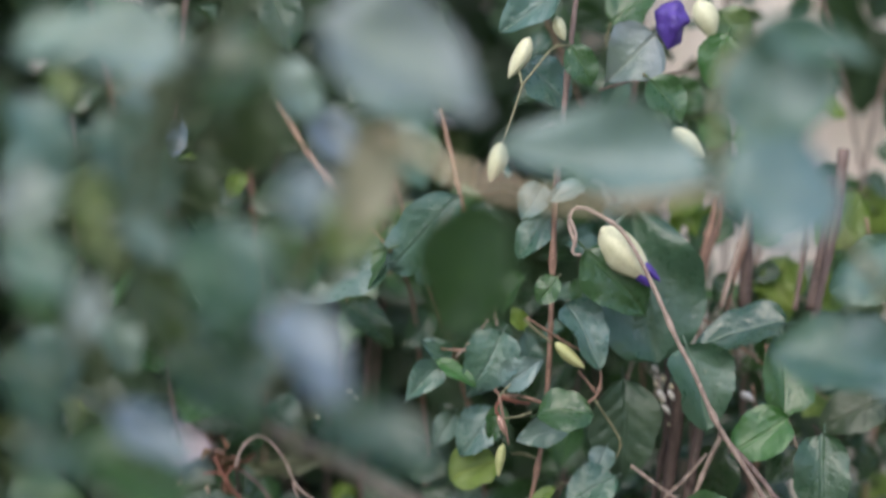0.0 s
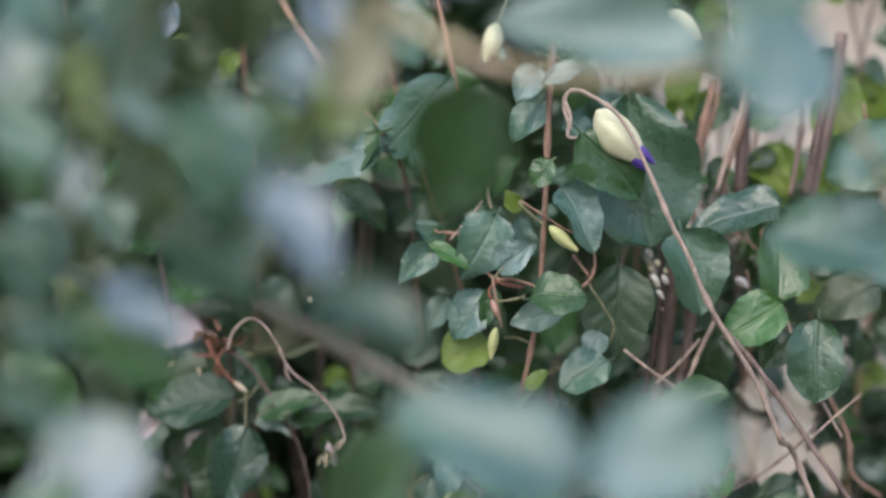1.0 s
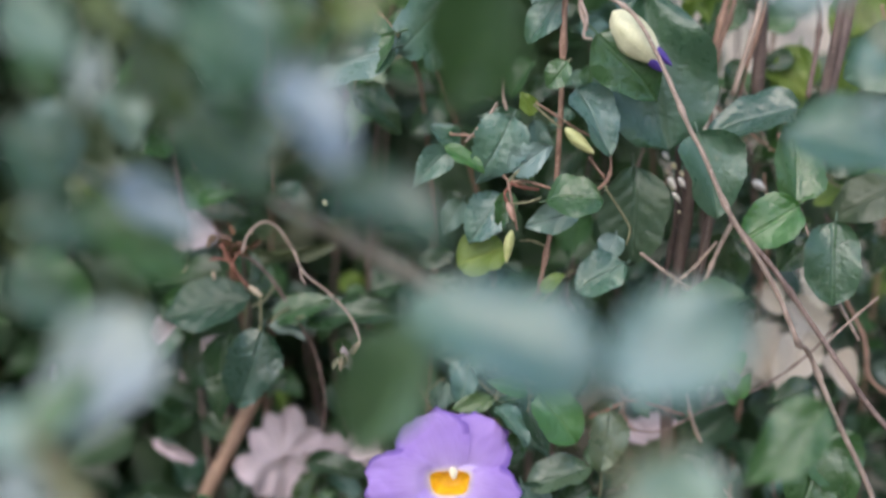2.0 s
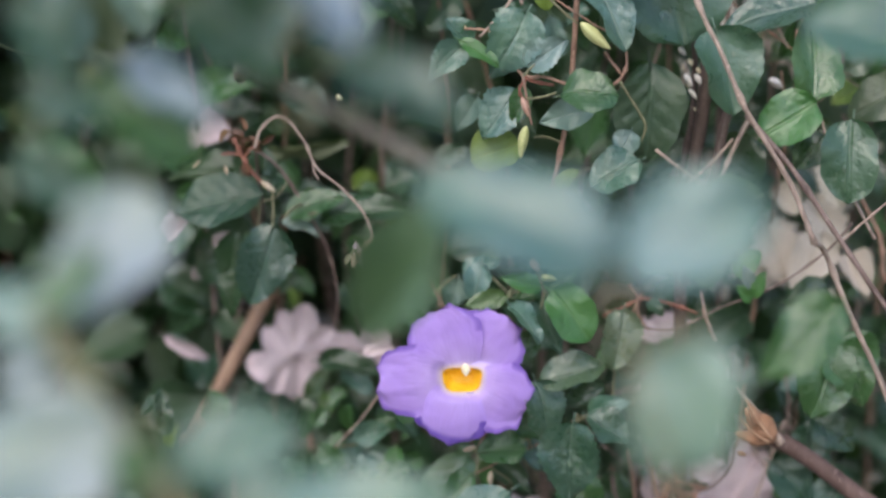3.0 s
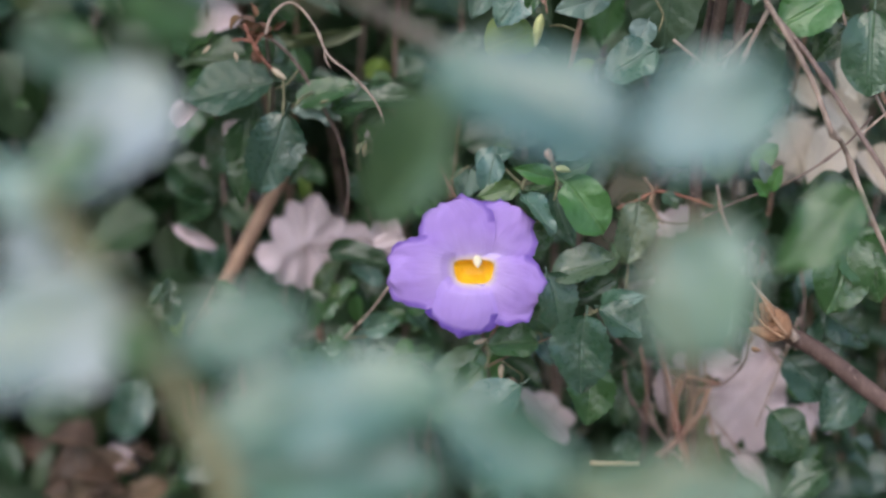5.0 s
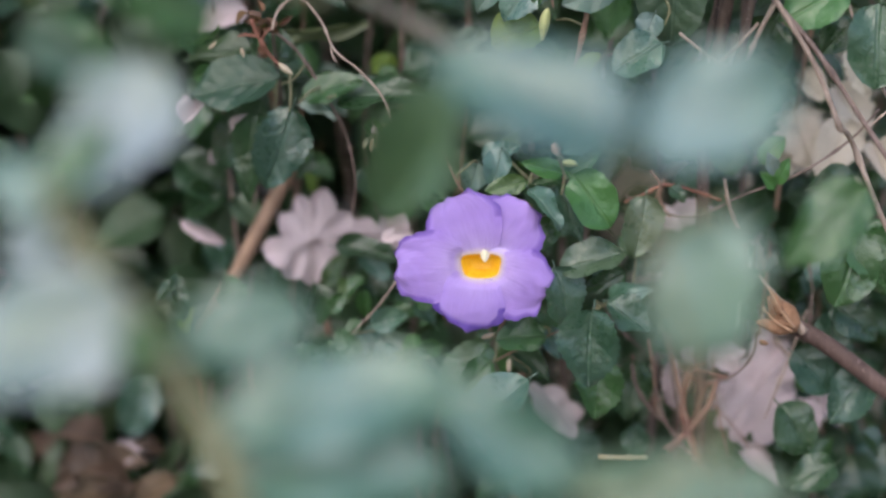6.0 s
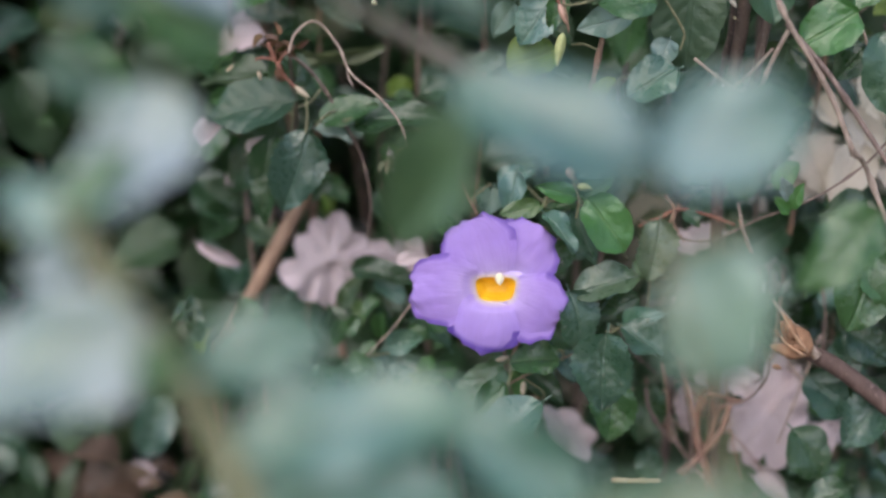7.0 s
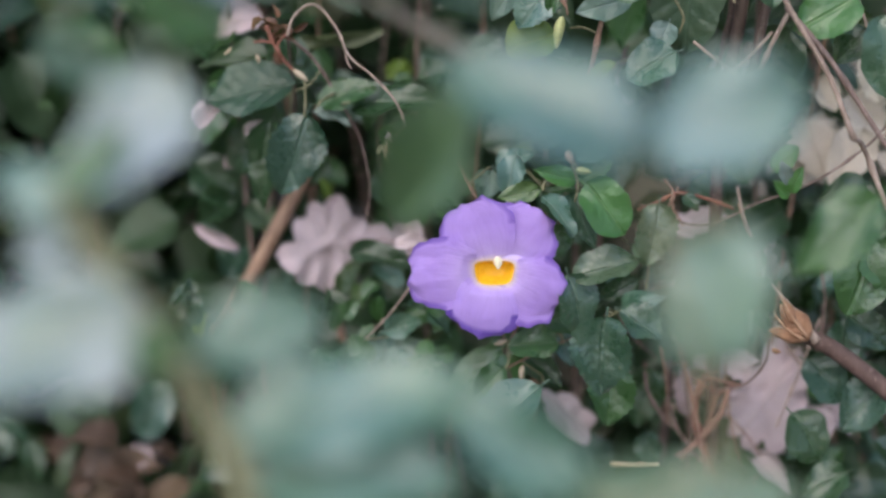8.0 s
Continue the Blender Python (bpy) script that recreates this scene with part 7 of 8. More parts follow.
leaf(litter, (-0.0982, 0.0550, 0.5902), (-0.0899, 0.0550, 0.6005), 0.0066, 0, "dry", "curled")
leaf(litter, (-0.0816, 0.0600, 0.5864), (-0.0729, 0.0600, 0.5914), 0.0058, 0, "dry", "curled")
leaf(litter, (-0.0923, 0.0900, 0.5691), (-0.0836, 0.0900, 0.5774), 0.0054, 0, "dry", "curled")
leaf(litter, (-0.0270, 0.0400, 0.5505), (-0.0165, 0.0400, 0.5551), 0.0058, 0, "dry", "curled")
leaf(litter, (0.1034, 0.0600, 0.4700), (0.1197, 0.0600, 0.4535), 0.0050, 0, "dry", "ragged")
leaf(litter, (0.1377, 0.0500, 0.6183), (0.1461, 0.0500, 0.6015), 0.0116, 0, "dry_cream", "ragged")
leaf(litter, (-0.1554, 0.1000, 0.4342), (-0.1280, 0.0940, 0.4391), 0.0148, 0, "brown", "ragged")
leaf(litter, (-0.1088, 0.1000, 0.4414), (-0.1326, 0.0940, 0.4317), 0.0127, 0, "brown", "curled")

near_a = plant("leafy_branch", (-0.020, -0.420, 0.000), "near leafy branch with an olive stem and pale blue-green leaves", "branch", "near branches")
stem(near_a, 0.00304, 0.00327, "olive_twig", (-0.0827, -0.3260, 0.6476), (-0.0807, -0.3273, 0.6419), (-0.0713, -0.3307, 0.6266), (-0.0601, -0.3338, 0.6123), (-0.0501, -0.3374, 0.5964), (-0.0447, -0.3405, 0.5828), (-0.020, -0.420, -0.01))
leaf(near_a, (-0.0807, -0.3265, 0.6453), (-0.0592, -0.3204, 0.6705), 0.0243, -10, "pale", "round")
leaf(near_a, (-0.0815, -0.3271, 0.6428), (-0.0989, -0.3249, 0.6533), 0.0129, 0, "grey", "ovate")
leaf(near_a, (-0.0801, -0.3277, 0.6402), (-0.0941, -0.3297, 0.6322), 0.0105, 0, "pale", "ovate")
leaf(near_a, (-0.0622, -0.3519, 0.6232), (-0.1016, -0.3537, 0.6176), 0.0292, 0, "pale", "round")
leaf(near_a, (-0.0572, -0.3334, 0.6141), (-0.0297, -0.3310, 0.6227), 0.0175, 0, "grey", "round")
leaf(near_a, (-0.0495, -0.3369, 0.5987), (0.0042, -0.3340, 0.6079), 0.0228, 0, "grey", "ovate")
leaf(near_a, (-0.0448, -0.3392, 0.5885), (0.0008, -0.3385, 0.5885), 0.0234, 0, "grey", "ovate")
leaf(near_a, (-0.0811, -0.3361, 0.6480), (-0.0700, -0.3329, 0.6614), 0.0092, 0, "mid", "ovate")
leaf(near_a, (-0.0593, -0.3610, 0.6279), (-0.0631, -0.3641, 0.6151), 0.0088, 0, "mid", "ovate")

near_b = plant("leafy_branch", (0.060, -0.420, 0.000), "near leafy branch with rounded blue-green leaves in pairs", "branch", "near branches")
stem(near_b, 0.00058, 0.00070, "olive_twig", (0.0350, -0.3227, 0.6547), (0.0397, -0.3261, 0.6399), (0.0487, -0.3328, 0.6103), (0.0558, -0.3391, 0.5830), (0.060, -0.420, -0.01))
leaf(near_b, (0.0368, -0.3231, 0.6558), (-0.0039, -0.3191, 0.6760), 0.0256, 0, "haze", "round")
leaf(near_b, (0.0384, -0.3235, 0.6544), (0.0707, -0.3191, 0.6689), 0.0251, 10, "haze", "round")
leaf(near_b, (0.0567, -0.3257, 0.6405), (0.0481, -0.3327, 0.6109), 0.0240, 0, "mist", "round")
leaf(near_b, (0.1192, -0.1200, 0.6036), (0.0941, -0.1300, 0.5837), 0.0188, -10, "mid", "pointed")
leaf(near_b, (0.0243, -0.3390, 0.5852), (-0.0039, -0.3346, 0.6056), 0.0187, 0, "grey", "ovate")
leaf(near_b, (0.0699, -0.3384, 0.5853), (0.0161, -0.3386, 0.5874), 0.0129, 0, "grey", "ovate")

near_c = plant("leafy_branch", (-0.100, -0.300, 0.000), "near brown branch with dusky blue-green leaves", "branch", "near branches")
stem(near_c, 0.00190, 0.00219, "branch", (0.0102, -0.2070, 0.6515), (-0.0044, -0.2070, 0.6597), (-0.0248, -0.2070, 0.6709), (-0.0423, -0.2050, 0.6804), (-0.0518, -0.1500, 0.6758), (-0.0662, 0.0000, 0.6565), (-0.0860, 0.2200, 0.6272), (-0.130, 0.330, -0.01))
leaf(near_c, (-0.0094, -0.2395, 0.7426), (-0.0219, -0.2415, 0.7250), 0.0165, 0, "olive", "ovate")
leaf(near_c, (0.0210, -0.2708, 0.7374), (-0.0009, -0.2526, 0.7033), 0.0261, 0, "dark", "ovate")
leaf(near_c, (0.0041, -0.2614, 0.6554), (-0.0215, -0.2440, 0.6213), 0.0222, 0, "fern", "ovate")

near_d = plant("leafy_branch", (0.160, -0.400, 0.000), "near branch with large rounded blue-green leaves", "branch", "near branches")
stem(near_d, 0.00098, 0.00126, "olive_twig", (0.0752, -0.2376, 0.7413), (0.1056, -0.2391, 0.7283), (0.1206, -0.2414, 0.7030), (0.1336, -0.2463, 0.6472), (0.160, -0.400, -0.01))
leaf(near_d, (0.0745, -0.2375, 0.7413), (0.0210, -0.2356, 0.7546), 0.0237, 0, "mist", "ovate")
leaf(near_d, (0.0682, -0.2950, 0.7428), (0.0960, -0.2950, 0.7467), 0.0285, 0, "sky_tint", "round")
leaf(near_d, (0.0879, -0.2271, 0.7489), (0.0955, -0.2244, 0.7813), 0.0290, 0, "grey", "round")
leaf(near_d, (0.0842, -0.2345, 0.7786), (0.1175, -0.2356, 0.7712), 0.0112, 0, "grey", "ovate")

near_e = plant("leafy_branch", (-0.160, -0.400, 0.000), "near shrub of soft blue-green and olive leaves", "branch", "near branches")
stem(near_e, 0.00200, 0.00240, "green_twig", (-0.0328, -0.2819, 0.7919), (-0.0536, -0.2530, 0.7740), (-0.0854, -0.1339, 0.7524), (-0.1278, -0.0753, 0.7263), (-0.1587, -0.0581, 0.6859), (-0.250, -0.120, -0.01))
leaf(near_e, (-0.0211, -0.2929, 0.7827), (0.0189, -0.2952, 0.7620), 0.0265, 0, "pale", "ovate")
leaf(near_e, (-0.0501, -0.2930, 0.7756), (-0.0891, -0.2920, 0.7812), 0.0202, 0, "mist", "round")
leaf(near_e, (-0.0306, -0.2530, 0.7777), (-0.0538, -0.2538, 0.7646), 0.0216, 0, "dark", "ovate")
leaf(near_e, (-0.0039, -0.2750, 0.7591), (-0.0154, -0.2770, 0.7333), 0.0137, 0, "straw", "ovate")
leaf(near_e, (-0.0642, -0.2727, 0.7770), (-0.0661, -0.2733, 0.7692), 0.0060, 0, "lime", "ovate")
stem(near_e, 0.00050, 0.00040, "green_twig", (-0.0536, -0.2530, 0.7740), (-0.0477, -0.2665, 0.7500), (-0.0417, -0.2800, 0.7380), name="twig")
leaf(near_e, (-0.0417, -0.2800, 0.7380), (-0.0436, -0.2877, 0.7140), 0.0219, 0, "grey", "broad")
stem(near_e, 0.00050, 0.00040, "green_twig", (-0.0328, -0.2819, 0.7919), (-0.0276, -0.3059, 0.7664), (-0.0225, -0.3300, 0.7529), name="twig")
leaf(near_e, (-0.0225, -0.3300, 0.7529), (-0.0235, -0.3345, 0.7403), 0.0107, 0, "sky", "broad")
stem(near_e, 0.00050, 0.00040, "green_twig", (-0.0328, -0.2819, 0.7919), (-0.0311, -0.3059, 0.7515), (-0.0294, -0.3300, 0.7231), name="twig")
leaf(near_e, (-0.0294, -0.3300, 0.7231), (-0.0155, -0.3383, 0.7041), 0.0139, 0, "sky", "ovate")
stem(near_e, 0.00050, 0.00040, "green_twig", (-0.0328, -0.2819, 0.7919), (-0.0275, -0.2960, 0.7395), (-0.0223, -0.3100, 0.6991), name="twig")
leaf(near_e, (-0.0223, -0.3100, 0.6991), (0.0058, -0.3144, 0.6845), 0.0159, 0, "teal", "ovate")
stem(near_e, 0.00050, 0.00040, "green_twig", (-0.0536, -0.2530, 0.7740), (-0.0626, -0.2615, 0.7274), (-0.0715, -0.2700, 0.6929), name="twig")
leaf(near_e, (-0.0715, -0.2700, 0.6929), (-0.0494, -0.2773, 0.6788), 0.0109, 0, "sky", "ovate")
stem(near_e, 0.00050, 0.00040, "green_twig", (-0.0536, -0.2530, 0.7740), (-0.0675, -0.2615, 0.7238), (-0.0815, -0.2700, 0.6855), name="twig")
leaf(near_e, (-0.0815, -0.2700, 0.6855), (-0.0534, -0.2721, 0.6724), 0.0176, 0, "mid", "broad")
stem(near_e, 0.00050, 0.00040, "green_twig", (-0.0536, -0.2530, 0.7740), (-0.0725, -0.2715, 0.7257), (-0.0914, -0.2900, 0.6895), name="twig")
leaf(near_e, (-0.0914, -0.2900, 0.6895), (-0.0737, -0.2926, 0.6832), 0.0115, 0, "teal", "broad")
stem(near_e, 0.00050, 0.00040, "green_twig", (-0.0536, -0.2530, 0.7740), (-0.0702, -0.2715, 0.7571), (-0.0867, -0.2900, 0.7522), name="twig")
leaf(near_e, (-0.0867, -0.2900, 0.7522), (-0.0885, -0.2961, 0.7353), 0.0115, 0, "pale", "broad")
stem(near_e, 0.00050, 0.00040, "green_twig", (-0.0536, -0.2530, 0.7740), (-0.0647, -0.2415, 0.7621), (-0.0758, -0.2300, 0.7622), name="twig")
leaf(near_e, (-0.0758, -0.2300, 0.7622), (-0.0625, -0.2341, 0.7359), 0.0207, 0, "grey", "broad")
stem(near_e, 0.00050, 0.00040, "green_twig", (-0.0536, -0.2530, 0.7740), (-0.0640, -0.2615, 0.7559), (-0.0745, -0.2700, 0.7497), name="twig")
leaf(near_e, (-0.0745, -0.2700, 0.7497), (-0.0765, -0.2724, 0.7324), 0.0096, 0, "olive", "ovate")
stem(near_e, 0.00050, 0.00040, "green_twig", (-0.0536, -0.2530, 0.7740), (-0.0670, -0.2465, 0.7472), (-0.0804, -0.2400, 0.7323), name="twig")
leaf(near_e, (-0.0804, -0.2400, 0.7323), (-0.0705, -0.2419, 0.7230), 0.0087, 0, "olive", "ovate")
stem(near_e, 0.00050, 0.00040, "green_twig", (-0.0536, -0.2530, 0.7740), (-0.0487, -0.2265, 0.7650), (-0.0439, -0.2000, 0.7679), name="twig")
leaf(near_e, (-0.0439, -0.2000, 0.7679), (-0.0429, -0.1947, 0.7426), 0.0177, 0, "deep", "broad")
stem(near_e, 0.00050, 0.00040, "green_twig", (-0.1278, -0.0753, 0.7263), (-0.1051, -0.0126, 0.7325), (-0.0824, 0.0500, 0.7507), name="twig")
leaf(near_e, (-0.0824, 0.0500, 0.7507), (-0.0859, 0.0450, 0.7373), 0.0085, 0, "sky", "ovate")
stem(near_e, 0.00050, 0.00040, "green_twig", (-0.1278, -0.0753, 0.7263), (-0.0938, -0.0101, 0.7236), (-0.0597, 0.0550, 0.7329), name="twig")
leaf(near_e, (-0.0597, 0.0550, 0.7329), (-0.0664, 0.0542, 0.7229), 0.0085, 0, "lime", "broad")
stem(near_e, 0.00050, 0.00040, "green_twig", (-0.1278, -0.0753, 0.7263), (-0.1029, -0.0076, 0.7260), (-0.0779, 0.0600, 0.7378), name="twig")
leaf(near_e, (-0.0779, 0.0600, 0.7378), (-0.0862, 0.0593, 0.7310), 0.0053, 0, "lime", "ovate")
stem(near_e, 0.00050, 0.00040, "green_twig", (-0.0536, -0.2530, 0.7740), (-0.0612, -0.2615, 0.7500), (-0.0688, -0.2700, 0.7379), name="twig")
leaf(near_e, (-0.0688, -0.2700, 0.7379), (-0.0550, -0.2746, 0.7284), 0.0080, 0, "sky_tint", "broad")
stem(near_e, 0.00050, 0.00040, "green_twig", (-0.0536, -0.2530, 0.7740), (-0.0724, -0.2765, 0.7487), (-0.0911, -0.3000, 0.7353), name="twig")
leaf(near_e, (-0.0911, -0.3000, 0.7353), (-0.0751, -0.3054, 0.7240), 0.0137, 0, "grey", "broad")
stem(near_e, 0.00050, 0.00040, "green_twig", (-0.0536, -0.2530, 0.7740), (-0.0618, -0.2815, 0.7448), (-0.0700, -0.3100, 0.7275), name="twig")
leaf(near_e, (-0.0700, -0.3100, 0.7275), (-0.0739, -0.3157, 0.7120), 0.0063, 0, "pale", "ovate")
stem(near_e, 0.00050, 0.00040, "green_twig", (-0.0536, -0.2530, 0.7740), (-0.0730, -0.2615, 0.7428), (-0.0924, -0.2700, 0.7235), name="twig")
leaf(near_e, (-0.0924, -0.2700, 0.7235), (-0.0832, -0.2730, 0.7127), 0.0085, 0, "mid", "broad")
stem(near_e, 0.00050, 0.00040, "green_twig", (-0.0536, -0.2530, 0.7740), (-0.0617, -0.2415, 0.7426), (-0.0699, -0.2300, 0.7231), name="twig")
leaf(near_e, (-0.0699, -0.2300, 0.7231), (-0.0554, -0.2300, 0.6950), 0.0155, 0, "dark", "ovate")
stem(near_e, 0.00050, 0.00040, "green_twig", (-0.0536, -0.2530, 0.7740), (-0.0575, -0.2515, 0.7330), (-0.0614, -0.2500, 0.7039), name="twig")
leaf(near_e, (-0.0614, -0.2500, 0.7039), (-0.0348, -0.2500, 0.6860), 0.0174, 0, "dark", "ovate")
stem(near_e, 0.00050, 0.00040, "green_twig", (-0.0536, -0.2530, 0.7740), (-0.0436, -0.2465, 0.7351), (-0.0336, -0.2400, 0.7083), name="twig")
leaf(near_e, (-0.0336, -0.2400, 0.7083), (-0.0441, -0.2438, 0.6936), 0.0133, 0, "teal", "broad")
stem(near_e, 0.00050, 0.00040, "green_twig", (-0.0536, -0.2530, 0.7740), (-0.0733, -0.2715, 0.7354), (-0.0931, -0.2900, 0.7087), name="twig")
leaf(near_e, (-0.0931, -0.2900, 0.7087), (-0.0805, -0.2928, 0.6929), 0.0130, 0, "teal", "broad")
stem(near_e, 0.00050, 0.00040, "green_twig", (-0.1587, -0.0581, 0.6859), (-0.1364, -0.0140, 0.6663), (-0.1140, 0.0300, 0.6587), name="twig")
leaf(near_e, (-0.1140, 0.0300, 0.6587), (-0.1133, 0.0291, 0.6459), 0.0035, 0, "lime", "ovate")
stem(near_e, 0.00050, 0.00040, "green_twig", (-0.0536, -0.2530, 0.7740), (-0.0758, -0.2615, 0.7169), (-0.0980, -0.2700, 0.6718), name="twig")
leaf(near_e, (-0.0980, -0.2700, 0.6718), (-0.0802, -0.2730, 0.6588), 0.0124, 0, "teal", "broad")
stem(near_e, 0.00050, 0.00040, "green_twig", (-0.0536, -0.2530, 0.7740), (-0.0746, -0.2515, 0.7641), (-0.0956, -0.2500, 0.7663), name="twig")
leaf(near_e, (-0.0956, -0.2500, 0.7663), (-0.0809, -0.2545, 0.7502), 0.0147, 0, "grey", "broad")
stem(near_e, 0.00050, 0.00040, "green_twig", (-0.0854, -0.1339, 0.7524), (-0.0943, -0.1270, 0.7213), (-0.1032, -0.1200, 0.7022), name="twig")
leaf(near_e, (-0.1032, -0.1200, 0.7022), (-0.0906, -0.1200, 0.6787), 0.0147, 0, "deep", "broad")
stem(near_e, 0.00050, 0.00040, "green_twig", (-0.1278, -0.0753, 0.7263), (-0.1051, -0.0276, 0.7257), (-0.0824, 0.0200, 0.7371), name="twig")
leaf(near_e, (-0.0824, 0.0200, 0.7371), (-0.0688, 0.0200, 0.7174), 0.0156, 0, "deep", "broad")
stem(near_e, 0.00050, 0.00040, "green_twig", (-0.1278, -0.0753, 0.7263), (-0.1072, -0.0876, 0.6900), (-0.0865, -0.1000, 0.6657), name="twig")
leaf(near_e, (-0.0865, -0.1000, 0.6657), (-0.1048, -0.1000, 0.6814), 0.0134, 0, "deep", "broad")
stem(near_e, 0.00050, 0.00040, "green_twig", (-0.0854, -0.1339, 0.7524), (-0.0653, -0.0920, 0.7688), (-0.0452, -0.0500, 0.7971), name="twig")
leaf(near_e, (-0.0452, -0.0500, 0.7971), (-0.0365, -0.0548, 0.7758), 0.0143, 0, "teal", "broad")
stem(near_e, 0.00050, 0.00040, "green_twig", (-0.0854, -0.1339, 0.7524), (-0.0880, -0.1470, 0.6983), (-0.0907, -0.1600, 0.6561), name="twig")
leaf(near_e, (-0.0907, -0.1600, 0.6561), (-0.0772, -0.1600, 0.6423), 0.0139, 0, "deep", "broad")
stem(near_e, 0.00050, 0.00040, "green_twig", (-0.0854, -0.1339, 0.7524), (-0.0925, -0.1620, 0.7479), (-0.0997, -0.1900, 0.7553), name="twig")
leaf(near_e, (-0.0997, -0.1900, 0.7553), (-0.0987, -0.1950, 0.7318), 0.0177, 0, "mist", "broad")
stem(near_e, 0.00050, 0.00040, "green_twig", (-0.0536, -0.2530, 0.7740), (-0.0718, -0.2265, 0.7675), (-0.0901, -0.2000, 0.7730), name="twig")
leaf(near_e, (-0.0901, -0.2000, 0.7730), (-0.0914, -0.2018, 0.7605), 0.0093, 0, "olive", "ovate")
stem(near_e, 0.00050, 0.00040, "green_twig", (-0.0854, -0.1339, 0.7524), (-0.0790, -0.1570, 0.7475), (-0.0725, -0.1800, 0.7546), name="twig")
leaf(near_e, (-0.0725, -0.1800, 0.7546), (-0.0845, -0.1839, 0.7405), 0.0156, 0, "sky_tint", "broad")
stem(near_e, 0.00050, 0.00040, "green_twig", (-0.0854, -0.1339, 0.7524), (-0.0732, -0.1370, 0.7423), (-0.0610, -0.1400, 0.7443), name="twig")
leaf(near_e, (-0.0610, -0.1400, 0.7443), (-0.0628, -0.1388, 0.7266), 0.0133, 0, "deep", "broad")
stem(near_e, 0.00050, 0.00040, "green_twig", (-0.0854, -0.1339, 0.7524), (-0.0749, -0.1470, 0.7347), (-0.0644, -0.1600, 0.7290), name="twig")
leaf(near_e, (-0.0644, -0.1600, 0.7290), (-0.0754, -0.1626, 0.7137), 0.0154, 0, "teal", "broad")
stem(near_e, 0.00050, 0.00040, "green_twig", (-0.0854, -0.1339, 0.7524), (-0.0635, -0.1420, 0.7342), (-0.0416, -0.1500, 0.7280), name="twig")
leaf(near_e, (-0.0416, -0.1500, 0.7280), (-0.0275, -0.1533, 0.7090), 0.0150, 0, "mid", "broad")
stem(near_e, 0.00050, 0.00040, "green_twig", (-0.0854, -0.1339, 0.7524), (-0.0557, -0.1520, 0.7497), (-0.0261, -0.1700, 0.7589), name="twig")
leaf(near_e, (-0.0261, -0.1700, 0.7589), (-0.0163, -0.1758, 0.7456), 0.0128, 0, "sky", "broad")
stem(near_e, 0.00050, 0.00040, "green_twig", (-0.0854, -0.1339, 0.7524), (-0.0614, -0.1570, 0.7566), (-0.0375, -0.1800, 0.7728), name="twig")
leaf(near_e, (-0.0375, -0.1800, 0.7728), (-0.0246, -0.1852, 0.7593), 0.0144, 0, "mist", "broad")
stem(near_e, 0.00050, 0.00040, "green_twig", (-0.0854, -0.1339, 0.7524), (-0.0497, -0.1169, 0.7323), (-0.0140, -0.1000, 0.7242), name="twig")
leaf(near_e, (-0.0140, -0.1000, 0.7242), (-0.0277, -0.1032, 0.7060), 0.0141, 0, "teal", "ovate")
stem(near_e, 0.00050, 0.00040, "green_twig", (-0.0536, -0.2530, 0.7740), (-0.0567, -0.2265, 0.7666), (-0.0598, -0.2000, 0.7711), name="twig")
leaf(near_e, (-0.0598, -0.2000, 0.7711), (-0.0775, -0.2058, 0.7610), 0.0160, 0, "sky_tint", "broad")
stem(near_e, 0.00050, 0.00040, "green_twig", (-0.0536, -0.2530, 0.7740), (-0.0331, -0.2365, 0.7670), (-0.0127, -0.2200, 0.7721), name="twig")
leaf(near_e, (-0.0127, -0.2200, 0.7721), (0.0055, -0.2276, 0.7604), 0.0169, 0, "mist", "broad")
stem(near_e, 0.00050, 0.00040, "green_twig", (-0.0854, -0.1339, 0.7524), (-0.0948, -0.1570, 0.7212), (-0.1042, -0.1800, 0.7019), name="twig")
leaf(near_e, (-0.1042, -0.1800, 0.7019), (-0.0920, -0.1843, 0.6855), 0.0150, 0, "sky_tint", "broad")
stem(near_e, 0.00050, 0.00040, "green_twig", (-0.0854, -0.1339, 0.7524), (-0.0847, -0.1520, 0.7226), (-0.0841, -0.1700, 0.7049), name="twig")
leaf(near_e, (-0.0841, -0.1700, 0.7049), (-0.0770, -0.1736, 0.6891), 0.0131, 0, "mist", "ovate")
stem(near_e, 0.00050, 0.00040, "green_twig", (-0.0854, -0.1339, 0.7524), (-0.0744, -0.1470, 0.7213), (-0.0634, -0.1600, 0.7023), name="twig")
leaf(near_e, (-0.0634, -0.1600, 0.7023), (-0.0480, -0.1615, 0.6871), 0.0160, 0, "teal", "broad")
stem(near_e, 0.00050, 0.00040, "green_twig", (-0.0854, -0.1339, 0.7524), (-0.0977, -0.1520, 0.7003), (-0.1100, -0.1700, 0.6603), name="twig")
leaf(near_e, (-0.1100, -0.1700, 0.6603), (-0.0917, -0.1717, 0.6430), 0.0170, 0, "mid", "broad")
stem(near_e, 0.00050, 0.00040, "green_twig", (-0.0854, -0.1339, 0.7524), (-0.0875, -0.1420, 0.6944), (-0.0895, -0.1500, 0.6485), name="twig")
leaf(near_e, (-0.0895, -0.1500, 0.6485), (-0.0766, -0.1514, 0.6333), 0.0141, 0, "teal", "broad")
stem(near_e, 0.00050, 0.00040, "green_twig", (-0.0854, -0.1339, 0.7524), (-0.0452, -0.1270, 0.7469), (-0.0049, -0.1200, 0.7535), name="twig")
leaf(near_e, (-0.0049, -0.1200, 0.7535), (0.0047, -0.1243, 0.7355), 0.0147, 0, "grey", "broad")

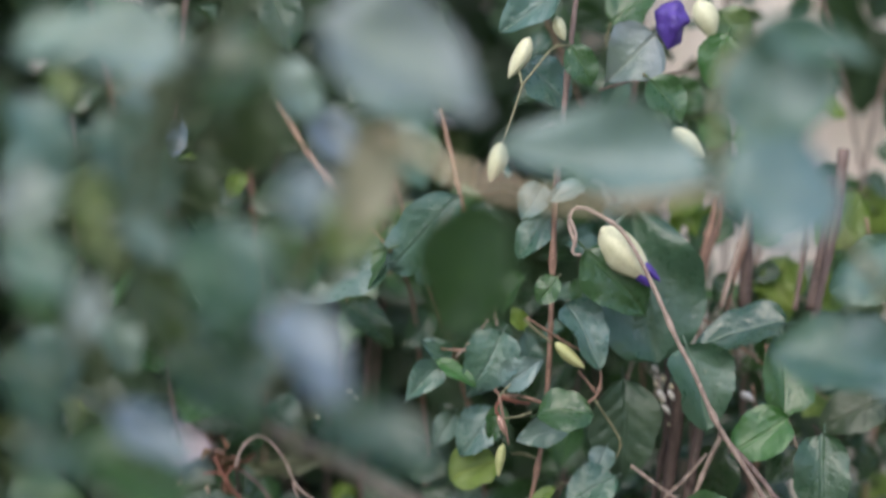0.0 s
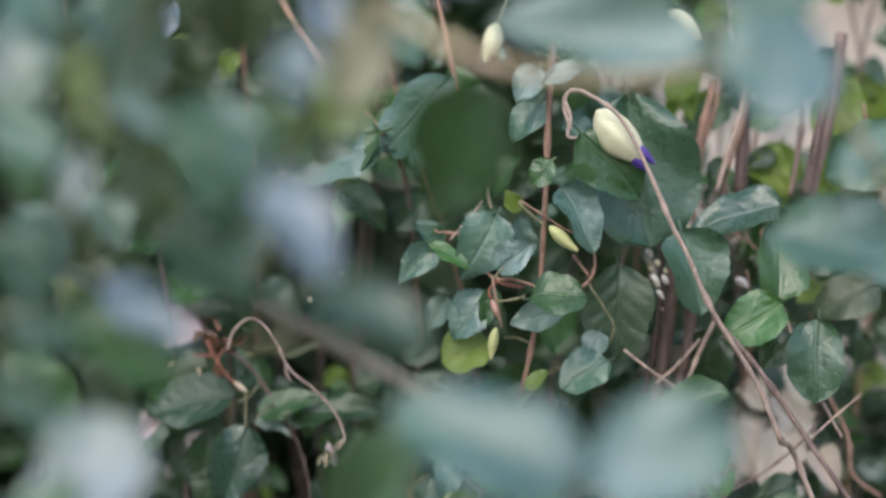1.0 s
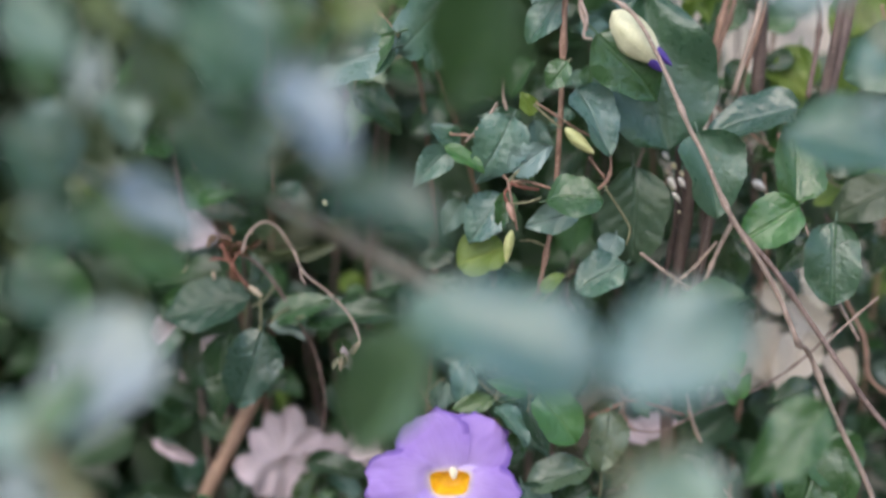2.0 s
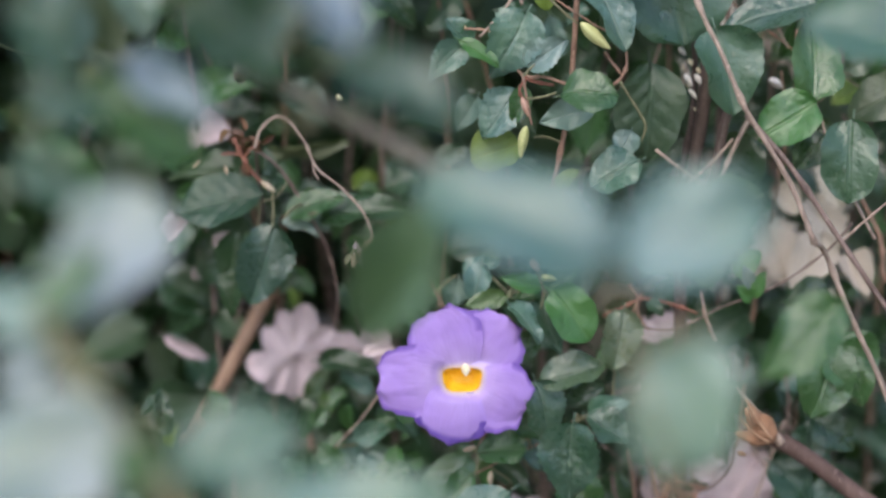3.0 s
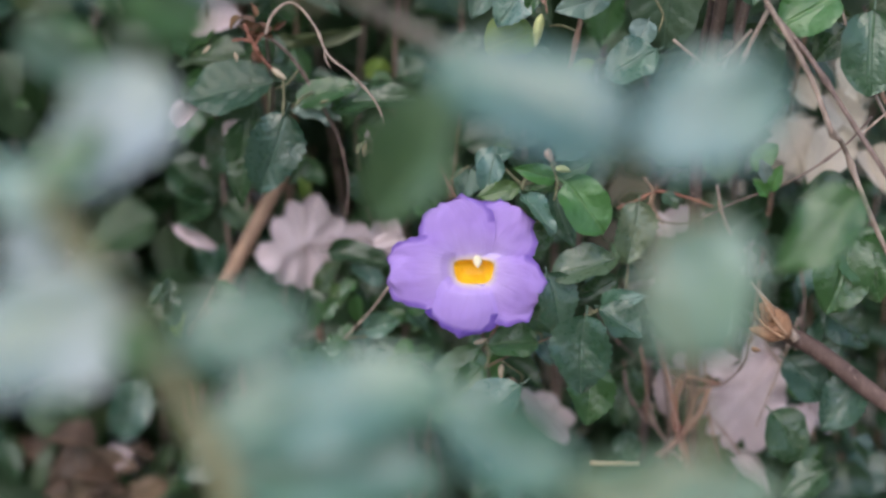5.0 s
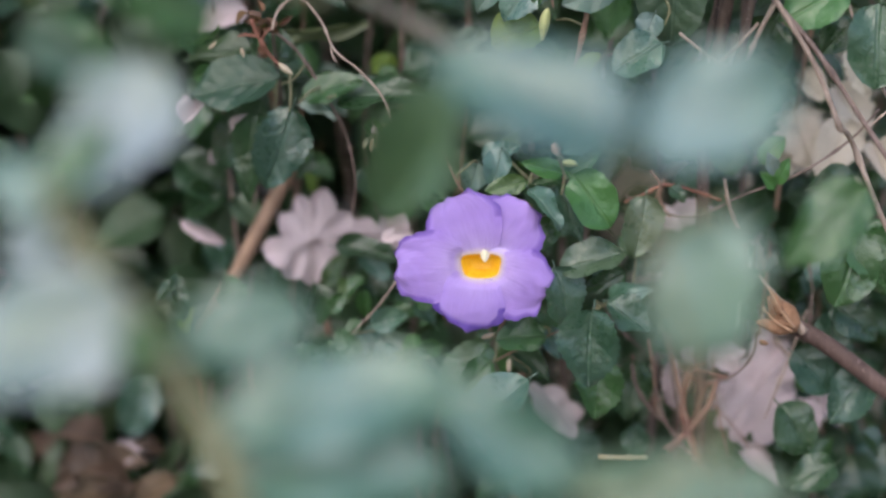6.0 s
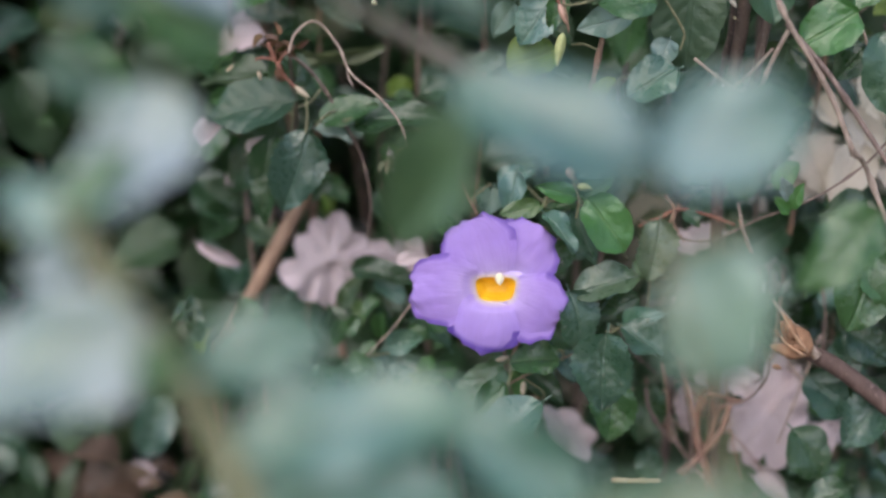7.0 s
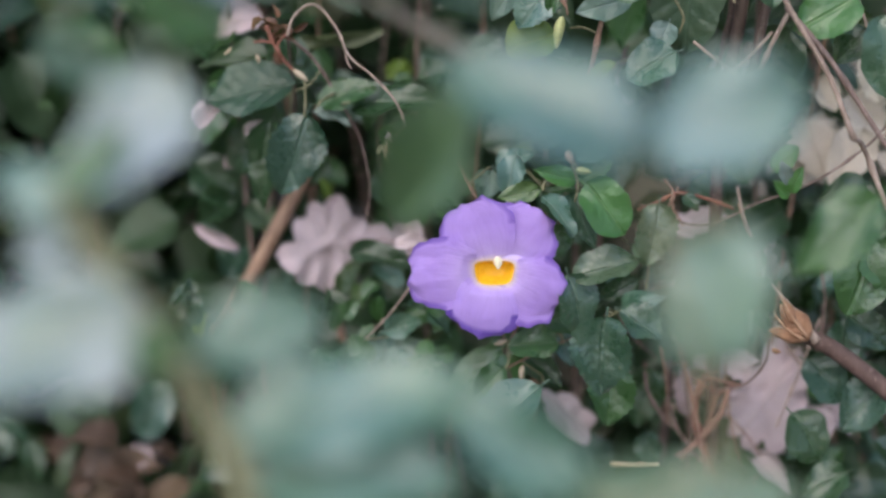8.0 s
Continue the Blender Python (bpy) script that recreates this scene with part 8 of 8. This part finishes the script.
stem(clockvine, 0.00046, 0.00035, "olive_twig", (0.0364, 0.0189, 0.5830), (0.0365, 0.0116, 0.5810), (0.0382, 0.0089, 0.5794), name="stalk")
stem(clockvine, 0.00046, 0.00035, "olive_twig", (0.0356, 0.0179, 0.5857), (0.0376, 0.0119, 0.5839), (0.0366, 0.0098, 0.5835), name="stalk")
stem(clockvine, 0.00046, 0.00035, "olive_twig", (0.0360, 0.0184, 0.5844), (0.0260, 0.0127, 0.5804), (0.0247, 0.0103, 0.5774), name="stalk")
stem(clockvine, 0.00046, 0.00035, "olive_twig", (0.0364, 0.0189, 0.5830), (0.0299, 0.0151, 0.5796), (0.0252, 0.0136, 0.5783), name="stalk")
stem(clockvine, 0.00046, 0.00035, "olive_twig", (0.0603, 0.0097, 0.5374), (0.0616, 0.0114, 0.5507), (0.0585, 0.0117, 0.5550), name="stalk")
stem(clockvine, 0.00046, 0.00035, "olive_twig", (0.0273, 0.0250, 0.5512), (0.0287, 0.0097, 0.5518), (0.0312, 0.0038, 0.5491), name="stalk")
stem(clockvine, 0.00046, 0.00035, "olive_twig", (0.0516, 0.0109, 0.5347), (0.0480, 0.0023, 0.5367), (0.0490, -0.0008, 0.5370), name="stalk")
stem(clockvine, 0.00046, 0.00035, "olive_twig", (0.0502, 0.0111, 0.5343), (0.0476, -0.0010, 0.5386), (0.0463, -0.0059, 0.5373), name="stalk")
stem(clockvine, 0.00046, 0.00035, "olive_twig", (0.0322, 0.0125, 0.5233), (0.0318, 0.0085, 0.5267), (0.0302, 0.0071, 0.5278), name="stalk")
stem(clockvine, 0.00046, 0.00035, "olive_twig", (0.0180, 0.0135, 0.5160), (0.0256, 0.0204, 0.5087), (0.0254, 0.0224, 0.5054), name="stalk")
stem(clockvine, 0.00046, 0.00035, "olive_twig", (0.0302, 0.0246, 0.5597), (0.0324, 0.0286, 0.5597), (0.0333, 0.0297, 0.5588), name="stalk")
stem(clockvine, 0.00046, 0.00035, "olive_twig", (0.0187, 0.0256, 0.5300), (0.0233, 0.0274, 0.5295), (0.0257, 0.0277, 0.5285), name="stalk")
stem(clockvine, 0.00046, 0.00035, "olive_twig", (0.0124, 0.0402, 0.5151), (0.0112, 0.0354, 0.5121), (0.0098, 0.0335, 0.5101), name="stalk")
stem(clockvine, 0.00046, 0.00035, "olive_twig", (-0.0009, 0.0184, 0.5782), (0.0059, 0.0271, 0.5819), (0.0073, 0.0294, 0.5811), name="stalk")
stem(clockvine, 0.00046, 0.00035, "olive_twig", (0.0330, 0.0242, 0.5681), (0.0255, 0.0351, 0.5736), (0.0194, 0.0394, 0.5791), name="stalk")
stem(clockvine, 0.00046, 0.00035, "olive_twig", (0.0311, 0.0245, 0.5625), (0.0500, 0.0288, 0.5598), (0.0552, 0.0291, 0.5550), name="stalk")
stem(clockvine, 0.00046, 0.00035, "olive_twig", (0.0391, 0.0120, 0.5265), (0.0434, 0.0182, 0.5193), (0.0459, 0.0197, 0.5146), name="stalk")
stem(clockvine, 0.00046, 0.00035, "olive_twig", (0.0147, 0.0258, 0.5206), (0.0127, 0.0217, 0.5196), (0.0113, 0.0201, 0.5184), name="stalk")
stem(clockvine, 0.00046, 0.00035, "olive_twig", (-0.0378, 0.0346, 0.5175), (-0.0271, 0.0497, 0.5151), (-0.0273, 0.0541, 0.5127), name="stalk")
pod(clockvine, (0.0330, 0.0060, 0.5926), (0.0346, 0.0060, 0.5879), 0.0029, "bud_pink", "bud")
pod(clockvine, (0.0358, 0.0060, 0.5859), (0.0412, 0.0060, 0.5848), 0.0025, "pod", "bud")
stem(clockvine, 0.00039, 0.00039, "olive_twig", (0.0343, 0.0080, 0.5879), (0.0363, 0.0080, 0.5824), (0.0368, 0.0080, 0.5796), (0.0357, 0.0080, 0.5741), name="twig")
pod(clockvine, (0.0085, 0.0040, 0.5245), (0.0131, 0.0040, 0.5262), 0.0017, "straw_pod", "husk")
pod(clockvine, (0.0184, 0.0100, 0.5156), (0.0181, 0.0100, 0.5095), 0.0019, "straw_pod", "husk")
stem(clockvine, 0.00048, 0.00039, "olive_twig", (0.0550, 0.0060, 0.5388), (0.0501, 0.0060, 0.5351), (0.0467, 0.0060, 0.5339), name="twig")
stem(clockvine, 0.00039, 0.00039, "olive_twig", (0.0128, 0.0080, 0.5251), (0.0136, 0.0080, 0.5178), (0.0113, 0.0080, 0.5112), name="twig")
stem(climber, 0.00046, 0.00035, "olive_twig", (0.0495, 0.0108, 0.7158), (0.0506, 0.0243, 0.7178), (0.0485, 0.0285, 0.7166), name="stalk")
stem(climber, 0.00046, 0.00035, "olive_twig", (0.0484, 0.0094, 0.6945), (0.0508, -0.0006, 0.6974), (0.0496, -0.0042, 0.6969), name="stalk")
stem(climber, 0.00046, 0.00035, "olive_twig", (0.0302, -0.0098, 0.6496), (0.0357, -0.0135, 0.6508), (0.0397, -0.0147, 0.6522), name="stalk")
stem(climber, 0.00046, 0.00035, "olive_twig", (0.0289, -0.0089, 0.6571), (0.0310, -0.0049, 0.6587), (0.0330, -0.0035, 0.6604), name="stalk")
stem(climber, 0.00046, 0.00035, "olive_twig", (0.0290, 0.0051, 0.6561), (0.0300, 0.0095, 0.6547), (0.0296, 0.0108, 0.6534), name="stalk")
stem(climber, 0.00046, 0.00035, "olive_twig", (0.0310, 0.0043, 0.6560), (0.0332, 0.0130, 0.6545), (0.0357, 0.0156, 0.6526), name="stalk")
stem(climber, 0.00046, 0.00035, "olive_twig", (0.0099, 0.0133, 0.6710), (0.0104, 0.0173, 0.6725), (0.0100, 0.0185, 0.6724), name="stalk")
stem(climber, 0.00046, 0.00035, "olive_twig", (0.0427, 0.0064, 0.6324), (0.0378, 0.0139, 0.6334), (0.0338, 0.0162, 0.6330), name="stalk")
stem(climber, 0.00046, 0.00035, "olive_twig", (0.0619, 0.0023, 0.6542), (0.0712, 0.0064, 0.6388), (0.0701, 0.0075, 0.6324), name="stalk")
stem(climber, 0.00046, 0.00035, "olive_twig", (0.0396, 0.0299, 0.6059), (0.0516, 0.0351, 0.6182), (0.0562, 0.0363, 0.6189), name="stalk")
stem(climber, 0.00068, 0.00058, "rust_twig", (0.0298, 0.0040, 0.6554), (0.0332, 0.0040, 0.6538), (0.0400, 0.0040, 0.6525), name="twig")
stem(climber, 0.00058, 0.00048, "rust_twig", (0.0309, 0.0040, 0.6550), (0.0282, 0.0040, 0.6511), (0.0301, 0.0040, 0.6467), name="twig")
pod(climber, (0.0289, 0.0020, 0.6486), (0.0319, 0.0020, 0.6415), 0.0021, "bud_pink", "dry_pod")
stem(climber, 0.00058, 0.00058, "pale_twig", (0.0278, 0.0060, 0.6914), (0.0281, 0.0060, 0.6840), (0.0292, 0.0060, 0.6797), name="twig")
stem(climber, 0.00058, 0.00039, "pale_twig", (0.0263, 0.0100, 0.6821), (0.0212, 0.0100, 0.6749), (0.0149, 0.0100, 0.6685), name="twig")
stem(climber, 0.00039, 0.00039, "olive_twig", (0.0382, 0.0020, 0.6820), (0.0430, 0.0020, 0.6775), (0.0478, 0.0020, 0.6735), name="twig")
stem(climber, 0.00058, 0.00048, "twig", (0.0569, 0.0040, 0.6636), (0.0608, 0.0040, 0.6585), (0.0635, 0.0040, 0.6549), name="twig")
stem(sprig_a, 0.00046, 0.00035, "olive_twig", (-0.0082, 0.0228, 0.7042), (-0.0068, 0.0154, 0.7057), (-0.0083, 0.0129, 0.7060), name="stalk")
stem(sprig_a, 0.00046, 0.00035, "olive_twig", (-0.0082, 0.0228, 0.7042), (-0.0079, 0.0191, 0.7047), (-0.0070, 0.0178, 0.7046), name="stalk")
stem(sprig_a, 0.00046, 0.00035, "olive_twig", (-0.0065, 0.0323, 0.7010), (-0.0032, 0.0319, 0.6970), (-0.0016, 0.0319, 0.6970), name="stalk")
stem(sprig_a, 0.00046, 0.00035, "olive_twig", (-0.0042, 0.0450, 0.6967), (-0.0218, 0.0458, 0.6886), (-0.0240, 0.0457, 0.6839), name="stalk")
stem(broadleaf, 0.00046, 0.00035, "olive_twig", (0.1416, 0.0391, 0.6522), (0.1580, 0.0375, 0.6408), (0.1597, 0.0373, 0.6400), name="stalk")
stem(broadleaf, 0.00046, 0.00035, "olive_twig", (0.0871, 0.0252, 0.7644), (0.0879, 0.0150, 0.7768), (0.0851, 0.0114, 0.7791), name="stalk")
stem(broadleaf, 0.00046, 0.00035, "olive_twig", (0.0384, -0.0044, 0.7626), (0.0496, 0.0041, 0.7749), (0.0555, 0.0065, 0.7756), name="stalk")
stem(broadleaf, 0.00046, 0.00035, "olive_twig", (0.0384, -0.0044, 0.7626), (0.0376, 0.0113, 0.7698), (0.0405, 0.0163, 0.7700), name="stalk")
stem(broadleaf, 0.00046, 0.00035, "olive_twig", (0.0826, 0.0252, 0.7637), (0.0806, 0.0103, 0.7654), (0.0824, 0.0051, 0.7637), name="stalk")
stem(broadleaf, 0.00046, 0.00035, "olive_twig", (0.0983, 0.0251, 0.7661), (0.1089, 0.0185, 0.7777), (0.1110, 0.0160, 0.7787), name="stalk")
stem(broadleaf, 0.00046, 0.00035, "olive_twig", (0.0769, 0.0252, 0.7624), (0.0697, 0.0264, 0.7755), (0.0709, 0.0270, 0.7832), name="stalk")
stem(broadleaf, 0.00046, 0.00035, "olive_twig", (0.1186, 0.0452, 0.6976), (0.1238, 0.0638, 0.6944), (0.1282, 0.0671, 0.6914), name="stalk")
stem(broadleaf, 0.00046, 0.00035, "olive_twig", (0.1456, 0.0426, 0.6803), (0.1404, 0.0624, 0.6825), (0.1364, 0.0659, 0.6810), name="stalk")
stem(broadleaf, 0.00046, 0.00035, "olive_twig", (0.1544, 0.0476, 0.7214), (0.1629, 0.0659, 0.7209), (0.1640, 0.0695, 0.7179), name="stalk")
stem(broadleaf, 0.00046, 0.00035, "olive_twig", (0.1532, 0.0467, 0.7139), (0.1561, 0.0656, 0.7139), (0.1556, 0.0689, 0.7118), name="stalk")
stem(broadleaf, 0.00046, 0.00035, "olive_twig", (0.1129, 0.0484, 0.7228), (0.1029, 0.0674, 0.7242), (0.1006, 0.0706, 0.7218), name="stalk")
stem(broadleaf, 0.00046, 0.00035, "olive_twig", (0.1416, 0.0391, 0.6522), (0.1563, 0.0586, 0.6475), (0.1568, 0.0619, 0.6456), name="stalk")
stem(broadleaf, 0.00046, 0.00035, "olive_twig", (0.1140, 0.0434, 0.6826), (0.1190, 0.0629, 0.6815), (0.1218, 0.0658, 0.6791), name="stalk")
leaf(broadleaf, (0.1436, -0.1560, 0.6790), (0.1025, -0.1660, 0.6940), 0.0275, 10, "grey", "broad")
leaf(broadleaf, (0.1431, -0.1560, 0.7166), (0.1166, -0.1660, 0.7074), 0.0170, 10, "grey", "broad")
leaf(broadleaf, (0.1058, 0.0620, 0.7255), (0.0960, 0.0620, 0.7121), 0.0134, 0, "lime", "broad")
leaf(broadleaf, (0.1373, 0.0620, 0.6952), (0.1304, 0.0620, 0.6766), 0.0134, 0, "lime", "broad")
leaf(broadleaf, (0.1654, 0.0620, 0.7195), (0.1509, 0.0620, 0.6966), 0.0199, 0, "lime", "broad")
leaf(broadleaf, (0.1579, 0.0620, 0.6900), (0.1531, 0.0620, 0.6784), 0.0108, 0, "lime", "broad")
leaf(broadleaf, (0.1738, 0.0620, 0.6507), (0.1452, 0.0620, 0.6414), 0.0065, 0, "lime", "ovate")
leaf(broadleaf, (0.1181, 0.0620, 0.7307), (0.1285, 0.0620, 0.7162), 0.0130, 0, "lime", "broad")
stem(hookvine, 0.00046, 0.00035, "olive_twig", (-0.0278, 0.0157, 0.5905), (-0.0280, 0.0038, 0.5961), (-0.0296, -0.0006, 0.5955), name="stalk")
stem(hookvine, 0.00046, 0.00035, "olive_twig", (-0.0533, 0.0454, 0.6132), (-0.0572, 0.0375, 0.6091), (-0.0613, 0.0347, 0.6079), name="stalk")
stem(hookvine, 0.00046, 0.00035, "olive_twig", (-0.0483, 0.0453, 0.6052), (-0.0517, 0.0332, 0.6051), (-0.0542, 0.0284, 0.6026), name="stalk")
stem(hookvine, 0.00046, 0.00035, "olive_twig", (-0.0471, 0.0453, 0.6032), (-0.0542, 0.0434, 0.5991), (-0.0548, 0.0429, 0.5985), name="stalk")
stem(hookvine, 0.00046, 0.00035, "olive_twig", (-0.0459, 0.0453, 0.6011), (-0.0450, 0.0368, 0.6029), (-0.0423, 0.0341, 0.6041), name="stalk")
stem(hookvine, 0.00046, 0.00035, "olive_twig", (-0.0650, 0.0657, 0.6047), (-0.0652, 0.0554, 0.5961), (-0.0675, 0.0512, 0.5908), name="stalk")
stem(hookvine, 0.00046, 0.00035, "olive_twig", (-0.0703, 0.0851, 0.5770), (-0.0753, 0.0705, 0.5675), (-0.0731, 0.0661, 0.5670), name="stalk")
stem(hookvine, 0.00046, 0.00035, "olive_twig", (-0.0652, 0.0726, 0.5973), (-0.0760, 0.0832, 0.6074), (-0.0846, 0.0861, 0.6098), name="stalk")
stem(hookvine, 0.00077, 0.00058, "rust_twig", (-0.0713, 0.0320, 0.6311), (-0.0686, 0.0320, 0.6248), (-0.0648, 0.0320, 0.6185), (-0.0597, 0.0320, 0.6133), name="twig")
stem(hookvine, 0.00058, 0.00039, "rust_twig", (-0.0686, 0.0320, 0.6248), (-0.0726, 0.0320, 0.6256), (-0.0757, 0.0320, 0.6252), name="twig")
stem(hookvine, 0.00058, 0.00039, "rust_twig", (-0.0679, 0.0320, 0.6232), (-0.0658, 0.0320, 0.6268), (-0.0631, 0.0320, 0.6284), name="twig")
pod(hookvine, (-0.0619, 0.0300, 0.6160), (-0.0568, 0.0300, 0.6121), 0.0023, "straw_pod", "dry_bud")
pod(hookvine, (-0.0858, 0.0300, 0.6211), (-0.0830, 0.0300, 0.6239), 0.0014, "straw_pod", "dry_bud")
pod(hookvine, (-0.0746, 0.0300, 0.6215), (-0.0737, 0.0300, 0.6180), 0.0014, "straw_pod", "dry_bud")
stem(hookvine, 0.00039, 0.00039, "olive_twig", (-0.0580, 0.0300, 0.6133), (-0.0577, 0.0300, 0.6053), (-0.0582, 0.0300, 0.5993), name="twig")
pod(hookvine, (-0.0221, 0.0160, 0.5984), (-0.0253, 0.0160, 0.5930), 0.0016, "straw_pod", "seed_pod")
leaf(hookvine, (-0.0284, 0.0160, 0.5966), (-0.0253, 0.0160, 0.5866), 0.0035, 20, "dry", "curled", "husk")
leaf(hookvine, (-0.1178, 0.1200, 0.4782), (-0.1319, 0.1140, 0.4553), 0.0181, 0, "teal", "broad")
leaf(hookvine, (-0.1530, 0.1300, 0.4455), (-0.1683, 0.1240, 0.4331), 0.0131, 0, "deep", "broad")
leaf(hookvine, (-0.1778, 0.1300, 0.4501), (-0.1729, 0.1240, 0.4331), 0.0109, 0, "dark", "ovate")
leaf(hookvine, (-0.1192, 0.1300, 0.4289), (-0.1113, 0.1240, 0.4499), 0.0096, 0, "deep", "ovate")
leaf(hookvine, (-0.0318, 0.1000, 0.6024), (-0.0252, 0.0960, 0.6084), 0.0063, 0, "lime", "broad")
leaf(hookvine, (-0.0228, 0.1100, 0.6024), (-0.0287, 0.1060, 0.6079), 0.0047, 0, "lime", "ovate")
leaf(hookvine, (-0.1054, 0.1100, 0.4980), (-0.1030, 0.1060, 0.5070), 0.0056, 0, "lime", "ovate")
leaf(hookvine, (-0.0558, 0.1100, 0.5531), (-0.0532, 0.1060, 0.5629), 0.0047, 0, "lime", "ovate")
leaf(hookvine, (-0.1250, 0.1000, 0.6387), (-0.1247, 0.0960, 0.6471), 0.0038, 0, "lime", "ovate")
stem(near_a, 0.00091, 0.00070, "olive_twig", (-0.0643, -0.3327, 0.6177), (-0.0598, -0.3469, 0.6216), (-0.0622, -0.3519, 0.6232), name="stalk")
stem(near_a, 0.00091, 0.00070, "olive_twig", (-0.0820, -0.3265, 0.6455), (-0.0823, -0.3340, 0.6459), (-0.0811, -0.3361, 0.6480), name="stalk")
stem(near_a, 0.00091, 0.00070, "olive_twig", (-0.0643, -0.3327, 0.6177), (-0.0593, -0.3529, 0.6288), (-0.0593, -0.3610, 0.6279), name="stalk")
stem(near_b, 0.00091, 0.00070, "olive_twig", (0.0409, -0.3269, 0.6362), (0.0534, -0.3255, 0.6412), (0.0567, -0.3257, 0.6405), name="stalk")
stem(near_b, 0.00091, 0.00070, "olive_twig", (0.0531, -0.3367, 0.5932), (0.0351, -0.3390, 0.5837), (0.0243, -0.3390, 0.5852), name="stalk")
stem(near_b, 0.00091, 0.00070, "olive_twig", (0.0558, -0.3391, 0.5830), (0.0685, -0.3385, 0.5842), (0.0699, -0.3384, 0.5853), name="stalk")
stem(near_c, 0.00091, 0.00070, "olive_twig", (-0.0309, -0.2073, 0.6749), (-0.0275, -0.2211, 0.6851), (-0.0223, -0.2261, 0.6869), name="stalk")
stem(near_c, 0.00091, 0.00070, "olive_twig", (-0.0333, -0.2071, 0.6766), (-0.0297, -0.2450, 0.6743), (-0.0383, -0.2572, 0.6778), name="stalk")
stem(near_c, 0.00091, 0.00070, "olive_twig", (-0.0262, -0.2078, 0.6714), (-0.0153, -0.2447, 0.6782), (-0.0179, -0.2559, 0.6910), name="stalk")
stem(near_c, 0.00091, 0.00070, "olive_twig", (-0.0469, -0.2057, 0.6855), (-0.0187, -0.2369, 0.7394), (-0.0200, -0.2486, 0.7486), name="stalk")
stem(near_c, 0.00091, 0.00070, "olive_twig", (-0.0427, -0.2060, 0.6836), (-0.0111, -0.2301, 0.7348), (-0.0094, -0.2395, 0.7426), name="stalk")
stem(near_c, 0.00091, 0.00070, "olive_twig", (-0.0427, -0.2060, 0.6836), (-0.0287, -0.2417, 0.7004), (-0.0338, -0.2528, 0.7139), name="stalk")
stem(near_c, 0.00091, 0.00070, "olive_twig", (0.0062, -0.2110, 0.6498), (0.0089, -0.2517, 0.6581), (0.0041, -0.2614, 0.6554), name="stalk")
stem(near_d, 0.00091, 0.00070, "olive_twig", (0.0790, -0.2377, 0.7396), (0.0770, -0.2380, 0.7364), (0.0682, -0.2950, 0.7428), name="stalk")
stem(near_d, 0.00091, 0.00070, "olive_twig", (0.0828, -0.2379, 0.7380), (0.0861, -0.2300, 0.7434), (0.0879, -0.2271, 0.7489), name="stalk")
stem(near_d, 0.00091, 0.00070, "olive_twig", (0.0752, -0.2376, 0.7413), (0.0763, -0.2351, 0.7694), (0.0842, -0.2345, 0.7786), name="stalk")
stem(near_d, 0.00125, 0.00105, "straw_twig", (0.0752, -0.2376, 0.7413), (0.0601, -0.2620, 0.7400), (0.0380, -0.2900, 0.7411), (0.0185, -0.3000, 0.7454), (0.0049, -0.3000, 0.7516), (-0.0051, -0.2950, 0.7583), (-0.0099, -0.2700, 0.7545), name="side_stem")
